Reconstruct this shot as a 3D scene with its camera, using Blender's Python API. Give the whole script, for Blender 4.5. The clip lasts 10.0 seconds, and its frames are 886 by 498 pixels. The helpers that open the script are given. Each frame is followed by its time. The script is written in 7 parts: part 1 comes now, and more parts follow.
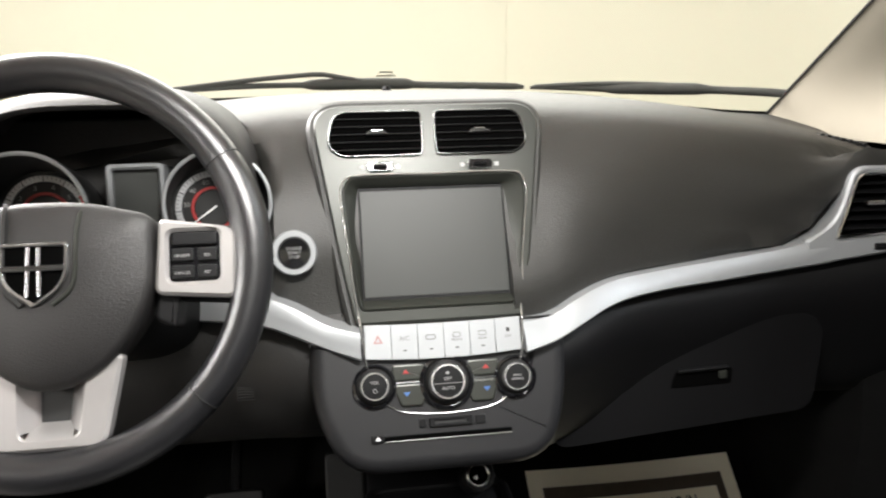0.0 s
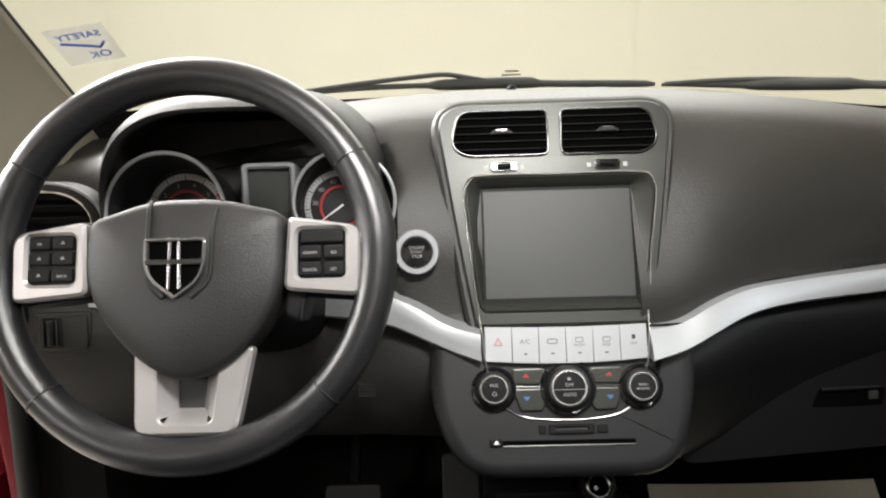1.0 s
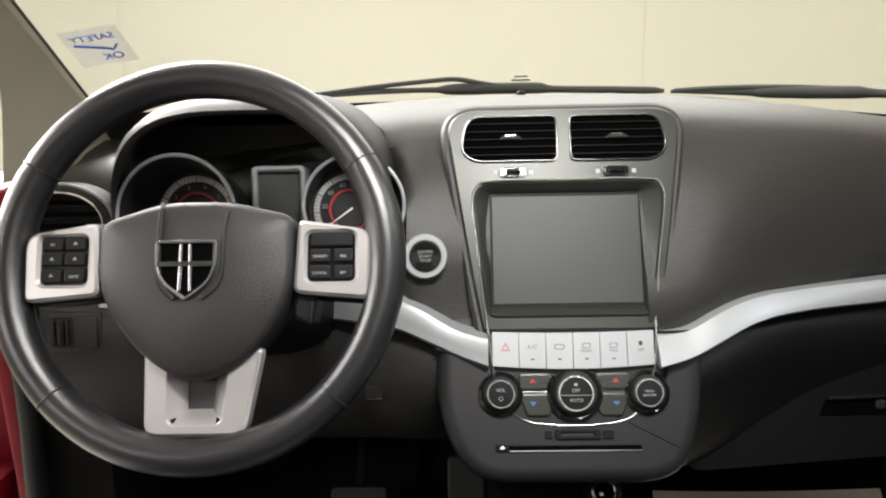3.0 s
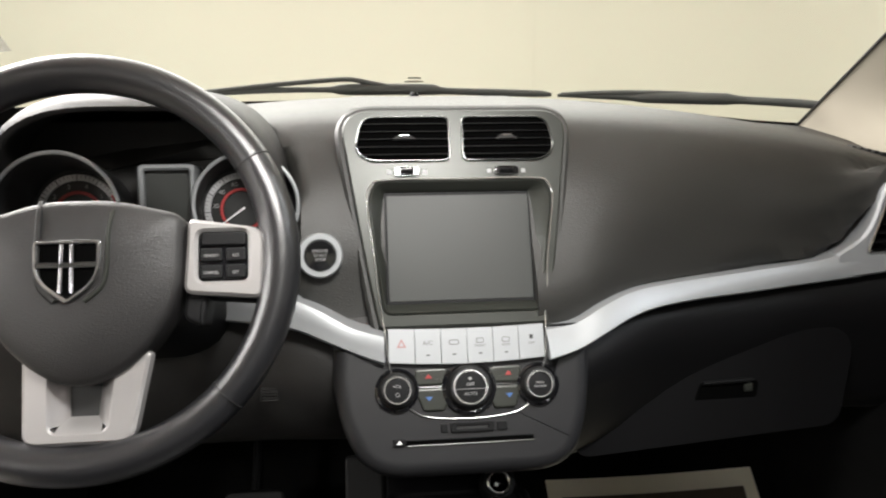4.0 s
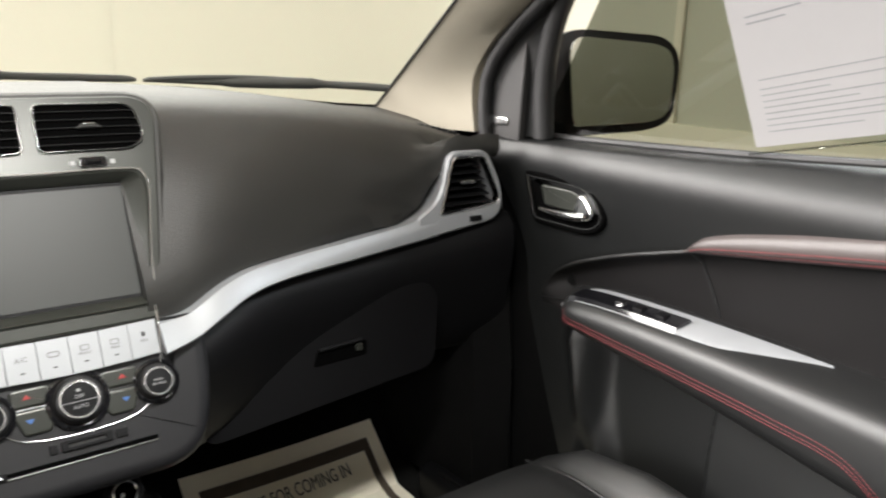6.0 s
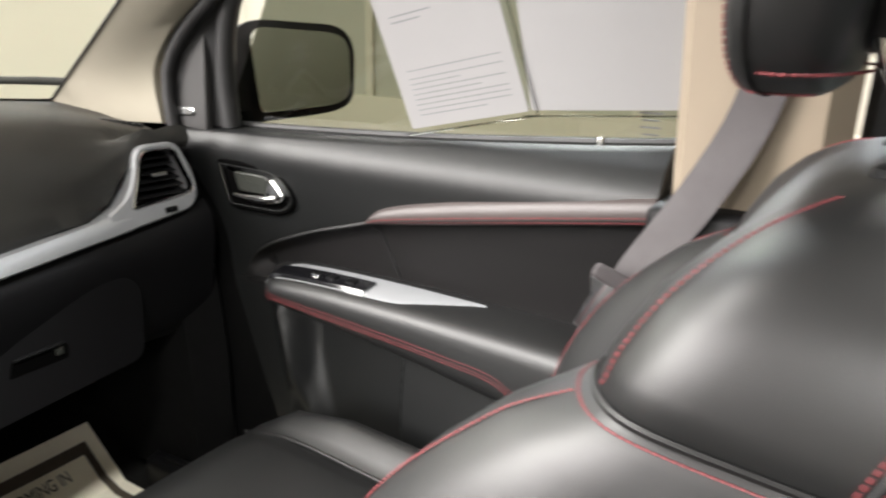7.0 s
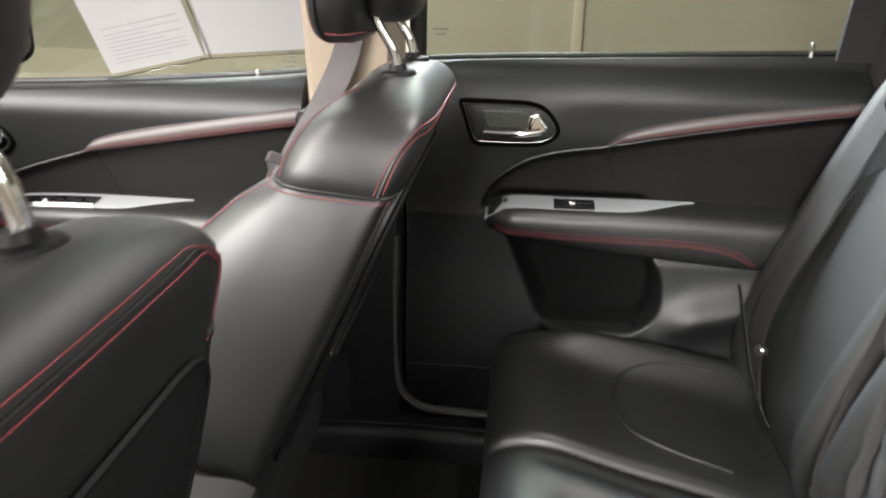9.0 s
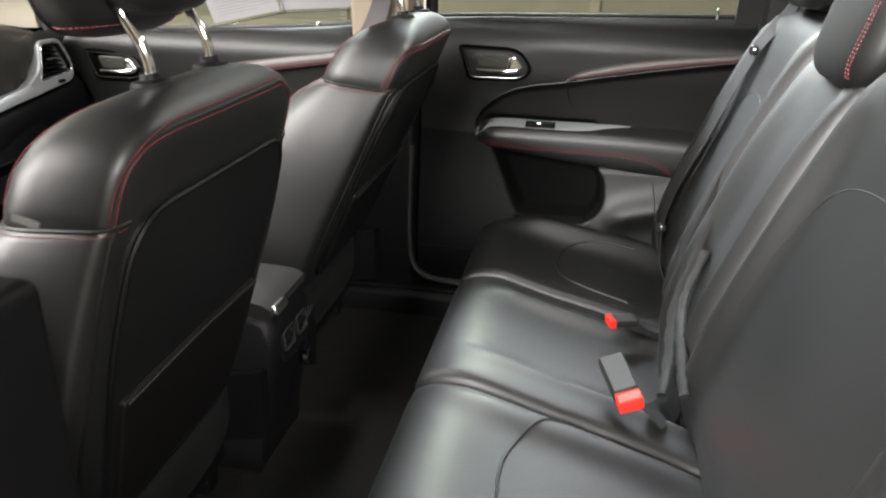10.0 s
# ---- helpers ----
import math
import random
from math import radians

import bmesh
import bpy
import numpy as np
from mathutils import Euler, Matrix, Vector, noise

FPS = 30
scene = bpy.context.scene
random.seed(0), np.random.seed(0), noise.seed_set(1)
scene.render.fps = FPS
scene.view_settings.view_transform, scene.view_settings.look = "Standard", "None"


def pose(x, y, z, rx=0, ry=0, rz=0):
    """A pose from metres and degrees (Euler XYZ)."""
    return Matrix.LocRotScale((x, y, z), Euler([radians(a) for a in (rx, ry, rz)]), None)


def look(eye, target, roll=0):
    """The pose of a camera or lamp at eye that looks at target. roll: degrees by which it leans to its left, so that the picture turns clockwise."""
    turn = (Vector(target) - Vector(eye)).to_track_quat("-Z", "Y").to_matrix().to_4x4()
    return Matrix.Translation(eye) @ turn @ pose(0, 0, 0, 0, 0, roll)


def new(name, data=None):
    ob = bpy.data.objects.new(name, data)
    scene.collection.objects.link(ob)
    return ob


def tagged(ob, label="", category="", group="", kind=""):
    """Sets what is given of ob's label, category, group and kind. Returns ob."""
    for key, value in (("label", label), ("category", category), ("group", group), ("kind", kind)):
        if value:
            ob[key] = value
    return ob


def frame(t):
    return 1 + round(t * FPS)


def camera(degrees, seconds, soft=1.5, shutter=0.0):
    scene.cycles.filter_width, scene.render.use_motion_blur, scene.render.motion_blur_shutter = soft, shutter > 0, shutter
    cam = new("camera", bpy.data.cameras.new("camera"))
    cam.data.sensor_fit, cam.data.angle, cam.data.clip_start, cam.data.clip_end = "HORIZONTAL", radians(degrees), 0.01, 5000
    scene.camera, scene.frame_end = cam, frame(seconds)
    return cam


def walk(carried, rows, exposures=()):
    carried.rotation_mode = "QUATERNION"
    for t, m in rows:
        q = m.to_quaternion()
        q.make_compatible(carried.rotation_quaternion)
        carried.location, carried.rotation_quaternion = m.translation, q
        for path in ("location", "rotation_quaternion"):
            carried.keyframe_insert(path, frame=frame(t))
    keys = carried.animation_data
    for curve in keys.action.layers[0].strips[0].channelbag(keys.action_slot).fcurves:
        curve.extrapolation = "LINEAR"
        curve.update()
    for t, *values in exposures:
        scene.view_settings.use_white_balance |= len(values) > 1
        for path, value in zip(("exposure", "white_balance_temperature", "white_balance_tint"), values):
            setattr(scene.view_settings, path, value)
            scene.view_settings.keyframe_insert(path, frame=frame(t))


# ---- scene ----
cam = camera(61.5, 10.0, 2.1, 0.3)
PATH = [
    (0, (-0.117, -0.064, 0.994), (0.169, 1.849, 0.485), -0.6),
    (0.5, (-0.118, -0.057, 0.992), (-0.033, 1.878, 0.491), -1.5),
    (1, (-0.119, -0.052, 0.992), (-0.153, 1.884, 0.49), -1.8),
    (1.5, (-0.12, -0.049, 0.991), (-0.212, 1.884, 0.49), -1.8),
    (2, (-0.12, -0.051, 0.992), (-0.238, 1.882, 0.49), -1.7),
    (3.3, (-0.122, -0.057, 0.995), (-0.114, 1.881, 0.502), -0.9),
    (3.5, (-0.121, -0.059, 0.994), (-0.062, 1.878, 0.501), -0.6),
    (4, (-0.12, -0.066, 0.993), (0.106, 1.859, 0.502), 0.1),
    (4.5, (-0.12, -0.072, 0.994), (0.31, 1.818, 0.501), 0.6),
    (5, (-0.122, -0.074, 0.994), (0.538, 1.746, 0.492), 1.0),
    (5.2, (-0.124, -0.077, 0.993), (0.633, 1.705, 0.489), 1.3),
    (6.5, (-0.121, -0.112, 1.005), (1.277, 1.208, 0.456), 1.0),
    (7, (-0.149, -0.19, 1.036), (1.473, 0.824, 0.451), 1.0),
    (7.5, (-0.249, -0.263, 1.063), (1.56, 0.334, 0.454), 0.6),
    (8, (-0.375, -0.314, 1.106), (1.472, 0.017, 0.415), 0.9),
    (8.5, (-0.446, -0.34, 1.12), (1.399, -0.098, 0.389), 1.2),
    (9, (-0.608, -0.349, 1.097), (1.245, -0.156, 0.369), 0.7),
    (9.5, (-0.921, -0.449, 1.094), (0.925, -0.232, 0.355), 1.1),
    (10, (-1.136, -0.558, 1.106), (0.677, -0.214, 0.336), 1.4),
]
walk(cam, [(t, look(eye, target, roll)) for t, eye, target, roll in PATH],
     [(0.0, 0.3), (0.4, 0.1), (0.8, 0.0), (5.0, 0.0), (6.5, 0.15), (8.5, 0.15), (9.0, 0.25), (9.5, -0.10), (10.0, -0.05)])

# ---- world, lights, exposure ----
world = bpy.data.worlds.new("world")
scene.world = world
world.use_nodes = True
world.node_tree.nodes["Background"].inputs[0].default_value = (0.9, 0.93, 1.0, 1)
world.node_tree.nodes["Background"].inputs[1].default_value = 0.012


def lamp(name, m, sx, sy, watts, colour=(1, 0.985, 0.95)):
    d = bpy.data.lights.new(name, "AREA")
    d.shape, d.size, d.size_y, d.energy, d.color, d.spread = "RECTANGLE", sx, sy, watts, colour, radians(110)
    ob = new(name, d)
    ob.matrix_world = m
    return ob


# unseen area lamps added round the car to light cabin and walls
lamp("added_area_lamp", look((-0.4, 2.7, 2.95), (-0.4, 2.95, 0)), 4.4, 1.2, 112)
lamp("added_area_lamp", look((0.2, 3.75, 2.45), (0.2, -0.3, 0.75)), 4.0, 1.3, 45)
lamp("added_area_lamp", look((-2.25, 2.15, 2.1), (0.1, -0.3, 0.75)), 2.6, 1.9, 230, (1.0, 0.95, 0.935))
lamp("added_area_lamp", look((-2.9, 0.22, 1.92), (0.65, -0.62, 0.66)), 0.7, 1.0, 25, (1.0, 0.985, 0.96)).data.spread = radians(52)
lamp("added_area_lamp", look((2.3, -0.10, 2.2), (-0.12, -0.42, 0.44)), 1.2, 0.5, 24, (0.88, 0.94, 1.0)).data.spread = radians(40)
lamp("added_area_lamp", look((2.3, 0.9, 2.65), (0.50, -0.84, 0.70)), 1.2, 0.6, 15, (0.93, 0.98, 1.0)).data.spread = radians(26)
lamp("added_area_lamp", look((-2.7, -2.0, 2.1), (-0.30, -0.25, 0.72)), 0.8, 0.6, 5.5, (1.0, 0.97, 0.95)).data.spread = radians(30)
# front pair: courtesy lamps, lit while the doors stand open; third: added fill
for x, y, z, ahead, wide, w in ((-0.07, 0.22, 1.39, 0.38, 122, 4.4), (0.07, 0.22, 1.39, 0.38, 122, 4.4), (0.24, -0.55, 1.41, 0.05, 165, 3.4)):
    lamp("cabin_area_lamp", look((x, y, z), (x, y + ahead, 0)), 0.12, 0.09, w, (1.0, 0.98, 0.94)).data.spread = radians(wide)
scene.view_settings.exposure = 0.0


# ---- materials ----
def material(name, colour, rough, metal=0.0, var=0.15, scale=40.0, bump=0.0, bscale=600.0, coat=0.0, spec=0.5, fine="NOISE"):
    """Principled surface: colour varied by slow noise, roughness by a finer one, relief by noise or cells."""
    m = bpy.data.materials.new(name)
    m.use_nodes = True
    t = m.node_tree
    b = t.nodes["Principled BSDF"]
    b.inputs["Metallic"].default_value = metal
    b.inputs["Specular IOR Level"].default_value = spec
    b.inputs["Coat Weight"].default_value = coat
    b.inputs["Coat Roughness"].default_value = 0.08
    co = t.nodes.new("ShaderNodeTexCoord")
    n1 = t.nodes.new("ShaderNodeTexNoise")
    n1.inputs["Scale"].default_value = scale
    n1.inputs["Detail"].default_value = 5
    t.links.new(co.outputs["Object"], n1.inputs["Vector"])
    mix = t.nodes.new("ShaderNodeMix")
    mix.data_type = "RGBA"
    lo, hi = [c * (1 - var) for c in colour], [min(1, c * (1 + var)) for c in colour]
    mix.inputs["A"].default_value, mix.inputs["B"].default_value = (*lo, 1), (*hi, 1)
    t.links.new(n1.outputs["Fac"], mix.inputs["Factor"])
    t.links.new(mix.outputs["Result"], b.inputs["Base Color"])
    n2 = t.nodes.new("ShaderNodeTexNoise")
    n2.inputs["Scale"].default_value = scale * 0.35
    n2.inputs["Detail"].default_value = 6
    t.links.new(co.outputs["Object"], n2.inputs["Vector"])
    r = t.nodes.new("ShaderNodeMapRange")
    r.inputs["To Min"].default_value, r.inputs["To Max"].default_value = max(0.02, rough * 0.8), min(1, rough * 1.2)
    t.links.new(n2.outputs["Fac"], r.inputs["Value"])
    t.links.new(r.outputs["Result"], b.inputs["Roughness"])
    if bump:
        if fine == "NOISE":
            n3, out = t.nodes.new("ShaderNodeTexNoise"), "Fac"
            n3.inputs["Detail"].default_value = 3
        else:
            n3, out = t.nodes.new("ShaderNodeTexVoronoi"), "Distance"
        n3.inputs["Scale"].default_value = bscale
        t.links.new(co.outputs["Object"], n3.inputs["Vector"])
        bp = t.nodes.new("ShaderNodeBump")
        bp.inputs["Strength"].default_value = bump
        bp.inputs["Distance"].default_value = 0.001
        t.links.new(n3.outputs[out], bp.inputs["Height"])
        t.links.new(bp.outputs["Normal"], b.inputs["Normal"])
    return m


def pane_glass(name, tint, gloss=1.0):
    m = bpy.data.materials.new(name)
    m.use_nodes = True
    t = m.node_tree
    t.nodes.remove(t.nodes["Principled BSDF"])
    tr, gl, mx, fr = (t.nodes.new("ShaderNode" + k) for k in ("BsdfTransparent", "BsdfGlossy", "MixShader", "Fresnel"))
    tr.inputs[0].default_value = (*tint, 1)
    gl.inputs["Roughness"].default_value = 0.01
    gl.inputs[0].default_value = (gloss, gloss, gloss, 1)
    fr.inputs[0].default_value = 1.45
    t.links.new(fr.outputs[0], mx.inputs[0])
    t.links.new(tr.outputs[0], mx.inputs[1])
    t.links.new(gl.outputs[0], mx.inputs[2])
    t.links.new(mx.outputs[0], t.nodes["Material Output"].inputs[0])
    return m


def film(name, tint, share):
    """Thin cloudy plastic: part clear, part matt."""
    m = bpy.data.materials.new(name)
    m.use_nodes = True
    t = m.node_tree
    t.nodes.remove(t.nodes["Principled BSDF"])
    tr, df, mx = (t.nodes.new("ShaderNode" + k) for k in ("BsdfTransparent", "BsdfDiffuse", "MixShader"))
    tr.inputs[0].default_value = (*tint, 1)
    df.inputs[0].default_value = (0.6, 0.6, 0.58, 1)
    mx.inputs[0].default_value = share
    t.links.new(tr.outputs[0], mx.inputs[1])
    t.links.new(df.outputs[0], mx.inputs[2])
    t.links.new(mx.outputs[0], t.nodes["Material Output"].inputs[0])
    return m


LEATHER = material("black_leather", (0.0086, 0.0088, 0.0088), 0.45, var=0.25, scale=9, bump=0.08, bscale=1500, fine="VORONOI", spec=0.6)
COVER = material("airbag_cover_grain", (0.0105, 0.0098, 0.0098), 0.46, var=0.2, scale=14, bump=0.28, bscale=900, fine="VORONOI", spec=0.45)
WHEEL_LEATHER = material("wheel_leather", (0.008, 0.008, 0.009), 0.31, var=0.2, scale=14, bump=0.14, bscale=1300, fine="VORONOI", spec=0.7)
DASH = material("soft_dash_vinyl", (0.021, 0.0206, 0.0186), 0.47, var=0.15, scale=6, bump=0.35, bscale=650, fine="VORONOI", spec=0.5)
GRAIN = material("grained_plastic", (0.020, 0.0193, 0.0186), 0.52, var=0.15, scale=8, bump=0.22, bscale=520, fine="VORONOI", spec=0.36)
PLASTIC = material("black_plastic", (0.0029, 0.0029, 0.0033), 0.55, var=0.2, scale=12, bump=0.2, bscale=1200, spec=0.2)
PANEL = material("control_panel_black", (0.0085, 0.0085, 0.0094), 0.46, var=0.12, scale=12, bump=0.12, bscale=1200, spec=0.4)
# wiper rubber greyed: haze from the bright glass is in its colour
WIPER = material("hazed_wiper_rubber", (0.050, 0.052, 0.048), 0.7, var=0.2, scale=30, bump=0.15, bscale=500)
BEZEL = material("charcoal_satin_bezel", (0.027, 0.029, 0.0245), 0.36, metal=0.3, var=0.06, scale=12, bump=0.03, bscale=900)
DOOR = material("door_vinyl", (0.0056, 0.0060, 0.0060), 0.41, var=0.14, scale=7, bump=0.2, bscale=1100, fine="VORONOI", spec=0.38)
DOOR_CLOTH = material("door_insert_vinyl", (0.0036, 0.0032, 0.0032), 0.55, var=0.15, scale=9, bump=0.2, bscale=1100, fine="VORONOI", spec=0.2)
GLOSS = material("gloss_black", (0.006, 0.006, 0.007), 0.08, var=0.1, scale=20, coat=0.6)
# grey base carries the pale lining that the glass would mirror
SCREEN = material("screen_glass", (0.040, 0.042, 0.040), 0.42, var=0.05, scale=5, spec=0.25)
SILVER = material("satin_silver_paint", (0.31, 0.32, 0.33), 0.44, metal=0.4, var=0.04, scale=30, bump=0.03, bscale=2000)
WHEEL_SILVER = material("wheel_silver_paint", (0.37, 0.355, 0.35), 0.36, metal=0.6, var=0.04, scale=30, bump=0.03, bscale=2000)
CHROME = material("chrome", (0.82, 0.82, 0.83), 0.10, metal=1.0, var=0.04, scale=30)
STEEL = material("polished_steel", (0.7, 0.7, 0.7), 0.16, metal=1.0, var=0.06, scale=30)
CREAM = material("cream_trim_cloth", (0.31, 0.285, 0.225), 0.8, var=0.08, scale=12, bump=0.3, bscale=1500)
# paler than the pillar cloth, so the unseen lining bounces more light down
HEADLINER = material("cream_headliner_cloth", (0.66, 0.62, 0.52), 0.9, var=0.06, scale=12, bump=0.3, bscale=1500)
BEIGE = material("beige_pillar_plastic", (0.22, 0.18, 0.132), 0.6, var=0.06, scale=8, bump=0.2, bscale=1200)
CARPET = material("black_carpet", (0.0065, 0.0065, 0.006), 0.95, var=0.5, scale=60, bump=1.0, bscale=700, spec=0.15)
# near-black for trim in deep shade; the shade is put into its colour
SHADE_BLACK = material("shade_black_trim", (0.004, 0.004, 0.004), 0.95, var=0.4, scale=60, bump=0.6, bscale=700, spec=0.05)
RUBBER = material("black_rubber", (0.008, 0.008, 0.008), 0.6, var=0.2, scale=30, bump=0.15, bscale=500)
BELT = material("seat_belt_webbing", (0.036, 0.031, 0.032), 0.62, var=0.15, scale=90, bump=0.5, bscale=900)
BELT_BLACK = material("black_belt_webbing", (0.012, 0.0115, 0.0115), 0.7, var=0.2, scale=90, bump=0.5, bscale=900, spec=0.2)
THREAD = material("red_thread", (0.155, 0.026, 0.030), 0.6, var=0.2, scale=200)
# paler, pinker than the black leather: pink light put into the strip's colour
LIT_LEATHER = material("lit_accent_leather", (0.048, 0.039, 0.037), 0.42, var=0.1, scale=10, bump=0.25, bscale=1100, fine="VORONOI")
SEAM = material("seam_cord", (0.004, 0.004, 0.004), 0.5, var=0.2, scale=80)
PAINT = material("red_car_paint", (0.26, 0.008, 0.02), 0.28, metal=0.2, var=0.08, scale=20, coat=1.0)
JAMB = material("red_jamb_paint", (0.20, 0.006, 0.016), 0.55, var=0.1, scale=20, spec=0.25)
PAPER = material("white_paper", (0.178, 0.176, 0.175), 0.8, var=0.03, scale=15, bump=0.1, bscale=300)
MAT_PAPER = material("kraft_mat_paper", (0.84, 0.79, 0.65), 0.85, var=0.1, scale=12, bump=0.3, bscale=200)
INK = material("black_ink", (0.03, 0.03, 0.03), 0.8, var=0.2, scale=60)
PRINT_INK = material("pale_print_ink", (0.11, 0.11, 0.115), 0.8, var=0.2, scale=60)
ETCHED = material("etched_glass_frit", (0.52, 0.52, 0.46), 0.8, var=0.2, scale=60)
GREY_INK = material("grey_ink", (0.06, 0.06, 0.06), 0.8, var=0.1, scale=60)
BROWN_INK = material("dark_brown_ink", (0.07, 0.055, 0.04), 0.8, var=0.3, scale=40)
BLUE_INK = material("blue_ink", (0.03, 0.08, 0.42), 0.7, var=0.1, scale=60)
STICKER = film("sticker_film", (0.95, 0.95, 0.97), 0.2)
WHITE_MARK = material("white_marking", (0.75, 0.75, 0.75), 0.5, var=0.05, scale=60)
GREY_MARK = material("grey_marking", (0.25, 0.25, 0.25), 0.5, var=0.05, scale=60)
GREY_TAG = material("grey_woven_tag", (0.09, 0.09, 0.085), 0.7, var=0.1, scale=80)
RED_MARK = material("red_marking", (0.55, 0.02, 0.03), 0.4, var=0.08, scale=60)
DIM_RED = material("dim_red_marking", (0.30, 0.03, 0.03), 0.5, var=0.08, scale=60)
FAINT_RED = material("faint_red_print", (0.30, 0.15, 0.15), 0.5, var=0.05, scale=60)
DIM_BLUE = material("dim_blue_marking", (0.04, 0.11, 0.30), 0.5, var=0.08, scale=60)
RED_PLASTIC = material("red_release_plastic", (0.75, 0.03, 0.02), 0.35, var=0.08, scale=60)
KEY_MARK = material("dim_key_marking", (0.24, 0.24, 0.24), 0.5, var=0.05, scale=60)
BADGE = material("dulled_chrome", (0.34, 0.34, 0.345), 0.24, metal=1.0, var=0.08, scale=60)
SOFT_CHROME = material("satin_chrome", (0.12, 0.122, 0.12), 0.2, metal=0.85, var=0.06, scale=40)
# sheenless black: paints shade inside vents, slots and recesses; also plain black trim
VOID = material("void_black", (0.0012, 0.0012, 0.0012), 0.95, var=0.1, scale=30, spec=0.02)
BRIGHT_LINE = material("bright_trim_line", (0.62, 0.62, 0.61), 0.24, metal=0.95, var=0.06, scale=40)
SWITCH_INK = material("switch_symbol_grey", (0.11, 0.11, 0.115), 0.5, var=0.08, scale=60)
DIAL_SILVER = material("dial_ring_face", (0.45, 0.45, 0.46), 0.4, metal=0.4, var=0.08, scale=30)
WALL = material("cream_wall_paint", (0.61, 0.612, 0.525), 0.9, var=0.03, scale=1.2, bump=0.1, bscale=60)
TRIM_WALL = material("wall_joint_strip", (0.82, 0.78, 0.66), 0.8, var=0.03, scale=3)
CONCRETE = material("bay_floor_concrete", (0.52, 0.50, 0.45), 0.5, var=0.12, scale=2.5, bump=0.2, bscale=80)
CEILING = material("white_ceiling", (0.8, 0.79, 0.75), 0.9, var=0.03, scale=2)
WINDSHIELD = pane_glass("windshield_glass", (0.93, 0.95, 0.92), 0.35)
SIDE_GLASS = pane_glass("side_glass", (0.190, 0.201, 0.166), 0.7)
REAR_GLASS = pane_glass("tinted_rear_glass", (0.243, 0.256, 0.212), 0.7)
MIRROR = material("mirror_silver", (0.85, 0.86, 0.85), 0.02, metal=1.0, var=0.01, scale=5)
FILM = pane_glass("clear_plastic_sleeve", (0.93, 0.93, 0.93), 0.25)


# ---- mesh helpers ----
def smooth_mesh(bm, name, mat, angle=38):
    me = bpy.data.meshes.new(name)
    bmesh.ops.recalc_face_normals(bm, faces=bm.faces)
    for f in bm.faces:
        f.smooth = True
    bm.to_mesh(me)
    bm.free()
    me.set_sharp_from_angle(angle=radians(angle))
    if mat:
        me.materials.append(mat)
    return me


def part(name, bm, mat, parent=None, label="", angle=38):
    """Links a bmesh as one mesh object under a thing or a part."""
    ob = new(name, smooth_mesh(bm, name, mat, angle))
    if parent:
        ob.parent = parent
    if label:
        ob["label"] = label
    return ob


def thing(name, label, category, group="", kind=""):
    return tagged(new(name), label, category, group, kind)


def solid(name, bm, mat, label, category="", group="", kind=""):
    return tagged(part(name, bm, mat), label, category, group, kind)


def basis(o, v, n):
    """Matrix of a plane at o with v up in it, n out of it and u to its right."""
    v, n = Vector(v).normalized(), Vector(n).normalized()
    u = v.cross(n)
    m = Matrix((u, v, n)).transposed().to_4x4()
    m.translation = o
    return m


def spline(keys, x):
    """Smooth value at x through (x, value) pairs."""
    if x <= keys[0][0]:
        return keys[0][1]
    if x >= keys[-1][0]:
        return keys[-1][1]
    for i in range(len(keys) - 1):
        (x0, a), (x1, b) = keys[i], keys[i + 1]
        if x <= x1:
            h, s = x1 - x0, (x - x0) / (x1 - x0)
            m0 = (b - keys[i - 1][1]) / (x1 - keys[i - 1][0]) if i else (b - a) / h
            m1 = (keys[i + 2][1] - a) / (keys[i + 2][0] - x0) if i + 2 < len(keys) else (b - a) / h
            return (2 * s**3 - 3 * s**2 + 1) * a + (s**3 - 2 * s**2 + s) * h * m0 + (3 * s**2 - 2 * s**3) * b + (s**3 - s**2) * h * m1


def curve(pts, n):
    """n + 1 points of a smooth line through pts."""
    ks = [0.0]
    for a, b in zip(pts, pts[1:]):
        ks.append(ks[-1] + (Vector(b) - Vector(a)).length)
    dims = [[(k, p[d]) for k, p in zip(ks, pts)] for d in range(len(pts[0]))]
    return [Vector([spline(d, ks[-1] * i / n) for d in dims]) for i in range(n + 1)]


def steps(a, b, n):
    return [a + (b - a) * i / n for i in range(n + 1)]


def smoothstep(a, b, x):
    t = max(0.0, min(1.0, (x - a) / (b - a)))
    return t * t * (3 - 2 * t)


def roundpoly(corners, r, k=5):
    """Outline of a polygon with rounded corners; r is one radius or one for each corner."""
    out, n = [], len(corners)
    for i in range(n):
        p, c, q = (Vector(corners[j % n][:2]) for j in (i - 1, i, i + 1))
        rr = r[i] if isinstance(r, (list, tuple)) else r
        a = c + (p - c).normalized() * min(rr, (p - c).length * 0.49)
        b = c + (q - c).normalized() * min(rr, (q - c).length * 0.49)
        for j in range(k + 1):
            s = j / k
            out.append(a * (1 - s) ** 2 + c * 2 * s * (1 - s) + b * s * s)
    return out


def rrect(cx, cy, w, h, r, k=5):
    return roundpoly([(cx - w / 2, cy - h / 2), (cx + w / 2, cy - h / 2), (cx + w / 2, cy + h / 2), (cx - w / 2, cy + h / 2)], r, k)


def circle(cx, cy, r, n=40, ry=None):
    return [Vector((cx + r * math.cos(2 * math.pi * i / n), cy + (ry or r) * math.sin(2 * math.pi * i / n))) for i in range(n)]


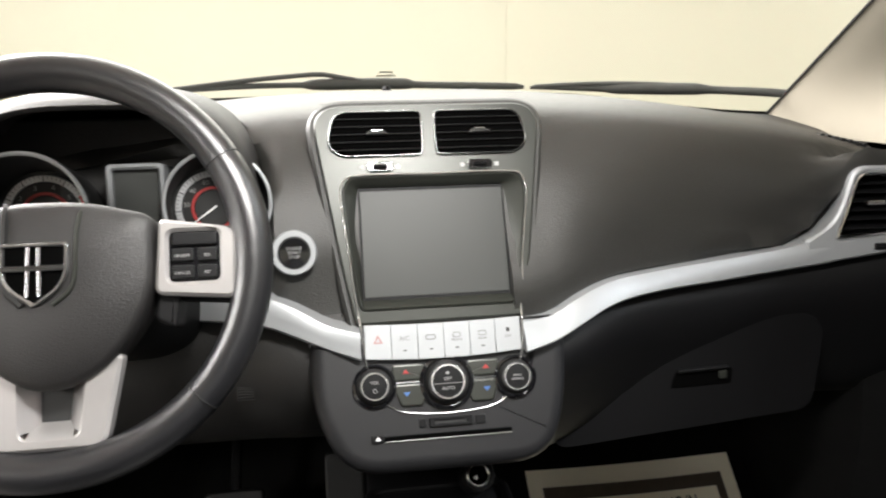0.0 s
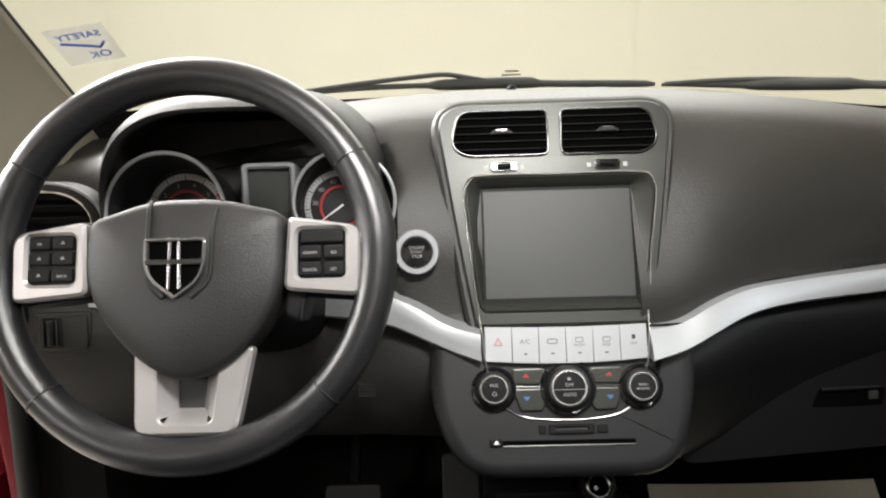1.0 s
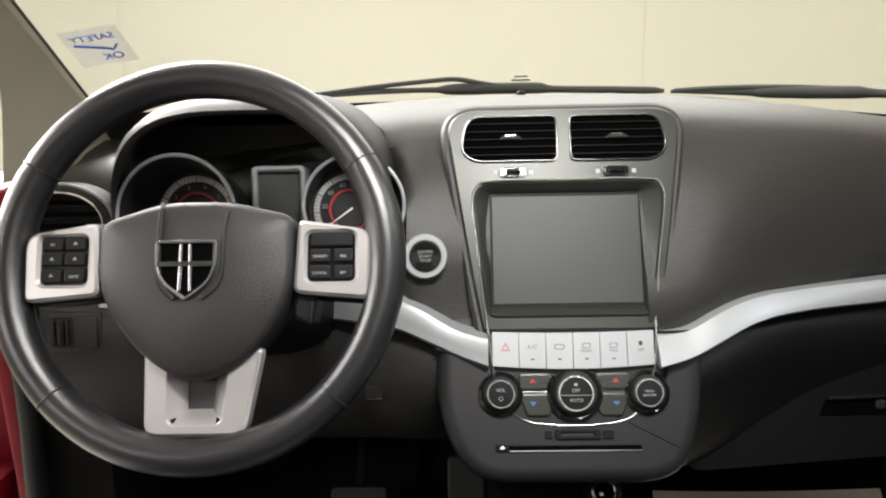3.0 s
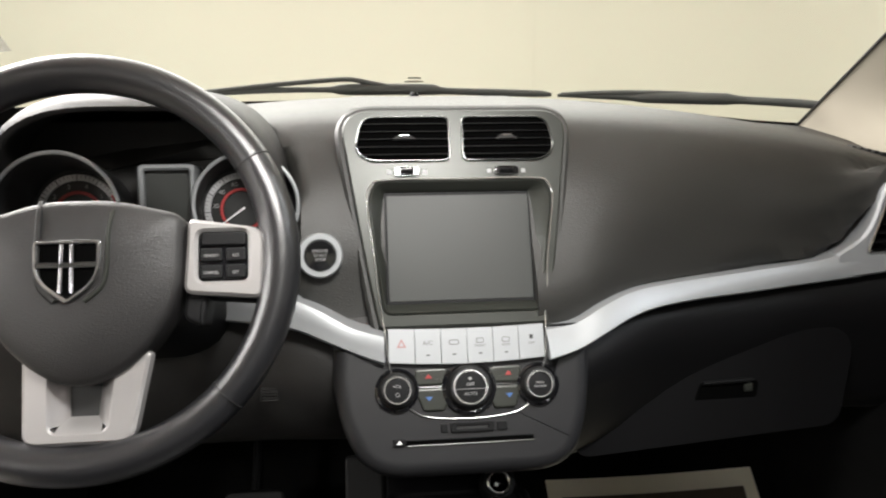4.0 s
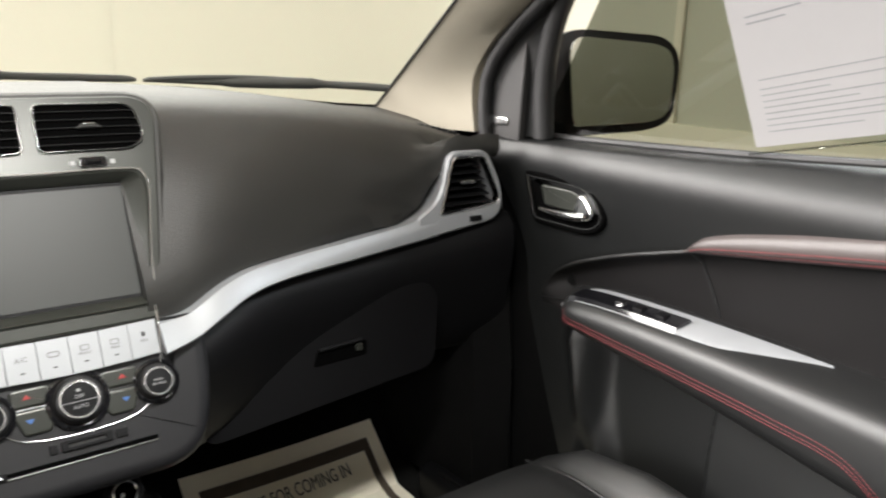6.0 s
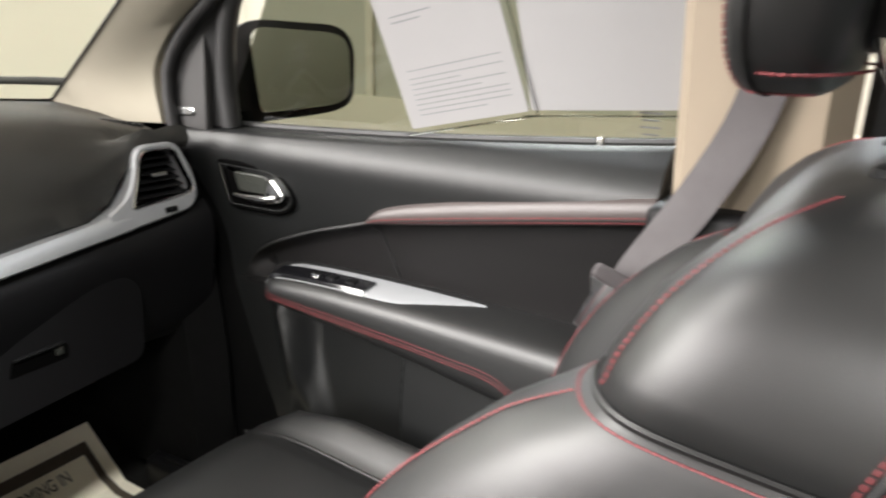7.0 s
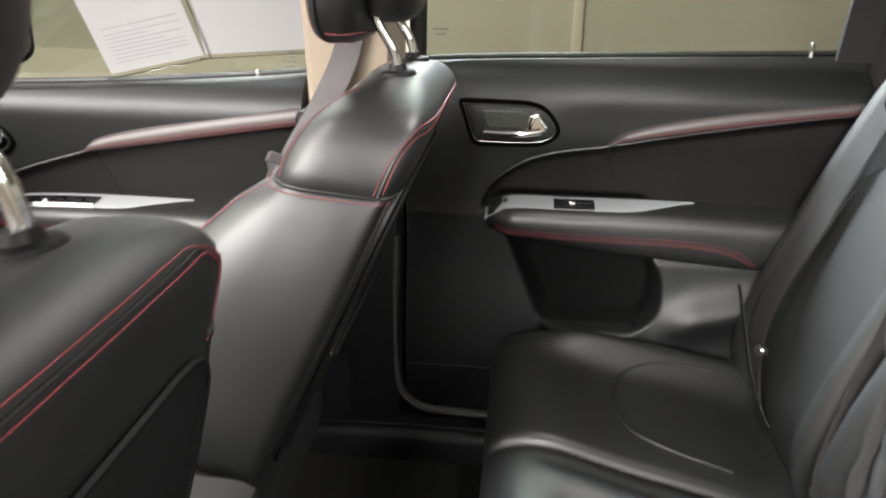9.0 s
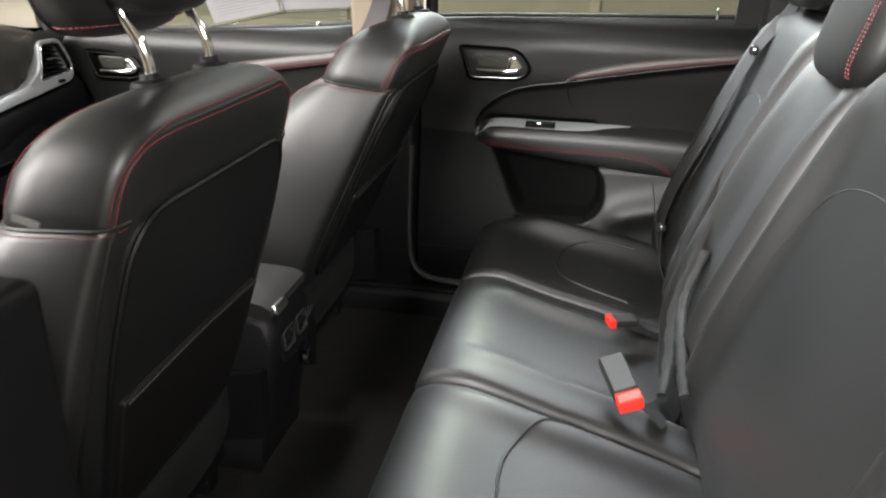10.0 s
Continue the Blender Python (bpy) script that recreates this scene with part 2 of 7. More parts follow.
def loft(rings, bm=None, cap=True, closed=True, m=None):
    """Skin over rings of equally many points."""
    bm = bm or bmesh.new()
    rows = [[bm.verts.new(m @ Vector(p) if m else Vector(p)) for p in ring] for ring in rings]
    n = len(rows[0])
    for a, b in zip(rows, rows[1:]):
        for i in range(n if closed else n - 1):
            j = (i + 1) % n
            bm.faces.new((a[i], a[j], b[j], b[i]))
    if cap and closed:
        bm.faces.new(rows[0][::-1])
        bm.faces.new(rows[-1])
    return bm


def inset(outline, d):
    """The outline moved inwards by d (counter-clockwise outlines)."""
    n, out = len(outline), []
    area = sum(outline[i - 1][0] * outline[i][1] - outline[i][0] * outline[i - 1][1] for i in range(n))
    d = d if area > 0 else -d
    for i in range(n):
        e = Vector(outline[(i + 1) % n][:2]) - Vector(outline[i - 1][:2])
        if e.length < 1e-9:
            e = Vector((1, 0))
        e.normalize()
        out.append(Vector((outline[i][0] - e.y * d, outline[i][1] + e.x * d)))
    return out


def plate(outline, n0, n1, bev, m, bm=None):
    """A slab with a rounded front edge: outline in u, v; from depth n0 to n1 along n."""
    bev = min(bev, abs(n1 - n0) * 0.9)
    sg = 1 if n1 > n0 else -1
    rings = [(0, n0)] + [(bev * (1 - math.cos(a)), n1 - sg * bev * (1 - math.sin(a))) for a in steps(0, math.pi / 2, 2 if bev < 0.003 else 4)]
    rings.append((bev * 1.25, n1))
    return loft([[(p[0], p[1], z) for p in inset(outline, d)] for d, z in rings], bm, True, True, m)


def rim(outer, inner, n0, n1, bev, m, bm=None, n_in=None):
    """A frame between two outlines of equal count."""
    n_in = n0 if n_in is None else n_in
    rings = [[(p[0], p[1], n0) for p in outer], [(p[0], p[1], n1 - bev) for p in outer], [(p[0], p[1], n1) for p in inset(outer, bev)],
             [(p[0], p[1], n1) for p in inset(inner, -bev)], [(p[0], p[1], n1 - bev) for p in inner], [(p[0], p[1], n_in) for p in inner]]
    return loft(rings + [rings[0]], bm, False, True, m)


def tube(pts, r, n=10, bm=None, closed=False, m=None, flat=1.0):
    """A round bar along pts; r is one radius or a list."""
    bm = bm or bmesh.new()
    pts = [Vector(p) for p in pts]
    rs = r if isinstance(r, (list, tuple)) else [r] * len(pts)
    rings, up = [], None
    for i, p in enumerate(pts):
        a = pts[i - 1] if i or closed else p
        b = pts[(i + 1) % len(pts)] if i + 1 < len(pts) or closed else p
        t = (b - a).normalized()
        if up is None:
            up = t.orthogonal().normalized()
        up = (up - t * up.dot(t)).normalized()
        side = t.cross(up)
        rings.append([p + rs[i] * (up * math.cos(2 * math.pi * k / n) + side * flat * math.sin(2 * math.pi * k / n)) for k in range(n)])
    if closed:
        best = min(range(n), key=lambda k: (rings[0][k] - rings[-1][0]).length)
        rings.append(rings[0][best:] + rings[0][:best])
    return loft(rings, bm, not closed, True, m)


def lathe(profile, m, n=36, bm=None):
    """Turned form: profile of (radius, depth) along n."""
    rings = [[(r * math.cos(2 * math.pi * i / n), r * math.sin(2 * math.pi * i / n), z) for i in range(n)] for r, z in profile]
    return loft(rings, bm, True, True, m)


def box(x0, x1, y0, y1, z0, z1, bev=0.004, seg=2):
    bm = bmesh.new()
    bmesh.ops.create_cube(bm, size=1)
    for v in bm.verts:
        v.co = Vector(((x0 + x1) / 2 + v.co.x * (x1 - x0), (y0 + y1) / 2 + v.co.y * (y1 - y0), (z0 + z1) / 2 + v.co.z * (z1 - z0)))
    if bev:
        bmesh.ops.bevel(bm, geom=bm.edges[:], offset=bev, segments=seg, affect="EDGES", profile=0.5)
    return bm


def stitches(line, length=0.0045, gap=0.0022, r=0.0009, off=(0, 0, 0), bm=None):
    """A row of single thread stitches along a line of points."""
    bm = bm or bmesh.new()
    line = [Vector(p) + Vector(off) for p in line]
    k, pos = 0, 0.0
    lens = [(b - a).length for a, b in zip(line, line[1:])]
    total = sum(lens)

    def at(d):
        i = 0
        while i < len(lens) - 1 and d > lens[i]:
            d -= lens[i]
            i += 1
        return line[i].lerp(line[i + 1], d / max(lens[i], 1e-9))

    while pos + length < total:
        a, b = at(pos), at(pos + length)
        tube([a, a.lerp(b, 0.2), a.lerp(b, 0.8), b], [r * 0.5, r, r, r * 0.5], 5, bm)
        pos += length + gap
    return bm


def words(name, body, size, m, mat, parent=None, label=""):
    """Lettering as a thin mesh, centred on the plane m."""
    c = bpy.data.curves.new(name, "FONT")
    c.body, c.size, c.align_x, c.align_y, c.extrude = body, size, "CENTER", "CENTER", 0.0002
    tmp = bpy.data.objects.new(name, c)
    scene.collection.objects.link(tmp)
    me = bpy.data.meshes.new_from_object(tmp.evaluated_get(bpy.context.evaluated_depsgraph_get()))
    bpy.data.objects.remove(tmp)
    bpy.data.curves.remove(c)
    me.transform(m)
    me.materials.clear()
    me.materials.append(mat)
    me.name = name
    ob = new(name, me)
    if parent:
        ob.parent = parent
    if label:
        ob["label"] = label
    return ob


def shift(m, u, v, n=0.0, turn=0.0):
    return m @ Matrix.Translation((u, v, n)) @ Matrix.Rotation(radians(turn), 4, "Z")


# ---- photo bay round the car ----
GZ = -0.28
solid("ground", box(-3.6, 2.5, -5.5, 4.2, GZ - 0.1, GZ, 0), CONCRETE, "pale grey concrete floor of a photo bay", "floor", kind="structure")
solid("wall_north", box(-3.6, 2.5, 4.2, 4.3, GZ, 3.2, 0), WALL, "plain cream painted wall ahead of the car", "wall", kind="structure")
solid("wall_south", box(-3.6, 2.5, -5.6, -5.5, GZ, 3.2, 0), WALL, "plain cream painted wall behind the car", "wall", kind="structure")
wall_e = solid("wall_east", box(2.5, 2.6, -5.6, 4.3, GZ, 3.2, 0), WALL, "cream panelled wall beside the car with pale joints", "wall", kind="structure")
solid("wall_west", box(-3.7, -3.6, -5.6, 4.3, GZ, 3.2, 0), WALL, "plain cream painted wall beside the open doors", "wall", kind="structure")
solid("ceiling", box(-3.7, 2.6, -5.6, 4.3, 3.2, 3.3, 0), CEILING, "white ceiling of the photo bay", "ceiling", kind="structure")
for y in (-2.95, -1.75, -0.55, 0.65, 1.85):
    part("joint_strip", box(2.485, 2.5, y - 0.02, y + 0.02, GZ, 3.2, 0.003), TRIM_WALL, wall_e)
part("baseboard", box(2.47, 2.5, -5.5, 2.5, GZ, 0.72, 0.006), TRIM_WALL, wall_e, "pale wainscot band along the wall")
for name, sx, cx, cy in (("wall_cove_east", 1, 2.5, 4.2), ("wall_cove_west", -1, -3.6, 4.2)):
    rad = 1.6
    arc = [(cx - sx * rad + sx * rad * math.sin(a), cy - rad + rad * math.cos(a)) for a in steps(0, math.pi / 2, 16)]
    arc = [(x - sx * 0.004, y - 0.004) for x, y in arc]
    solid(name, loft([[(x, y, z) for x, y in arc] + [(cx, cy, z)] for z in (GZ, 3.2)]), WALL, "rounded cream corner of the photo bay", "wall", kind="structure")


# ---- car shell ----
FLOOR = 0.17


def slab_between(pts, x0, x1, bm=None):
    """A folded sheet with thickness: (y, z) line swept from x0 to x1."""
    ring = [(p[0], p[1]) for p in pts] + [(p[0], p[1] - 0.03) for p in pts[::-1]]
    return loft([[(x, y, z) for y, z in ring] for x in (x0, x1)], bm)


floor = solid("floor", slab_between([(-1.3, FLOOR + 0.16), (-0.62, FLOOR + 0.16), (-0.6, FLOOR), (0.95, FLOOR), (1.0, FLOOR), (1.32, 0.42)], -0.70, 0.70),
              CARPET, "black carpeted cabin floor rising to the toe board", "floor", kind="structure")
firewall = solid("firewall", box(-0.74, 0.74, 1.3, 1.34, 0.1, 0.86, 0.01), PLASTIC, "dark bulkhead behind the dashboard", "panel", kind="structure")
headliner = solid("headliner", loft([[(x, y, 1.5 - 0.10 * (x / 0.62) ** 2 - 0.06 * max(0, (y - 0.1) / 0.4) ** 2 + dz) for x in steps(-0.62, 0.62, 12)] + [(x, y, 1.54 - 0.10 * (x / 0.62) ** 2 - 0.06 * max(0, (y - 0.1) / 0.4) ** 2) for x in steps(0.62, -0.62, 12)]
                                      for y, dz in ((-1.9, 0), (-1.0, 0), (-0.2, 0), (0.3, 0), (0.5, 0))]), HEADLINER, "cream cloth headliner under the roof", "ceiling", kind="structure")
roof = solid("roof", loft([[(x, y, 1.6 - 0.12 * (x / 0.66) ** 2 - 0.05 * max(0, (y - 0.1) / 0.4) ** 2) for x in steps(-0.66, 0.66, 12)] + [(x, y, 1.62 - 0.12 * (x / 0.66) ** 2 - 0.05 * max(0, (y - 0.1) / 0.4) ** 2) for x in steps(0.66, -0.66, 12)]
                           for y in (-2.0, -1.0, 0.0, 0.3, 0.52)]), PAINT, "red painted car roof", "roof", kind="structure")
tail = solid("tailgate_panel", box(-0.72, 0.72, -1.98, -1.9, 0.2, 1.0, 0.02), DOOR, "dark plastic tailgate lining", "panel", kind="structure")
cargo = solid("cargo_floor", box(-0.70, 0.70, -1.9, -1.02, 0.45, 0.48, 0.005), CARPET, "black carpeted cargo floor", "floor", kind="structure")
quarter_r = solid("quarter_panel", loft([[(0.72, -0.93, 0.2), (0.80, -0.93, 0.2), (0.80, -0.93, 0.95), (0.60, -0.90, 1.45), (0.56, -0.9, 1.45), (0.69, -0.93, 0.95)],
                                         [(0.72, -1.9, 0.2), (0.80, -1.9, 0.2), (0.80, -1.9, 0.95), (0.60, -1.7, 1.45), (0.56, -1.7, 1.45), (0.69, -1.9, 0.95)]]), GRAIN,
                  "dark grained quarter panel behind the rear door", "panel", kind="structure")
quarter_l = solid("quarter_panel", loft([[(-x, y, z) for x, y, z in ring] for ring in
                                         [[(0.72, -0.98, 0.2), (0.80, -0.98, 0.2), (0.80, -0.98, 0.95), (0.60, -0.95, 1.45), (0.56, -0.95, 1.45), (0.69, -0.98, 0.95)],
                                          [(0.72, -1.9, 0.2), (0.80, -1.9, 0.2), (0.80, -1.9, 0.95), (0.60, -1.7, 1.45), (0.56, -1.7, 1.45), (0.69, -1.9, 0.95)]]]), GRAIN,
                  "dark grained quarter panel beside the rear bench", "panel", kind="structure")
for s in (1, -1):
    sill = solid("door_sill", box(min(s * 0.60, s * 0.78), max(s * 0.60, s * 0.78), -0.9, 0.95, 0.06, 0.235, 0.02, 3), PLASTIC, "black plastic scuff plate on the door sill", "sill", kind="structure")
    part("sill_ridge", box(min(s * 0.615, s * 0.63), max(s * 0.615, s * 0.63), -0.85, 0.9, 0.232, 0.243, 0.004), PLASTIC, sill)

for panel, sx, y0 in ((quarter_r, 1, -0.93), (quarter_l, -1, -0.98)):
    part("outer_skin", loft([[(sx * 0.803, y, 0.02), (sx * 0.828, y, 0.25), (sx * 0.832, y, 0.60), (sx * 0.815, y, 0.92), (sx * 0.803, y, 0.94)] for y in (y0, -1.4, -1.9)]), PAINT, panel, "red outer body panel")
part("outer_skin", loft([[(x, -1.985, 0.05), (x, -2.03, 0.20), (x, -2.04, 0.60), (x, -2.01, 0.98), (x, -1.985, 0.99)] for x in steps(-0.80, 0.80, 6)]), PAINT, tail, "red outer tailgate panel")

# bonnet and cowl ahead of the glass
bonnet = solid("bonnet", loft([[(x, y, z - 0.05 * (x / 0.7) ** 2) for x in steps(-0.72, 0.72, 10)] + [(x, y, z - 0.04 - 0.05 * (x / 0.7) ** 2) for x in steps(0.72, -0.72, 10)]
                               for y, z in ((1.5, 0.84), (1.9, 0.80), (2.3, 0.72), (2.42, 0.6))]), PAINT, "red car bonnet ahead of the windshield", "bonnet")
cowl = solid("cowl", loft([[(x, 1.47 - 0.2 * (x / 0.72) ** 2 + dy, z - 0.03 * (x / 0.7) ** 2) for dy, z in ((-0.17, 0.895), (0.02, 0.84), (0.05, 0.80), (-0.17, 0.80))] for x in steps(-0.74, 0.74, 12)]),
             RUBBER, "black plastic cowl under the windshield", "cowl")


for s in (1, -1):
    solid("fender_right" if s > 0 else "fender_left", loft([[(s * 0.735, y, z0), (s * 0.81, y, z0), (s * 0.83, y, 0.45), (s * 0.80, y, z1 - 0.04), (s * 0.725, y, z1), (s * 0.70, y, z1 - 0.05)]
                                                          for y, z0, z1 in ((1.03, -0.02, 0.84), (1.25, 0.12, 0.83), (1.5, 0.30, 0.79), (1.9, 0.30, 0.75), (2.15, 0.10, 0.69), (2.42, -0.02, 0.56))]), PAINT,
          "plain red front wing closing the car's side", "wing", kind="structure")
solid("nose_panel", loft([[(x, 2.44 - 0.10 * (x / 0.8) ** 2, -0.02), (x, 2.50 - 0.12 * (x / 0.8) ** 2, 0.10), (x, 2.52 - 0.12 * (x / 0.8) ** 2, 0.40), (x, 2.47 - 0.11 * (x / 0.8) ** 2, 0.58), (x, 2.40 - 0.10 * (x / 0.8) ** 2, 0.58), (x, 2.40 - 0.10 * (x / 0.8) ** 2, -0.02)] for x in steps(-0.80, 0.80, 12)]), PAINT,
      "plain red nose panel closing the car's front", "bumper", kind="structure")


def glass_y(x, z):
    """The windshield's inner face."""
    return 1.30 - 0.22 * (x / 0.66) ** 2 - (z - 0.90) * 1.52


ws = bmesh.new()
loft([[(x * (1 - 0.10 * (z - 0.9) / 0.45), glass_y(x, z), z) for x in steps(-0.70, 0.70, 14)] for z in steps(0.885, 1.42, 8)], ws, False, False)
for f in ws.faces:
    f.smooth = True
ws.normal_update()
for f in ws.faces:
    if f.normal.dot(Vector((0, 0, 0.9)) - f.calc_center_median()) < 0:
        f.normal_flip()
wme = bpy.data.meshes.new("windshield")
ws.to_mesh(wme)
ws.free()
wme.materials.append(WINDSHIELD)
windshield = tagged(new("windshield", wme), "clear raked windshield glass", "windshield", kind="structure")
windshield.visible_shadow = False
# dark ceramic band and body-colour strip along the foot of the glass
band = bmesh.new()
loft([[(x, glass_y(x, z - 0.034 * e * smoothstep(0.22, 0.62, x)) - 0.004, z - 0.034 * e * smoothstep(0.22, 0.62, x)) for x in steps(-0.70, 0.70, 28)] for z, e in ((0.878, 0), (0.927, 1))], band, False, False)
part("ceramic_band", band, GRAIN, windshield)


# maker's mark etched at the foot of the glass
for dx, dz, hw in ((0, 0.007, 0.011), (0, 0.001, 0.016)):
    mk = bmesh.new()
    loft([[(x, glass_y(x, z) - 0.0025, z) for x in (-0.02 - hw, -0.02 + hw)] for z in (0.956 + dz, 0.959 + dz)], mk, False, False)
    part("etched_mark", mk, ETCHED, windshield)


def wiper(blade, arm):
    """blade: (x, z, radius) along the rubber; arm: (x, z) of the bar over it."""
    t = thing("windshield_wiper", "black wiper blade and arm lying at the foot of the windshield", "wiper", "wipers")
    bl = curve([(x, glass_y(x, 0.94) + 0.025, z, r) for x, z, r in blade], 40)
    part("blade", tube([p.xyz for p in bl], [p.w for p in bl], 10), WIPER, t)
    part("arm", tube(curve([(x, glass_y(x, 0.94) + 0.022, z) for x, z in arm], 24), 0.0042, 8), WIPER, t)
    return t


wiper([(-0.36, 0.940, 0.004), (-0.25, 0.944, 0.005), (-0.155, 0.944, 0.0055), (-0.140, 0.944, 0.0095), (-0.05, 0.944, 0.010), (0.02, 0.943, 0.0095), (0.035, 0.941, 0.0065), (0.14, 0.938, 0.0065), (0.215, 0.936, 0.0055), (0.225, 0.935, 0.003)],
      [(-0.36, 0.942), (-0.25, 0.953), (-0.16, 0.960), (-0.126, 0.961), (-0.092, 0.955), (-0.05, 0.948), (0.02, 0.945)])
wiper([(0.235, 0.934, 0.003), (0.30, 0.933, 0.005), (0.36, 0.932, 0.007), (0.375, 0.932, 0.0098), (0.50, 0.931, 0.0098), (0.515, 0.930, 0.007), (0.60, 0.926, 0.007), (0.66, 0.92, 0.006)],
      [(0.24, 0.935), (0.30, 0.9385), (0.37, 0.940), (0.45, 0.938), (0.52, 0.932)])

# A-pillars: cream inner lining, dark seal on the door side
for s in (1, -1):
    rings = []
    for k in steps(0, 1, 28):
        z = 0.86 + 0.62 * k
        x = s * (0.665 - 0.085 * k)
        yf = glass_y(0.62, z) - 0.005
        if s > 0:
            w = yf - spline([(0.86, 0.908), (0.915, 0.908), (0.952, 0.900), (0.98, 0.878), (1.024, 0.828), (1.057, 0.775), (1.18, 0.585), (1.33, 0.357), (1.48, 0.129)], z)
        else:
            w = yf - spline([(0.86, 0.830), (0.92, 0.832), (0.975, 0.828), (1.018, 0.802), (1.06, 0.750), (1.18, 0.565), (1.33, 0.34), (1.48, 0.12)], z)
        yb = yf - w
        ix = 0.0 if s > 0 else 0.046
        rings.append([(x - s * (0.045 - ix), yf, z), (x - s * (0.030 - ix * 0.75), yf - w * 0.35, z), (x - s * (0.004 - ix * 0.2), yf - w * 0.7, z), (x + s * (0.02 if s > 0 else 0.012), yb, z), (x + s * (0.06 if s > 0 else 0.05), yb + (0.01 if s > 0 else 0.10), z), (x + s * 0.06, max(yf, yb + 0.12), z)])
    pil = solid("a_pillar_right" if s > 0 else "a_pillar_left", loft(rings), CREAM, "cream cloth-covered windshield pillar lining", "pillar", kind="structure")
    part("edge_seam", tube([r[0] for r in rings], 0.0025, 6), SEAM, pil, "dark rubber edge along the windshield")
    if s < 0:
        seal = [(-0.700, 0.795, 0.10), (-0.692, 0.800, 0.30), (-0.680, 0.800, 0.46), (-0.672, 0.802, 0.62), (-0.680, 0.804, 0.73), (-0.692, 0.806, 0.82), (-0.690, 0.810, 0.88), (-0.685, 0.812, 0.935), (-0.682, 0.806, 0.975), (-0.680, 0.782, 1.018), (-0.676, 0.735, 1.06), (-0.66, 0.555, 1.18), (-0.62, 0.33, 1.33), (-0.60, 0.1, 1.39)]
        skin = [Vector(p) for p in seal if p[2] > 1.0]
        part("outer_skin", loft([[p + Vector((-0.012, 0.012, 0)), p + Vector((-0.075, 0.0, 0.0)), p + Vector((-0.080, 0.03, 0.01)), p + Vector((-0.012, 0.035, 0.01))] for p in skin]), JAMB, pil, "red painted outer pillar")
    else:
        seal = [(s * 0.705, 0.81, 0.12), (s * 0.705, 0.818, 0.30), (s * 0.705, 0.825, 0.48), (s * 0.702, 0.84, 0.62), (s * 0.700, 0.872, 0.78), (s * 0.692, 0.886, 0.86), (s * 0.690, 0.889, 0.91), (s * 0.688, 0.882, 0.95), (s * 0.686, 0.860, 0.985), (s * 0.682, 0.808, 1.03), (s * 0.677, 0.752, 1.065), (s * 0.66, 0.585, 1.18), (s * 0.62, 0.35, 1.33), (s * 0.60, 0.1, 1.38)]
    part("door_seal", tube(curve(seal, 44), 0.012 if s > 0 else 0.015, 10), RUBBER, pil, "black rubber door seal")

# B-pillars
for s in (1, -1):
    up = bmesh.new()
    # left pillar, out of view, is lengthened forward to keep lamplight off the seat
    fwd = 0.0 if s > 0 else 0.09
    loft([[(s * (0.715 - 0.13 * max(0.0, k - 0.5) / 0.5), fwd + 0.045 - 0.02 * k, 0.30 + 1.15 * k), (s * (0.690 - 0.13 * max(0.0, k - 0.5) / 0.5), fwd + 0.03 - 0.02 * k, 0.30 + 1.15 * k), (s * (0.688 - 0.13 * max(0.0, k - 0.5) / 0.5), -0.10 - 0.03 * k, 0.30 + 1.15 * k),
           (s * (0.715 - 0.13 * max(0.0, k - 0.5) / 0.5), -0.125 - 0.03 * k, 0.30 + 1.15 * k), (s * (0.77 - 0.13 * max(0.0, k - 0.5) / 0.5), -0.12 - 0.03 * k, 0.30 + 1.15 * k), (s * (0.77 - 0.13 * max(0.0, k - 0.5) / 0.5), fwd + 0.045 - 0.02 * k, 0.30 + 1.15 * k)]
          for k in (0.47, 0.6, 0.8, 1.0)], up)
    pil = solid("b_pillar_right" if s > 0 else "b_pillar_left", up, BEIGE, "beige plastic centre pillar lining", "pillar", kind="structure")
    part("lower_lining", box(min(s * 0.655, s * 0.77), max(s * 0.655, s * 0.77), -0.135, 0.05 + fwd, 0.2, 0.845, 0.015, 3), PLASTIC, pil, "dark grained lower pillar lining")
    part("screw", lathe([(0.004, 0), (0.004, 0.002), (0.002, 0.003)], basis((s * 0.654, -0.10, 0.61), (0, 0, 1), (-s, 0, 0)), 10), STEEL, pil)

    if s > 0:
        part("opening_seal", tube(curve([(0.664, -0.128, 0.62), (0.664, -0.124, 0.50), (0.664, -0.124, 0.36), (0.664, -0.134, 0.292), (0.664, -0.171, 0.256), (0.664, -0.239, 0.248), (0.664, -0.40, 0.247), (0.664, -0.60, 0.250)], 40), 0.009, 8), RUBBER, pil, "black rubber door opening seal")

# red hinge pillar at the open driver's door
hinge = solid("hinge_pillar", box(-0.86, -0.690, 0.880, 1.02, 0.05, 0.850, 0.012, 3), JAMB, "red painted door jamb with the front door open", "door jamb", kind="structure")
part("flange", box(-0.718, -0.690, 0.812, 0.90, 0.05, 0.850, 0.008, 3), JAMB, hinge, "red painted seal flange")
part("hinge", box(-0.85, -0.745, 0.820, 0.885, 0.40, 0.46, 0.006), JAMB, hinge)
part("hinge", box(-0.85, -0.745, 0.820, 0.885, 0.70, 0.76, 0.006), JAMB, hinge)
kick = solid("kick_panel", loft([[(-0.735, y, z), (-0.668, y + 0.004, z), (-0.612, y + 0.02, z), (-0.596, y + 0.05, z), (-0.590, 1.3, z), (-0.735, 1.3, z)] for y, z in ((0.80, 0.08), (0.83, 0.30), (0.845, 0.48), (0.852, 0.62), (0.858, 0.72), (0.865, 0.84))]), GRAIN,
             "dark grained kick panel below the dashboard end", "panel", kind="structure")
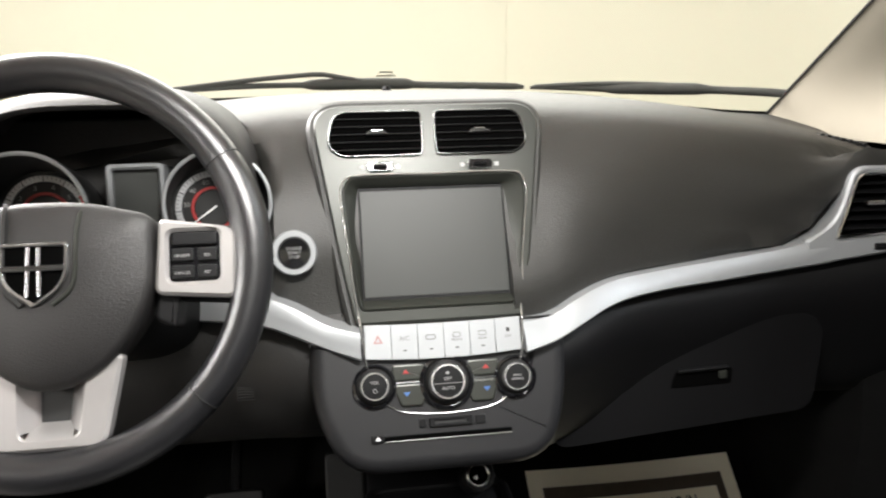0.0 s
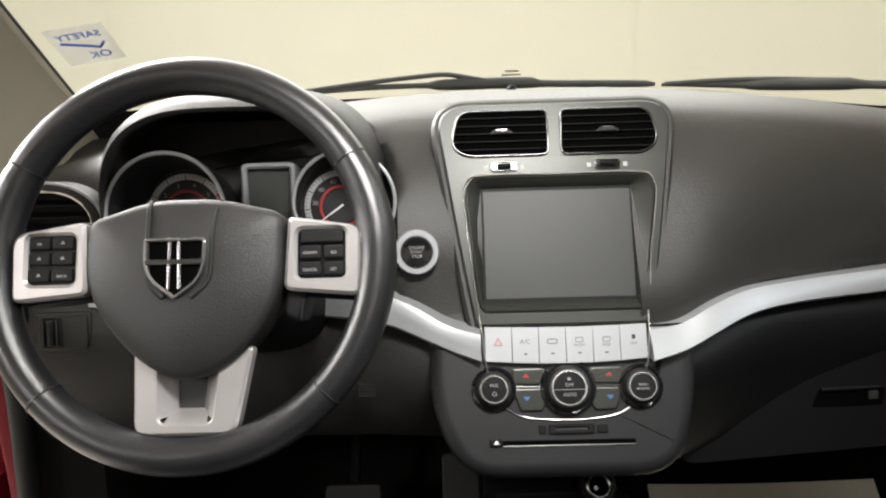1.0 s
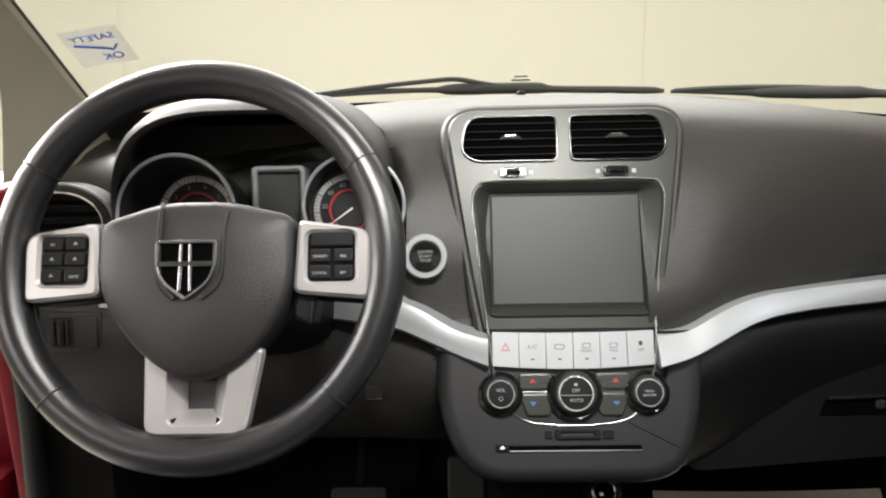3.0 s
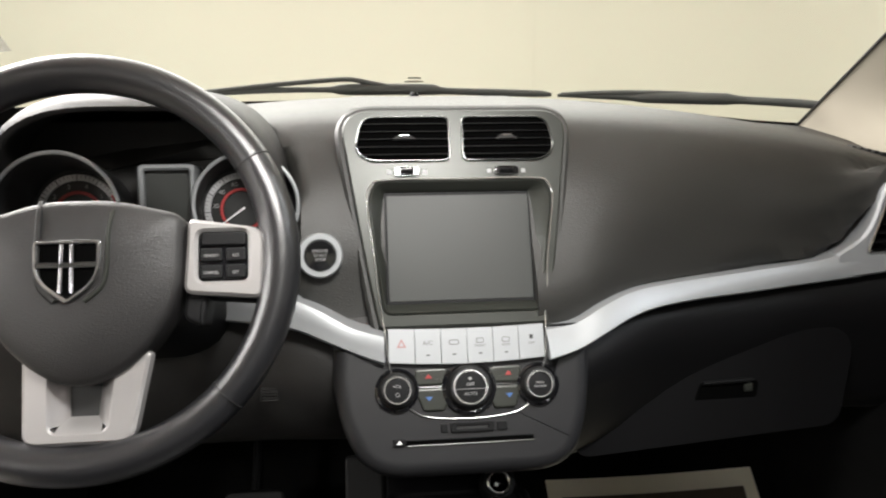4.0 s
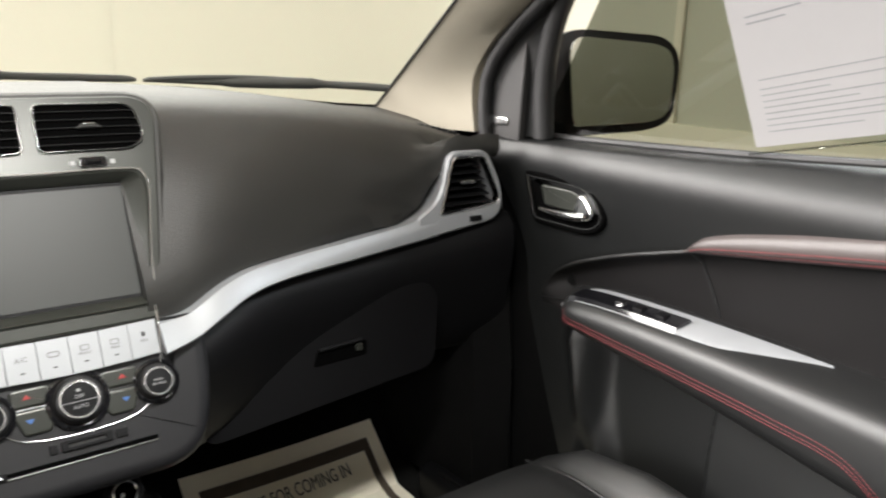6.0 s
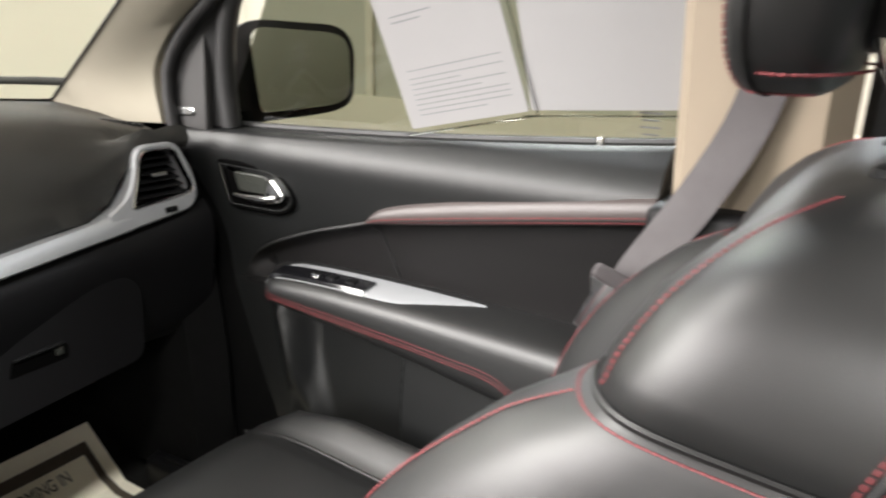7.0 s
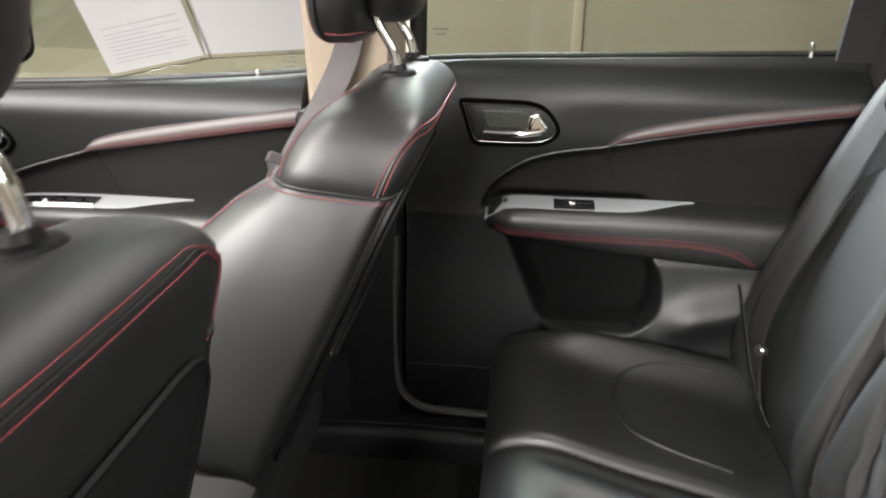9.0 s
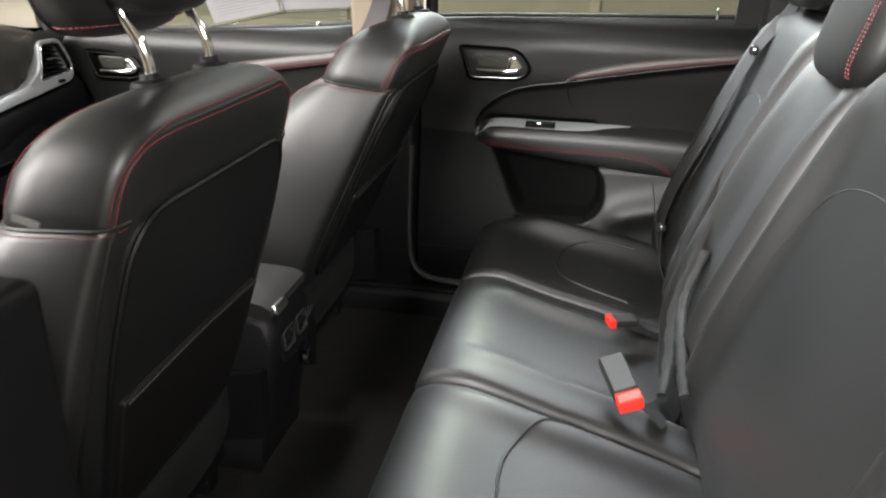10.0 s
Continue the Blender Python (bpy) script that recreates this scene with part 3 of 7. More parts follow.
# footwell shade is painted in: near-black instead of the left panel's plastic
solid("kick_panel", loft([[(0.70, y, z), (0.64, y + 0.03, z), (0.62, y + 0.3, z), (0.70, y + 0.35, z)] for y, z in ((0.80, 0.2), (0.80, 0.45), (0.82, 0.62))]), SHADE_BLACK,
               "kick panel in the passenger footwell with its shade painted near-black", "panel", kind="structure")

# pillar beyond the door edge painted near-black for the shade there
solid("hinge_pillar", loft([[(0.730, y, z), (0.730, 1.15, z), (0.79, 1.15, z), (0.79, y, z)] for y, z in ((0.5, 0.1), (0.55, 0.3), (0.66, 0.55), (0.74, 0.75), (0.80, 0.88))]), SHADE_BLACK,
      "body pillar behind the closed front door, painted near-black as shade", "door jamb", kind="structure")

# ---- dashboard ----
dash = thing("dashboard", "black soft-touch dashboard with silver trim band and centre screen", "dashboard")
ST = basis((0, 0.781, 0.78), (0, 0.403, 0.915), (0, -0.915, 0.403))


def stack(u, v, n=0.0):
    return ST @ Vector((u, v, n))


def top_z(x):
    return 0.934 - 0.070 * (abs(x) / 0.65) ** 2.2


def band_top(x):
    """Upper edge of the silver band: (y, z) at x, passenger's side."""
    return spline([(0.09, 0.728), (0.15, 0.744), (0.25, 0.784), (0.4, 0.812), (0.52, 0.822), (0.70, 0.80)], x), spline([(0.09, 0.690), (0.13, 0.692), (0.17, 0.708), (0.21, 0.718), (0.27, 0.722), (0.40, 0.729), (0.49, 0.737), (0.53, 0.75)], x)


def band_low(x):
    return spline([(0.09, 0.708), (0.15, 0.727), (0.25, 0.772), (0.4, 0.805), (0.52, 0.818), (0.70, 0.80)], x), spline([(0.09, 0.660), (0.13, 0.667), (0.17, 0.681), (0.21, 0.693), (0.27, 0.699), (0.40, 0.703), (0.53, 0.712), (0.66, 0.734)], x)


def pad_profile(x, yb, zb, b=0.0):
    tz = top_z(x)
    drop = tz - zb
    front = 1.31 - 0.23 * (x / 0.66) ** 2
    ax = abs(x)
    return [(front, 0.906 - 0.02 * (ax / 0.65) ** 2), (front - 0.06, tz - 0.002 + 0.012 * (ax / 0.65) ** 2), (1.0, tz + 0.002), (0.93, tz - 0.004), (0.885, tz - 0.018), (0.862, tz - 0.04),
            (0.845 - 0.024 * b, tz - 0.36 * drop), (0.832 - 0.046 * b, tz - 0.62 * drop), (yb + 0.018, zb + 0.035), (yb + 0.012, zb + 0.003), (yb + 0.06, zb - 0.01), (1.1, zb)]


rings = []
for x in steps(0.088, 0.664, 32):
    yb, zb = band_top(x)
    if x > 0.50:
        zb = 0.745 + 0.088 * smoothstep(0.50, 0.59, x)
    pr = pad_profile(x, yb, zb, smoothstep(0.40, 0.12, x))
    rings.append([(x, p.x, p.y) for p in curve(pr, 36)])
part("upper_pad", loft(rings), DASH, dash, "soft black vinyl airbag cover", 60)
rings = []
for x in steps(-0.088, -0.70, 44):
    bulge = smoothstep(-0.30, -0.19, x)
    yb, zb = 0.80 - 0.042 * bulge, min(0.72, spline([(0.09, 0.684), (0.13, 0.692), (0.165, 0.710), (0.20, 0.720), (0.3, 0.72)], -x))
    back = 0.085 * smoothstep(-0.185, -0.225, x) * smoothstep(-0.545, -0.52, x)
    pr = [(y + back * (5 < i < 10), z) for i, (y, z) in enumerate(pad_profile(x, yb, zb, bulge))]
    rings.append([(x, p.x, p.y) for p in curve(pr, 36)])
part("upper_pad", loft(rings), DASH, dash, "soft black vinyl driver's side cover", 60)
# middle of the upper pad behind the vents
part("upper_pad", loft([[(x, p.x, p.y) for p in curve([(1.31, 0.906), (1.25, 0.931), (1.0, 0.938), (0.92, 0.936), (0.872, 0.930), (0.862, 0.915), (0.9, 0.86), (1.1, 0.86)], 28)] for x in steps(-0.126, 0.126, 8)]), DASH, dash, "", 60)
# slotted demister strip and small speaker slots
for x in steps(0.59, 0.648, 6):
    part("demister_slot", box(x - 0.003, x + 0.003, 0.925 - (x - 0.6) * 0.3, 0.945 - (x - 0.6) * 0.3, 0.850, top_z(x) - 0.002, 0.0005, 1), RUBBER, dash)
part("light_sensor", lathe([(0.008, 0), (0.008, 0.004), (0.004, 0.008)], basis((-0.02, 1.2, 0.934), (0, 1, 0), (0, 0, 1)), 16), PLASTIC, dash)

# silver band, passenger's side, widening into the side vent
rings = []
for x in steps(0.094, 0.545, 40):
    (y1, z1), (y0, z0) = band_top(x), band_low(x)
    rings.append([(x, y1 + 0.03, z1), (x, y1 - 0.001, z1 + 0.001), (x, y1 - 0.006, z1 - 0.004), (x, (y0 + y1) / 2 - 0.008, (z0 + z1) / 2), (x, y0 - 0.006, z0 + 0.004), (x, y0 - 0.001, z0), (x, y0 + 0.03, z0)])
part("silver_band", loft(rings), SILVER, dash, "satin silver trim band")
PV = basis((0.597, 0.818, 0.782), (0, 0.12, 1), (-0.10, -1, 0.12))
outer = roundpoly([(-0.090, -0.0705), (0.064, -0.050), (0.068, 0.0), (0.042, 0.062), (-0.03, 0.062), (-0.048, -0.010), (-0.090, -0.036)], [0.002, 0.03, 0.02, 0.02, 0.02, 0.06, 0.002])
hole = roundpoly([(-0.049, -0.036), (0.059, -0.026), (0.062, -0.008), (0.037, 0.053), (-0.024, 0.053), (-0.039, 0.0), (-0.049, -0.028)], [0.010, 0.014, 0.012, 0.014, 0.014, 0.02, 0.006])
part("vent_surround", rim(outer, hole, -0.05, 0.006, 0.003, PV), SILVER, dash, "satin silver vent surround")
vent = part("side_vent", plate(hole, -0.055, -0.045, 0.002, PV), RUBBER, dash, "black side air vent")
part("vent_chrome", rim(hole, inset(hole, 0.0025), -0.01, 0.0075, 0.001, PV), CHROME, vent)
for i, v in enumerate(steps(-0.022, 0.038, 5)):
    part("slat", loft([[(u, v - 0.001, -0.006), (u, v + 0.0012, -0.008), (u, v + 0.008, -0.035), (u, v + 0.005, -0.035)] for u in (-0.044 + 0.012 * i * 0.4, 0.055 - 0.0045 * i)], m=PV), PLASTIC, vent)
part("tab", plate(rrect(0.008, 0.012, 0.026, 0.006, 0.002), -0.01, 0.0, 0.001, PV), STEEL, vent)
part("vent_wheel", plate(rrect(0.014, -0.046, 0.022, 0.009, 0.002), 0.0, 0.009, 0.002, PV), PLASTIC, dash)

# silver band, driver's side
rings = []
for x in steps(-0.094, -0.56, 34):
    a = abs(x)
    z1 = spline([(0.09, 0.690), (0.13, 0.698), (0.165, 0.716), (0.20, 0.728), (0.3, 0.735), (0.56, 0.74)], a)
    z0 = spline([(0.09, 0.660), (0.13, 0.671), (0.165, 0.684), (0.20, 0.695), (0.3, 0.70), (0.56, 0.71)], a)
    y = spline([(0.09, 0.722), (0.15, 0.742), (0.3, 0.785), (0.56, 0.80)], a)
    rings.append([(x, y + 0.03, z1), (x, y - 0.001, z1 + 0.001), (x, y - 0.006, z1 - 0.004), (x, y - 0.009, (z0 + z1) / 2), (x, y - 0.012, z0 + 0.004), (x, y - 0.008, z0), (x, y + 0.03, z0)])
part("silver_band", loft(rings), SILVER, dash, "satin silver trim band")
# starter button
SB = basis((-0.164, 0.774, 0.775), (0, 0.25, 1), (0.10, -1, 0.25))
starter = part("starter_button", lathe([(0.026, -0.01), (0.026, 0.004), (0.0245, 0.0065), (0.019, 0.0065), (0.0175, 0.004)], SB, 40), SILVER, dash, "round push-button starter with silver ring")
part("button_cap", lathe([(0.0172, 0.0), (0.0172, 0.007), (0.0165, 0.0082), (0.0, 0.0088)], SB, 36), GLOSS, starter)
part("ring_gap", lathe([(0.0185, 0.004), (0.0185, 0.0068), (0.0172, 0.0068)], SB, 36), RUBBER, starter)
for i, w in enumerate(("ENGINE", "START", "STOP")):
    words("button_text", w, 0.0050, shift(SB, 0, 0.005 - i * 0.005, 0.0091), KEY_MARK, starter)

# lower dash and glovebox
rings = []
for x in steps(0.10, 0.69, 20):
    y0, z0 = band_low(x)
    rings.append([(x, p.x, p.y) for p in curve([(1.1, z0), (y0 + 0.02, z0 + 0.004), (y0 + 0.006, z0 - 0.006), (y0 - 0.002, z0 - 0.045), (y0 + 0.01, 0.60), (y0 + 0.03, 0.53), (y0 + 0.07, 0.49), (1.0, 0.47), (1.15, 0.5)], 30)])
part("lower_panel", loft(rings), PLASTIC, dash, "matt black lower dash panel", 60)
GB = basis((0.35, 0.80, 0.575), (0, 0.16, 1), (0.05, -1, 0.16))
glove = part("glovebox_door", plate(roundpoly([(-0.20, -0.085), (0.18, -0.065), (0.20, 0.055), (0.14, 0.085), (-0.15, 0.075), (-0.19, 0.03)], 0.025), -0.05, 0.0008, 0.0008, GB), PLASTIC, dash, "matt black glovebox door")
# thin near-black plate stands in for the shaded hollow
part("recess", plate(roundpoly([(-0.034, -0.018), (0.055, -0.018), (0.058, 0.002), (0.050, 0.006), (-0.026, 0.004)], 0.004), 0.000, 0.0020, 0.001, GB), VOID, glove, "pull recess, its shade painted near-black")
part("latch", plate(roundpoly([(-0.024, 0.002), (0.050, 0.003), (0.050, 0.0085), (-0.024, 0.0075)], 0.002), 0.001, 0.007, 0.003, GB), PLASTIC, glove)
part("lock_barrel", plate(roundpoly([(0.036, -0.010), (0.048, -0.010), (0.048, 0.002), (0.036, 0.001)], 0.003), 0.001, 0.005, 0.002, GB), BEZEL, glove)
rings = []
for x in steps(-0.10, -0.658, 24):
    d = 0.036 * smoothstep(-0.26, -0.15, x)
    rings.append([(x, p.x, p.y) for p in curve([(1.1, 0.72), (0.80, 0.72), (0.785 - d, 0.69 - d * 0.4), (0.775 - d, 0.65 - d * 0.2), (0.785 - d, 0.60), (0.82 - d * 0.5, 0.53), (0.90, 0.48), (1.0, 0.46), (1.15, 0.5)], 30)])
part("lower_panel", loft(rings), GRAIN, dash, "matt black knee panel below the column", 60)
KN = basis((-0.225, 0.776, 0.60), (0, 0.2, 1), (0, -1, 0.2))
for i in range(5):
    part("speaker_slot", plate(rrect(-0.005, -0.002 + i * 0.0035, 0.02, 0.0016, 0.0005), 0.0, 0.008, 0.0005, KN), GRAIN, dash)

# ---- centre stack ----
bez = roundpoly([(-0.098, -0.094), (0.098, -0.094), (0.114, -0.02), (0.138, 0.150), (0.121, 0.168), (-0.118, 0.168), (-0.138, 0.150), (-0.112, -0.02)], [0.004, 0.004, 0.08, 0.02, 0.02, 0.02, 0.02, 0.08])
part("stack_collar", rim(inset(bez, -0.009), inset(bez, 0.010), -0.12, -0.004, 0.004, ST), DASH, dash, "soft black collar")
inner = roundpoly([(-0.091, -0.078), (0.091, -0.078), (0.100, -0.03), (0.113, 0.060), (0.104, 0.079), (-0.096, 0.079), (-0.107, 0.060), (-0.098, -0.03)], [0.008, 0.008, 0.05, 0.02, 0.012, 0.012, 0.02, 0.05])
centre = part("stack_bezel", rim(bez, inner, -0.10, 0.003, 0.002, ST, n_in=-0.03), BEZEL, dash, "charcoal satin centre bezel")
well = roundpoly([(-0.0885, -0.066), (0.0895, -0.066), (0.0895, -0.03), (0.0885, 0.06), (0.0875, 0.0685), (-0.0875, 0.0685), (-0.0885, 0.06), (-0.0885, -0.03)], 0.002)
part("screen_frame", loft([[(p.x, p.y, n) for p in ring] for ring, n in ((inset(inner, -0.002), -0.03), (inset(inner, -0.0005), 0.0035), (inset(inner, 0.0012), 0.0045), (inset(inner, 0.0025), 0.0035), (inset(well, -0.001), -0.008), (well, -0.0095), (inset(well, 0.0005), -0.03))], None, False, True, ST), BEZEL, centre, "sloping charcoal screen frame")
gleam = [(-0.0865, -0.147, 0.008), (-0.0900, -0.130, 0.0135), (-0.0925, -0.100, 0.0125), (-0.0945, -0.085, 0.0055), (-0.0985, -0.055, 0.005), (-0.1010, -0.02, 0.005), (-0.1085, 0.055, 0.005), (-0.1070, 0.069, 0.005), (-0.0965, 0.0795, 0.005),
         (0.0, 0.0805, 0.005), (0.1045, 0.0795, 0.005), (0.1130, 0.069, 0.005), (0.1145, 0.055, 0.005), (0.1030, -0.02, 0.005), (0.1000, -0.055, 0.005), (0.0955, -0.085, 0.0055), (0.0935, -0.100, 0.0125), (0.0910, -0.130, 0.0135), (0.0880, -0.147, 0.008)]
part("chrome_line", tube(curve([stack(*p) for p in gleam], 110), 0.0010, 8), BRIGHT_LINE, centre)
part("screen", plate(rrect(0.0005, 0.001, 0.1785, 0.136, 0.002), -0.03, -0.0100, 0.001, ST), PLASTIC, centre, "black screen border")
part("display", plate(rrect(0.0008, 0.001, 0.172, 0.127, 0.001), -0.011, -0.0094, 0.0003, ST), SCREEN, centre, "dark switched-off touch screen")


def centre_vent(s):
    """One of the two upper vents; s is -1 or 1."""
    a = roundpoly([(s * 0.008, 0.104), (s * 0.106, 0.104), (s * 0.121, 0.118), (s * 0.112, 0.158), (s * 0.008, 0.158)][::s], [0.008, 0.012, 0.012, 0.016, 0.008][::s])
    # near-black sheet on the flat bezel stands in for the dark duct
    v = part("air_vent", plate(a, 0.0028, 0.0034, 0.0003, ST), VOID, dash, "black slatted centre air vent")
    part("vent_frame", rim(inset(a, -0.0012), inset(a, 0.0010), 0.002, 0.0070, 0.001, ST), SOFT_CHROME, v)
    for i, y in enumerate((0.1115, 0.121, 0.1305, 0.140, 0.1495)):
        u1 = s * (0.117 if i < 4 else 0.111)
        part("slat", loft([[(u, y - 0.0004, 0.0064), (u, y + 0.0004, 0.0066), (u, y + 0.0014, 0.0036), (u, y + 0.0002, 0.0034)] for u in (s * 0.010, u1)], m=ST), PLASTIC, v)
    part("tab", plate(roundpoly([(s * 0.062 - 0.014, 0.129), (s * 0.062 + 0.014, 0.129), (s * 0.062 + 0.008, 0.1345), (s * 0.062 - 0.008, 0.1345)], 0.002), 0.004, 0.0105, 0.002, ST), GRAIN, v)
    part("tab_gleam", plate(rrect(s * 0.062, 0.1335, 0.012, 0.0014, 0.0005), 0.009, 0.0112, 0.0004, ST), CHROME, v)
    c = s * 0.060
    w = part("vent_wheel", plate(rrect(c, 0.0905, 0.029, 0.0095, 0.004), 0.002, 0.006, 0.001, ST), GLOSS, dash, "thumb wheel")
    part("wheel_rim", rim(rrect(c, 0.0905, 0.031, 0.0115, 0.005), rrect(c, 0.0905, 0.028, 0.0088, 0.004), 0.002, 0.0065, 0.0006, ST), SOFT_CHROME, w)
    part("wheel_grip", plate(rrect(c, 0.0905, 0.017, 0.006, 0.002), 0.005, 0.010, 0.003, ST), PLASTIC, w)
    for d in (-0.021, 0.021):
        part("symbol", plate(rrect(c + d, 0.0905, 0.005, 0.005, 0.0008), 0.003, 0.0034, 0.0001, ST), GREY_MARK, w)


centre_vent(-1)
centre_vent(1)

# row of six silver switches
edges = [-0.0895, -0.0595, -0.0295, 0.0005, 0.0305, 0.0605, 0.0905]
for i in range(6):
    u0, u1 = edges[i] + 0.00025, edges[i + 1] - 0.00025
    lo0, lo1 = (-0.1335 - 0.004 * (1 - (u / 0.09) ** 2) for u in (u0, u1))
    hi0, hi1 = (-0.0955 - 0.002 * (1 - (u / 0.09) ** 2) for u in (u0, u1))
    key = part("silver_switch", plate([Vector(p) for p in ((u0, lo0), (u1, lo1), (u1, hi1), (u0, hi0))], -0.02, 0.0125, 0.0005, ST), SILVER, dash, "silver climate switch")
    c = (u0 + u1) / 2
    M2 = shift(ST, c, -0.113, 0.0127)
    if i == 0:
        part("symbol", rim([Vector((-0.0055, -0.004)), Vector((0.0055, -0.004)), Vector((0, 0.006))], [Vector((-0.003, -0.0026)), Vector((0.003, -0.0026)), Vector((0, 0.0028))], 0, 0.0003, 0.0001, M2), FAINT_RED, key)
    elif i == 1:
        words("button_text", "A/C", 0.0072, M2, SWITCH_INK, key)
    elif i == 2:
        part("symbol", rim(rrect(0, 0, 0.012, 0.006, 0.003), rrect(0, 0, 0.010, 0.004, 0.002), 0, 0.0003, 0.0001, M2), SWITCH_INK, key)
    elif i == 5:
        part("symbol", plate(rrect(0, 0.003, 0.004, 0.005, 0.001), 0, 0.0003, 0.0001, M2), INK, key)
        words("button_text", "OFF", 0.0045, shift(M2, 0, -0.0045), SWITCH_INK, key)
    else:
        part("symbol", rim(rrect(0, 0.001, 0.009, 0.006, 0.002), rrect(0, 0.001, 0.0074, 0.0044, 0.0014), 0, 0.0003, 0.0001, M2), SWITCH_INK, key)
        words("button_text", "FRONT" if i == 3 else "REAR", 0.004, shift(M2, 0, -0.005), SWITCH_INK, key)
    if 0 < i < 5:
        part("indicator", plate(rrect(c, -0.1265, 0.004, 0.0014, 0.0004), 0.0124, 0.0129, 0.0002, ST), INK, key)

# lower stack with knobs
low = roundpoly([(-0.118, -0.262), (0.115, -0.262), (0.142, -0.20), (0.150, -0.094), (0.09, -0.114), (0.0, -0.118), (-0.09, -0.114), (-0.150, -0.096), (-0.154, -0.18)], [0.045, 0.045, 0.05, 0.003, 0.02, 0.05, 0.02, 0.003, 0.05])
lows = part("control_panel", plate(low, -0.20, 0.005, 0.015, ST), PANEL, dash, "matt black control panel")


def knob(u, r, lines, tall=0.018):
    k = part("knob", lathe([(r * 1.28, 0.004), (r * 1.26, 0.009), (r * 1.12, 0.0115), (r * 1.10, 0.0095), (r * 1.08, 0.0095)], shift(ST, u, -0.164), 40), GLOSS, dash, "round black rotary knob")
    n = 48
    body = []
    for rr, z, wob in ((1.0, 0.006, 0.0), (1.0, 0.010, 0.02), (0.96, tall - 0.005, 0.02), (0.86, tall - 0.0015, 0.0)):
        body.append([(r * (rr + wob * (i % 2)) * math.cos(2 * math.pi * i / n), r * (rr + wob * (i % 2)) * math.sin(2 * math.pi * i / n), z) for i in range(n)])
    part("grip", loft(body, m=shift(ST, u, -0.164)), RUBBER, k, "ribbed rubber grip")
    part("chrome_ring", lathe([(r * 0.80, tall - 0.003), (r * 0.78, tall + 0.0016), (r * 0.71, tall + 0.0016), (r * 0.69, tall - 0.001)], shift(ST, u, -0.164), 40), BRIGHT_LINE, k)
    part("cap", lathe([(r * 0.70, tall - 0.002), (r * 0.68, tall + 0.0005), (r * 0.1, tall + 0.0012)], shift(ST, u, -0.164), 36), PLASTIC, k)
    for text, size, v in lines:
        words("knob_text", text, size, shift(ST, u, -0.164 + v, tall + 0.0016), KEY_MARK, k)
    return k


kl = knob(-0.081, 0.0195, (("VOL", 0.0052, 0.004),))
part("symbol", rim(circle(0, -0.005, 0.0024, 16), circle(0, -0.005, 0.0018, 16), 0.019, 0.0197, 0.0001, shift(ST, -0.081, -0.164)), KEY_MARK, kl)
kc = knob(0.001, 0.0248, (("OFF", 0.0052, 0.003), ("AUTO", 0.0052, -0.0075)), 0.019)
part("divider", plate(rrect(0, -0.002, 0.036, 0.0006, 0.0002), 0.019, 0.0206, 0.0002, shift(ST, 0.001, -0.164)), GREY_MARK, kc)
part("symbol", plate(rrect(0, 0.0095, 0.0035, 0.003, 0.001), 0.019, 0.0206, 0.0002, shift(ST, 0.001, -0.164)), KEY_MARK, kc)
knob(0.081, 0.0195, (("MENU", 0.0036, 0.0015), ("BROWSE", 0.0036, -0.0028)))
# heated and cooled keys either side of the middle knob
for s in (-1, 1):
    for top in (1, 0):
        pts = [(s * 0.020, -0.1605), (s * 0.062, -0.1605), (s * 0.061, -0.142), (s * 0.026, -0.142)] if top else [(s * 0.028, -0.189), (s * 0.053, -0.189), (s * 0.062, -0.164), (s * 0.020, -0.164)]
        pts = [(p[0] + 0.001, p[1]) for p in pts][::s]
        key = part("climate_key", plate(roundpoly(pts, 0.004), 0.005, 0.0085, 0.002, ST), BEZEL, dash, "charcoal climate key")
        part("symbol", plate(roundpoly([(0.001 + s * 0.046 - 0.004, -0.002), (0.001 + s * 0.046 + 0.004, -0.002), (0.001 + s * 0.046, 0.003)][::1], 0.0005), 0.0085, 0.009, 0.0001,
                             shift(ST, 0, -0.1505 if top else -0.175) if top else ST @ Matrix.Translation((0, -0.175, 0)) @ Matrix.Diagonal((1, -1, 1, 1))), DIM_RED if top else DIM_BLUE, key)
part("chrome_arc", tube([stack(p.x, p.y, 0.0065) for p in curve([(-0.068, -0.185), (-0.055, -0.193), (-0.03, -0.1975), (0.001, -0.199), (0.032, -0.1975), (0.057, -0.193), (0.070, -0.185)], 24)], 0.0007, 6), SOFT_CHROME, lows)
for s in (-1, 1):
    part("chrome_bar", tube([stack(0.001 + s * 0.03, -0.1622, 0.009), stack(0.001 + s * 0.062, -0.1622, 0.008)], 0.0007, 6), SOFT_CHROME, lows)
slot = part("card_slot", rim(rrect(0.003, -0.2085, 0.05, 0.011, 0.003), rrect(0.003, -0.2085, 0.036, 0.0035, 0.001), 0.004, 0.0085, 0.001, ST), PLASTIC, dash, "memory card slot")
part("opening", plate(rrect(0.003, -0.2085, 0.037, 0.004, 0.001), 0.004, 0.0062, 0.0003, ST), RUBBER, slot)
part("side_key", plate(rrect(0.037, -0.2085, 0.012, 0.010, 0.002), 0.004, 0.0075, 0.001, ST), PLASTIC, slot)
part("side_key", plate(rrect(-0.029, -0.2085, 0.008, 0.010, 0.002), 0.004, 0.0072, 0.001, ST), PLASTIC, slot)
# near-black bar on the panel face stands in for the slot's shade
cd = part("disc_slot", plate(rrect(-0.001, -0.2230, 0.147, 0.0052, 0.001), 0.005, 0.0060, 0.0003, ST), VOID, dash, "disc slot")
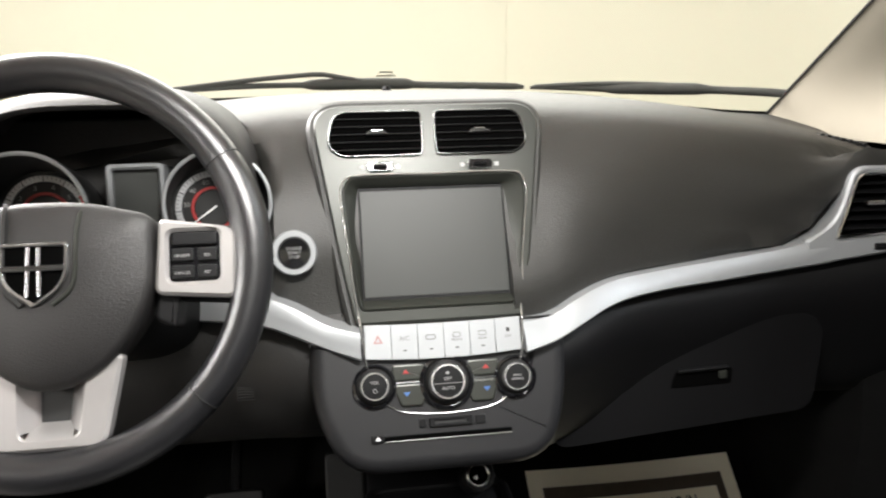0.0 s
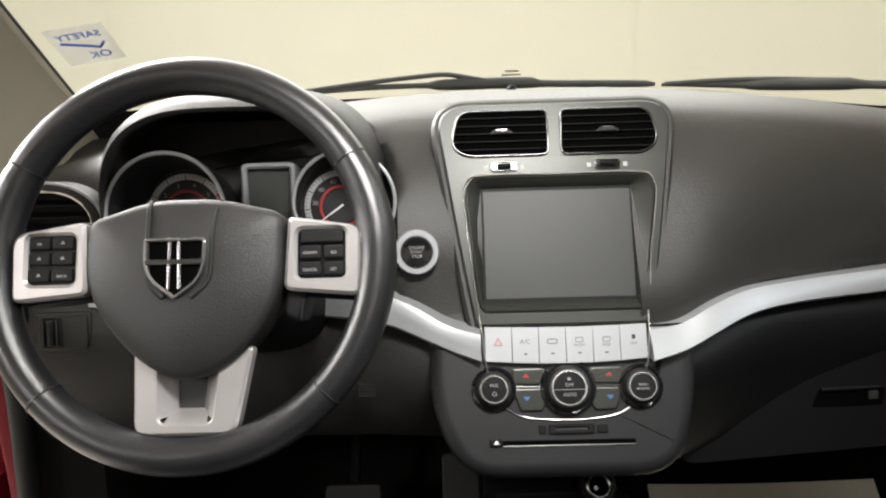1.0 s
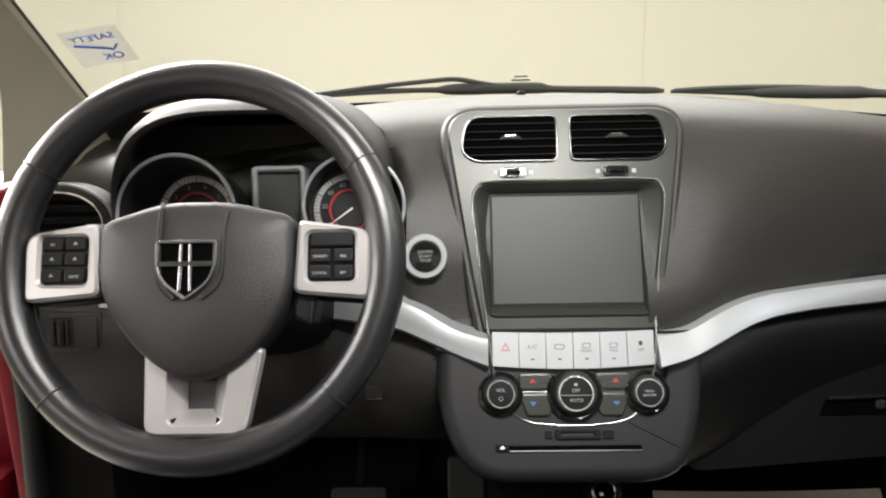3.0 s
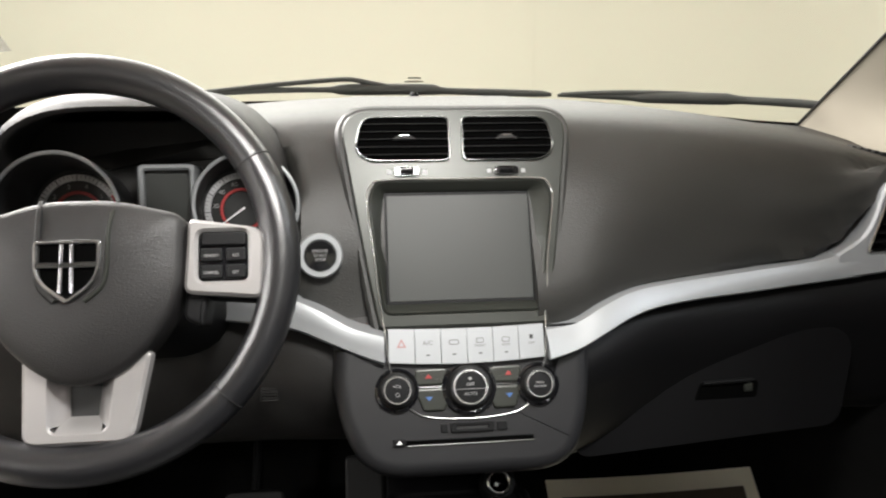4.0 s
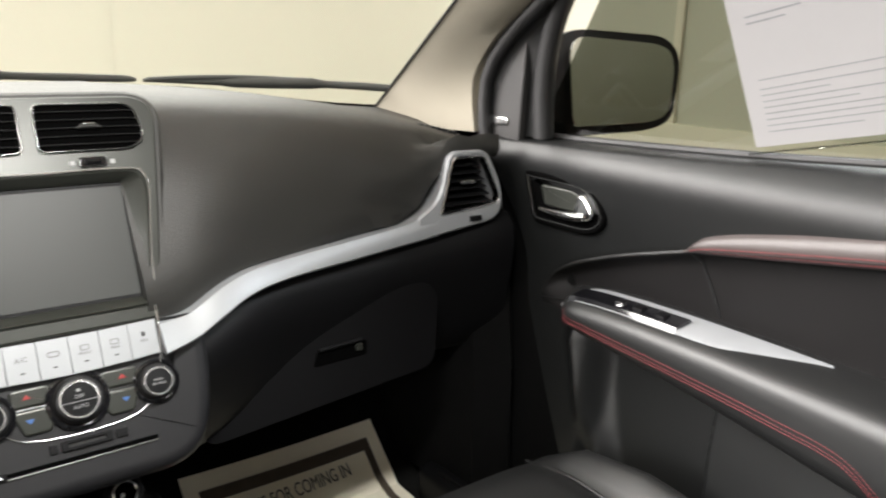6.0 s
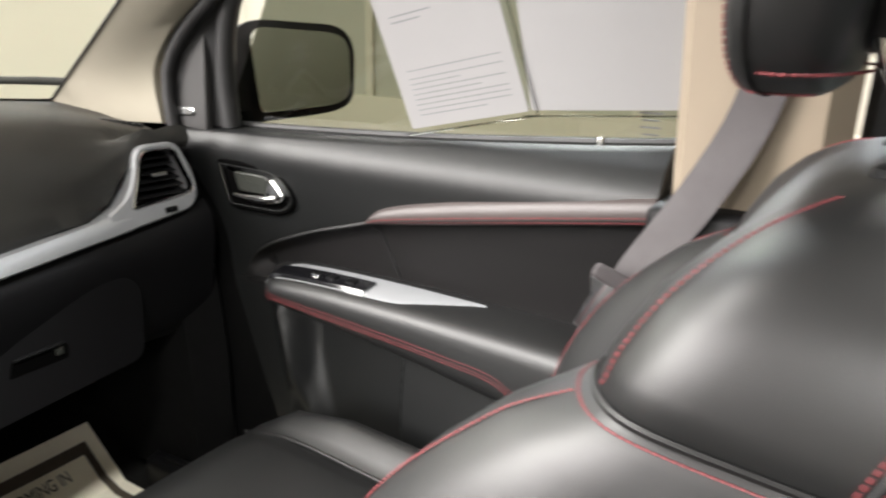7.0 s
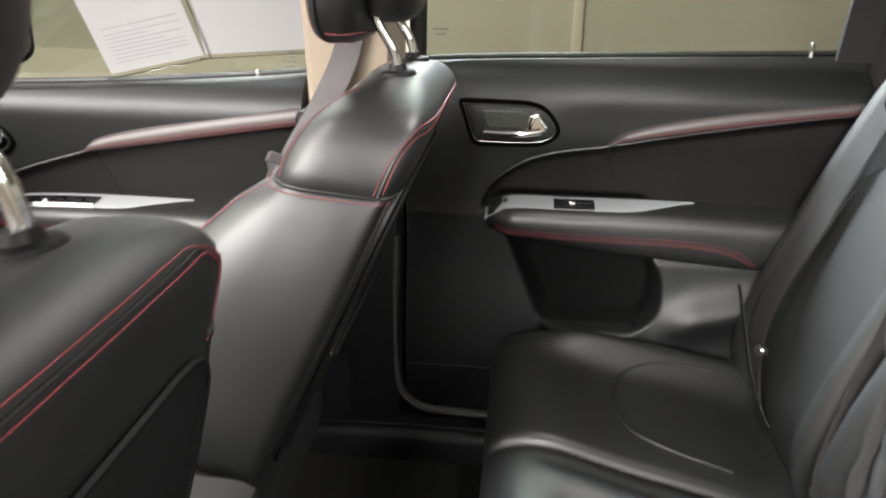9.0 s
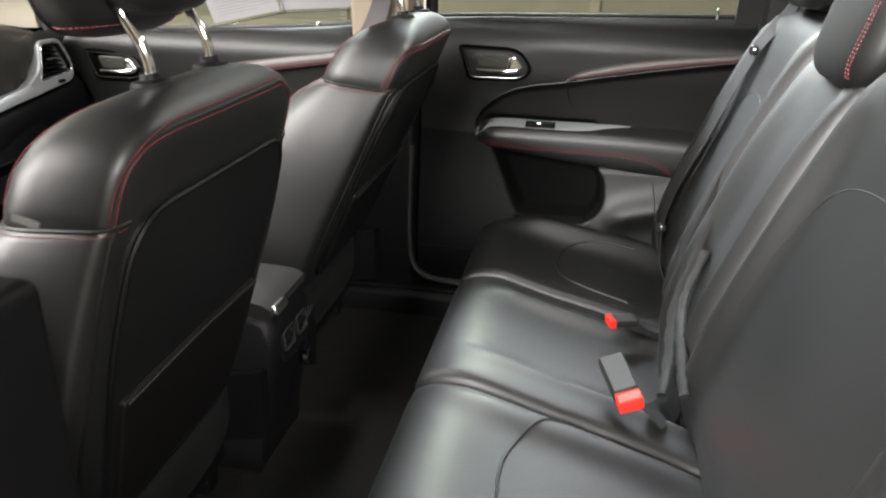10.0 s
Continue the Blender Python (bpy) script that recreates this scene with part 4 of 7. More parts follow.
part("slot_lip", tube([stack(-0.072, -0.2262, 0.0062), stack(0.072, -0.2262, 0.0062)], 0.0008, 6), BEZEL, cd)
part("eject_key", plate(rrect(-0.080, -0.222, 0.014, 0.008, 0.001), 0.005, 0.0085, 0.001, ST), PLASTIC, cd)
part("symbol", plate([Vector((-0.083, -0.2235)), Vector((-0.077, -0.2235)), Vector((-0.080, -0.2195))], 0.0085, 0.0089, 0.0001, ST), WHITE_MARK, cd)

# ---- instrument binnacle ----
hood = []
N = 36
for y, k, dz in ((0.768, 0.985, 0.0), (0.762, 0.972, -0.002), (0.766, 0.955, -0.005), (0.80, 0.965, -0.006), (0.90, 0.985, -0.006)):
    ring = []
    for i in range(N + 1):
        a = math.pi * (-0.06 + 1.12 * i / N)
        c, s = math.cos(a), math.sin(a)
        ring.append((-0.363 + 0.158 * k * math.copysign(abs(c) ** 0.62, c), y + 0.03 * max(0, -s), 0.812 + dz + 0.140 * k * math.copysign(abs(s) ** 0.70, s)))
    hood.append(ring)
outerhood = []
for y, k, dz in ((1.02, 0.80, -0.02), (0.95, 0.97, 0.0), (0.86, 1.03, 0.004), (0.80, 1.025, 0.003), (0.775, 1.005, 0.001)):
    ring = []
    for i in range(N + 1):
        a = math.pi * (-0.06 + 1.12 * i / N)
        c, s = math.cos(a), math.sin(a)
        ring.append((-0.363 + 0.158 * k * math.copysign(abs(c) ** 0.62, c), y + 0.03 * max(0, -s), 0.812 + dz + 0.140 * k * math.copysign(abs(s) ** 0.70, s)))
    outerhood.append(ring)
part("instrument_hood", loft(outerhood + hood, cap=False, closed=False), GRAIN, dash, "grained black instrument hood", 60)
GI = basis((-0.364, 0.862, 0.815), (0, 0.2, 1), (0, -1, 0.2))
part("gauge_backing", plate(rrect(0, -0.01, 0.31, 0.24, 0.04), -0.02, 0.0, 0.004, GI), GRAIN, dash, "black gauge backing")


def gauge(rc, r, dc, R, marks, red_from, kind_label):
    """A dial at dc of radius R at the foot of a dark cup, whose silver lip of radius r stands at rc."""
    v, n = (0, 0.2, 1), (0, -1, 0.2)
    front, back = basis(rc, v, n), basis(dc, v, n)
    ring = lambda m, rad, d: [m @ Vector((rad * math.cos(2 * math.pi * i / 64), rad * math.sin(2 * math.pi * i / 64), d)) for i in range(64)]
    g = part("gauge", loft([ring(back, R * 1.22, -0.02), ring(front, r + 0.002, -0.006), ring(front, r + 0.001, 0.0), ring(front, r - 0.0015, 0.0), ring(front, r - 0.004, -0.008), ring(back, R * 1.10, 0.002)], cap=False), RUBBER, dash, kind_label)
    part("silver_ring", tube(ring(front, r, 0.001), 0.0024, 8, closed=True), SILVER, g, "thin silver ring")
    part("dial", lathe([(R * 1.16, -0.004), (R * 1.16, 0.0), (0.001, 0.0005)], back, 48), SEAM, g)
    part("scale_ring", rim(circle(0, 0, R, 64), circle(0, 0, R * 0.84, 64), 0.0, 0.003, 0.0006, back), DIAL_SILVER, g)
    part("red_ring", rim(circle(0, 0, R * 0.59, 64), circle(0, 0, R * 0.51, 64), 0.0, 0.003, 0.0006, back), DIM_RED, g)
    part("dial_centre", lathe([(R * 0.49, 0.0), (R * 0.48, 0.004), (0.001, 0.004)], back, 40), RUBBER, g)
    for i in range(41):
        a = radians(215 - i * 250 / 40)
        l, w = (0.90, 0.0003) if i % 5 else (0.85, 0.0006)
        part("tick", plate([Vector(p) for p in ((l * R, -w), (0.985 * R, -w), (0.985 * R, w), (l * R, w))], 0.003, 0.0034, 0.0001, back @ Matrix.Rotation(a, 4, "Z")), INK, g)
    for text, deg in marks:
        a = radians(deg)
        words("dial_number", text, 0.0078, shift(back, R * 0.71 * math.cos(a), R * 0.71 * math.sin(a), 0.002), KEY_MARK, g)
    if red_from:
        arc = [(R * 0.93 * math.cos(radians(a)), R * 0.93 * math.sin(radians(a)), 0.0032) for a in steps(red_from, -30, 16)]
        part("red_zone", tube(arc, 0.0012, 6, m=back), RED_MARK, g)
    part("needle", plate([Vector(p) for p in ((-0.10 * R, -0.0012), (0.80 * R, -0.0004), (0.80 * R, 0.0004), (-0.10 * R, 0.0012))], 0.005, 0.006, 0.0003, back @ Matrix.Rotation(radians(215), 4, "Z")), WHITE_MARK, g)
    return g


gauge((-0.445, 0.768, 0.830), 0.0675, (-0.445, 0.838, 0.816), 0.0475, (("0", 214), ("1", 175), ("2", 141), ("3", 107), ("4", 73), ("5", 38), ("6", 4), ("7", -30)), 30, "round rev counter with silver ring and red scale")
gauge((-0.247, 0.800, 0.831), 0.0590, (-0.257, 0.838, 0.818), 0.0445, (("0", 214), ("20", 171), ("40", 138), ("60", 105), ("80", 72), ("100", 38), ("120", 4), ("140", -30)), 0, "round speedometer with silver ring and red scale")
disp = part("trip_display", rim(rrect(0.026, 0.007, 0.064, 0.090, 0.007), rrect(0.0265, 0.007, 0.051, 0.077, 0.003), 0.0, 0.055, 0.0025, GI), SILVER, dash, "silver-framed trip display")
part("display_glass", plate(rrect(0.0265, 0.007, 0.052, 0.078, 0.002), 0.02, 0.046, 0.001, GI), SCREEN, disp)

# driver's side vent and light switch
LV = basis((-0.60, 0.80, 0.815), (0, 0.12, 1), (0.08, -1, 0.12))
lo = circle(0, 0, 0.052, 36, 0.036)
lv = part("side_vent", plate(lo, -0.03, -0.02, 0.002, LV), RUBBER, dash, "oval black side air vent")
part("vent_surround", rim(circle(0, 0, 0.066, 36, 0.048), lo, -0.04, 0.004, 0.004, LV), GRAIN, lv)
part("trim_ring", tube([(p.x, p.y, 0.002) for p in circle(0, 0, 0.0655, 48, 0.0475)], 0.0020, 8, closed=True, m=LV), SILVER, lv, "satin silver vent ring")
part("vent_chrome", rim(circle(0, 0, 0.055, 36, 0.039), circle(0, 0, 0.052, 36, 0.036), 0.0, 0.006, 0.001, LV), STEEL, lv)
for v in (-0.022, -0.008, 0.006, 0.020):
    w = 0.05 * math.sqrt(max(0.02, 1 - (v / 0.037) ** 2))
    part("slat", loft([[(u, v - 0.001, -0.003), (u, v + 0.001, -0.003), (u, v + 0.006, -0.02), (u, v + 0.004, -0.02)] for u in (-w, w)], m=LV), PLASTIC, lv)
LS = basis((-0.59, 0.784, 0.685), (0, 0.18, 1), (0.05, -1, 0.18))
ls = part("light_switch", plate(rrect(0, 0, 0.066, 0.048, 0.006), -0.03, 0.004, 0.003, LS), GRAIN, dash, "light dimmer switch panel")
part("face", rim(rrect(0, 0, 0.058, 0.040, 0.005), rrect(-0.012, 0, 0.024, 0.034, 0.003), 0.002, 0.0065, 0.001, LS), GRAIN, ls)
part("dimmer_wheel", plate(rrect(-0.015, 0, 0.009, 0.031, 0.002), 0.0, 0.009, 0.004, LS), RUBBER, ls)
for u in (-0.0225, -0.0065):
    part("gleam", plate(rrect(u, 0, 0.0018, 0.031, 0.0006), 0.004, 0.0088, 0.0006, LS), SOFT_CHROME, ls)
HS = basis((-0.66, 0.79, 0.705), (0, 0.18, 1), (0.05, -1, 0.18))
part("headlight_knob", lathe([(0.026, -0.02), (0.026, 0.006), (0.022, 0.012), (0.018, 0.014), (0.001, 0.014)], HS, 30), PLASTIC, dash)

# ---- steering wheel ----
wheel = thing("steering_wheel", "black leather steering wheel with silver spokes and buttons", "steering wheel")
WH = basis((-0.362, 0.595, 0.82), (0, math.sin(radians(22)), math.cos(radians(22))), (0, -math.cos(radians(22)), math.sin(radians(22))))
R, rr = 0.1730, 0.0165
seams = [math.atan2(0.097, 0.161), math.atan2(0.094, -0.159), math.atan2(-0.121, 0.128) + 2 * math.pi, math.atan2(-0.125, -0.13) + 2 * math.pi]
rings = []
n = 120
for i in range(n):
    a = 2 * math.pi * i / n
    near = min(abs((a - s + math.pi) % (2 * math.pi) - math.pi) for s in seams)
    fat = rr * (1.0 - 0.10 * math.exp(-(near / 0.012) ** 2)) * (1 + 0.05 * math.cos(2 * a) ** 2)
    rings.append([((R + fat * math.cos(b)) * math.cos(a), (R + fat * math.cos(b)) * math.sin(a), 1.12 * fat * math.sin(b)) for b in [2 * math.pi * j / 18 for j in range(18)]])
part("rim", loft(rings + [rings[0]], None, False, True, WH), WHEEL_LEATHER, wheel, "thick black leather rim", 70)
for s in seams:
    part("rim_seam", tube([((R + rr * 1.0 * math.cos(b)) * math.cos(s), (R + rr * 1.0 * math.cos(b)) * math.sin(s), 1.12 * rr * math.sin(b)) for b in [2 * math.pi * j / 20 for j in range(20)]], 0.0009, 6, closed=True, m=WH), SEAM, wheel)
hubline = roundpoly([(-0.086, 0.036), (-0.088, -0.028), (-0.045, -0.086), (0.003, -0.112), (0.052, -0.090), (0.090, -0.034), (0.090, 0.040), (0.032, 0.054), (-0.028, 0.054)], [0.012, 0.03, 0.03, 0.03, 0.03, 0.03, 0.012, 0.02, 0.02], 6)
rings = [[(p.x, p.y, -0.03) for p in hubline], [(p.x, p.y, 0.008) for p in hubline]]
for d, z in ((0.002, 0.0125), (0.006, 0.0155), (0.018, 0.019), (0.032, 0.0225), (0.046, 0.024)):
    k = 1 - d / 0.075
    rings.append([(p.x * k, (p.y + 0.02) * k - 0.02 * 1, z) for p in hubline])
part("airbag_cover", loft(rings, m=WH), COVER, wheel, "grained black airbag cover", 60)
for s in (-1, 1):
    x0 = 0.002 + s * 0.0300
    part("cover_seam", tube([(p.x, p.y, p.z) for p in curve([(x0 + s * 0.002, 0.0525, 0.008), (x0, 0.042, 0.0165), (x0 - s * 0.0015, 0.025, 0.0222), (x0 - s * 0.004, -0.02, 0.0246), (0.001 + s * 0.012, -0.035, 0.0248)], 14)], 0.0019 if s > 0 else 0.0030, 6, m=WH), BEZEL if s > 0 else SEAM, wheel)
shield = roundpoly([(-0.028, 0.016), (-0.0275, -0.018), (-0.001, -0.036), (0.0245, -0.018), (0.025, 0.016)], [0.004, 0.016, 0.003, 0.016, 0.004])
badge = part("badge", plate(shield, 0.0215, 0.0255, 0.001, WH), VOID, wheel, "chrome shield emblem")
part("badge_rim", rim(inset(shield, -0.001), inset(shield, 0.0024), 0.023, 0.0285, 0.0010, WH), BADGE, badge)
for s in (-1, 1):
    part("badge_bar", plate([Vector(p) for p in ((-0.0015 + s * 0.0048 - 0.0016, -0.028), (-0.0015 + s * 0.0048 + 0.0016, -0.028), (-0.0015 + s * 0.0040 + 0.0016, 0.013), (-0.0015 + s * 0.0040 - 0.0016, 0.013))], 0.025, 0.0282, 0.001, WH), BADGE, badge)
part("badge_bar", plate(rrect(-0.0015, -0.0045, 0.052, 0.0050, 0.001), 0.025, 0.0285, 0.001, WH), SOFT_CHROME, badge)
for s in (-1, 1):
    c = 0.124 if s > 0 else -0.119
    outer = roundpoly([(c - s * 0.034, -0.030), (c + s * 0.034, -0.036), (c + s * 0.036, 0.026), (c - s * 0.030, 0.036)][::s], [0.008, 0.008, 0.014, 0.006][::s])
    hole = roundpoly([(c - s * 0.022, -0.020), (c + s * 0.021, -0.020), (c + s * 0.021, 0.024), (c - s * 0.022, 0.024)][::s], 0.006)
    sp = part("side_spoke", rim(outer, hole, -0.012, 0.012, 0.003, WH), WHEEL_SILVER, wheel, "satin silver spoke")
    part("spoke_back", plate(inset(outer, -0.003), -0.03, -0.002, 0.006, WH), PLASTIC, wheel, "black plastic spoke back")
    part("switch_pad", plate(inset(hole, -0.001), -0.004, 0.007, 0.001, WH), GLOSS, sp, "gloss black switch pad")
    if s > 0:
        keys = [(c, 0.0175, 0.038, 0.0115, ""), (c - 0.0105, 0.0035, 0.0185, 0.012, "ON/OFF"), (c + 0.0105, 0.0035, 0.0165, 0.012, "RES"), (c - 0.0105, -0.0115, 0.0185, 0.012, "CANCEL"), (c + 0.0105, -0.0115, 0.0165, 0.012, "SET")]
    else:
        keys = [(c - 0.0105, 0.0175, 0.019, 0.0115, "VR"), (c + 0.0105, 0.0175, 0.019, 0.0115, ""), (c - 0.0105, 0.0035, 0.019, 0.012, "A"), (c + 0.0105, 0.0035, 0.019, 0.012, ""), (c - 0.0105, -0.0115, 0.019, 0.012, ""), (c + 0.0105, -0.0115, 0.019, 0.012, "BACK")]
    for ku, kv, kw, kh, text in keys:
        kk = part("wheel_key", plate(rrect(ku, kv, kw, kh, 0.002), 0.004, 0.0105, 0.0012, WH), PLASTIC, wheel, "small black wheel key")
        if len(text) > 1:
            words("key_text", text, 0.0035, shift(WH, ku, kv - 0.001, 0.0107), KEY_MARK, kk)
        elif s < 0:
            part("symbol", plate([Vector((ku - 0.002, kv - 0.001)), Vector((ku + 0.002, kv - 0.001)), Vector((ku, kv + 0.002))], 0.0105, 0.0108, 0.0001, WH), KEY_MARK, kk)
foot_o = roundpoly([(-0.043, -0.155), (0.047, -0.155), (0.062, -0.078), (-0.045, -0.078)], [0.013, 0.013, 0.006, 0.006])
foot_i = roundpoly([(-0.020, -0.143), (0.024, -0.143), (0.030, -0.086), (-0.021, -0.086)], [0.005, 0.005, 0.004, 0.004])
part("lower_spoke", rim(foot_o, foot_i, -0.012, 0.004, 0.003, WH, n_in=0.0), WHEEL_SILVER, wheel, "forked satin silver lower spoke")
part("spoke_slope", loft([[(p.x, p.y, n) for p in ring] for ring, n in ((inset(foot_i, -0.001), 0.0022), (inset(foot_i, 0.0135), -0.016), (inset(foot_i, 0.014), -0.02))], None, False, True, WH), WHEEL_SILVER, wheel)
part("spoke_floor", plate(foot_i, -0.02, -0.013, 0.001, WH), RUBBER, wheel)
col = thing("steering_column", "black plastic steering column shroud behind the wheel", "steering column")
CM = WH @ Matrix.Translation((0, 0, -0.02))
part("shroud", loft([[(k * 0.085 * math.copysign(abs(math.cos(a)) ** 0.7, math.cos(a)), -0.018 + k * 0.062 * math.copysign(abs(math.sin(a)) ** 0.7, math.sin(a)), z) for a in [2 * math.pi * i / 28 for i in range(28)]]
                     for z, k in ((-0.012, 0.70), (-0.02, 0.95), (-0.05, 1.0), (-0.14, 1.05), (-0.26, 1.1))], m=CM), PLASTIC, col)
part("stalk", tube([CM @ Vector(p) for p in ((-0.07, 0.01, -0.05), (-0.12, 0.02, -0.055), (-0.165, 0.032, -0.05))], [0.008, 0.007, 0.010], 10), RUBBER, col)
part("paddle_pod", plate(roundpoly([(0.088, -0.052), (0.106, -0.060), (0.110, -0.030), (0.090, -0.026)], 0.006), -0.03, 0.002, 0.004, WH), PLASTIC, wheel)

# ---- footwell ----
mat_t = thing("paper_floor_mat", "printed kraft paper mat over the passenger footwell carpet", "floor mat")
mp = bmesh.new()


def mat_z(y):
    return FLOOR + 0.008 + max(0, y - 0.985) * 0.86


loft([[(x, y, mat_z(y) + 0.003 * math.sin(9 * x + 7 * y)) for x in steps(0.20, 0.585, 10)] + [(x, y, mat_z(y) - 0.002 + 0.003 * math.sin(9 * x + 7 * y)) for x in steps(0.585, 0.20, 10)] for y in (0.48, 0.6, 0.75, 0.9, 0.96, 0.985, 1.01, 1.05, 1.09)], mp)
part("sheet", mp, MAT_PAPER, mat_t)
bm = bmesh.new()


def mat_strip(x0, x1, y0, y1, bm):
    loft([[(x, y, mat_z(y) + 0.0035 + 0.003 * math.sin(9 * x + 7 * y)) for x in steps(x0, x1, 6)] for y in steps(y0, y1, 12)], bm, False, False)


mat_strip(0.225, 0.56, 1.045, 1.063, bm)
mat_strip(0.545, 0.56, 0.53, 1.045, bm)
mat_strip(0.225, 0.24, 0.53, 1.045, bm)
part("border", bm, BROWN_INK, mat_t, "dark printed border")
MT = basis((0.375, 1.020, mat_z(1.020) + 0.0055), (-0.05, 1, 0.86), (0, -0.86, 1))
words("print", "THANKS FOR COMING IN", 0.036, MT @ Matrix.Diagonal((0.60, 1, 1, 1)), INK, mat_t)
part("print_panel", plate(circle(0, 0, 0.055, 32, 0.04), -0.004, 0.0, 0.0005, basis((0.42, 0.90, mat_z(0.90) + 0.006), (0, 1, 0), (0, 0, 1))), BROWN_INK, mat_t)
for nm, x0, x1, z in (("brake_pedal", -0.335, -0.245, 0.315), ("accelerator_pedal", -0.15, -0.09, 0.32)):
    p = thing(nm, "black rubber-faced " + nm.replace("_", " ") + " above the carpet", "pedal")
    pm = basis(((x0 + x1) / 2, 0.98, z), (0, 0.5, 1), (0, -1, 0.5))
    part("pad", plate(rrect(0, 0, x1 - x0, 0.06 if "brake" in nm else 0.14, 0.01), -0.015, 0.005, 0.004, pm), RUBBER, p)
    part("arm", tube([(pm @ Vector((0, 0.0, -0.01))), (pm @ Vector((0, 0.10, -0.05))), (pm @ Vector((0, 0.25, -0.06)))], 0.009, 8), PLASTIC, p)

# ---- centre console ----
cons = thing("centre_console", "black plastic centre console between the front seats", "console")
prof = [(0.92, 0.45), (0.74, 0.43), (0.60, 0.42), (0.45, 0.44), (0.30, 0.46), (0.20, 0.49), (0.10, 0.50), (-0.03, 0.50), (-0.055, 0.492), (-0.066, 0.47), (-0.062, 0.40), (-0.04, 0.25), (-0.02, FLOOR)]
pc = curve(prof, 40)
rings = []
for x in (-0.088, -0.086, -0.078, -0.06, 0.0, 0.06, 0.078, 0.086, 0.088):
    d = 0.014 * (abs(x) / 0.088) ** 12
    rings.append([(x, p.x + (d if p.x < -0.03 else 0), p.y - d) for p in pc] + [(x, 0.92, FLOOR)])
part("body", loft(rings), PLASTIC, cons, "matt black console body", 50)
lid = bmesh.new()
loft([[(x, p.x, p.y) for p in curve([(0.24, 0.485), (0.235, 0.505), (0.10, 0.522), (-0.03, 0.522), (-0.056, 0.514), (-0.062, 0.50), (-0.03, 0.49)], 24)] for x in (-0.080, -0.074, 0.0, 0.074, 0.080)], lid)
part("armrest_lid", lid, RUBBER, cons, "black leather armrest lid")
PS = basis((0.047, 0.757, 0.478), (0, 0.62, 0.78), (0, -0.78, 0.62))
sk = part("power_socket", rim(circle(0, 0, 0.0150, 32), circle(0, 0, 0.0120, 32), -0.03, 0.008, 0.0012, PS, n_in=-0.012), STEEL, cons, "metal-lined power socket")
part("socket_bore", plate(circle(0, 0, 0.0125, 28), -0.028, -0.010, 0.001, PS), VOID, sk)
part("socket_pin", lathe([(0.0040, -0.012), (0.0040, -0.004), (0.0025, -0.002), (0.0005, -0.002)], shift(PS, -0.002, -0.002), 14), STEEL, sk)
part("socket_collar", rim(circle(0, 0, 0.0210, 32), circle(0, 0, 0.0153, 32), -0.03, 0.005, 0.002, PS), PLASTIC, sk)
part("bin", rim(rrect(0, 0, 0.19, 0.16, 0.02), rrect(0, 0, 0.17, 0.14, 0.015), -0.03, 0.008, 0.003, basis((0.0, 0.73, 0.433), (0, 1, 0), (0, 0, 1))), PLASTIC, cons)
CR = basis((0.0, -0.066, 0.40), (0, 0.12, 1), (0, -1, 0.12))
rv = part("rear_vent", plate(rrect(0, 0.03, 0.12, 0.07, 0.01), -0.02, 0.006, 0.003, CR), GLOSS, cons, "gloss black rear console panel")
for s in (-1, 1):
    part("vent_opening", rim(rrect(s * 0.03, 0.035, 0.045, 0.04, 0.006), rrect(s * 0.03, 0.035, 0.037, 0.032, 0.004), 0.004, 0.010, 0.001, CR), SOFT_CHROME, rv)
    part("slat", plate(rrect(s * 0.03, 0.036, 0.036, 0.004, 0.001), 0.004, 0.009, 0.001, CR), PLASTIC, rv)
part("socket_cap", lathe([(0.014, 0.0), (0.014, 0.008), (0.010, 0.010), (0.001, 0.010)], shift(CR, 0.03, -0.04, 0.004), 20), STEEL, cons)
part("lid_edge", plate(rrect(0, 0, 0.052, 0.020, 0.009), -0.004, 0.004, 0.003, basis((-0.045, -0.063, 0.505), (0, 0.4, 1), (0, -1, 0.4))), STEEL, cons, "worn silver lid catch")

# safety sticker on the glass
stk = thing("inspection_sticker", "square film sticker with blue print on the windshield", "sticker")
SZ = 1.02
ym = glass_y(-0.57, SZ) - 0.012
SM = basis((-0.590, ym, SZ), (0.0, -1.52, 1.0), (0.30, -1.0, -1.52))
sk2 = plate(rrect(0, 0, 0.074, 0.076, 0.001), 0.0, 0.0006, 0.0001, SM)
part("film", sk2, STICKER, stk)
FL = SM @ Matrix.Translation((0, 0, 0.001)) @ Matrix.Diagonal((-1, 1, 1, 1))
words("print", "SAFETY", 0.017, shift(FL, 0, 0.020), BLUE_INK, stk)
words("print", "OK", 0.019, shift(FL, -0.01, -0.022), BLUE_INK, stk)
part("tick", tube([FL @ Vector(p) for p in ((-0.024, 0.002, 0), (-0.016, -0.008, 0), (-0.008, -0.004, 0), (0.028, 0.010, 0))], 0.0016, 6), BLUE_INK, stk)


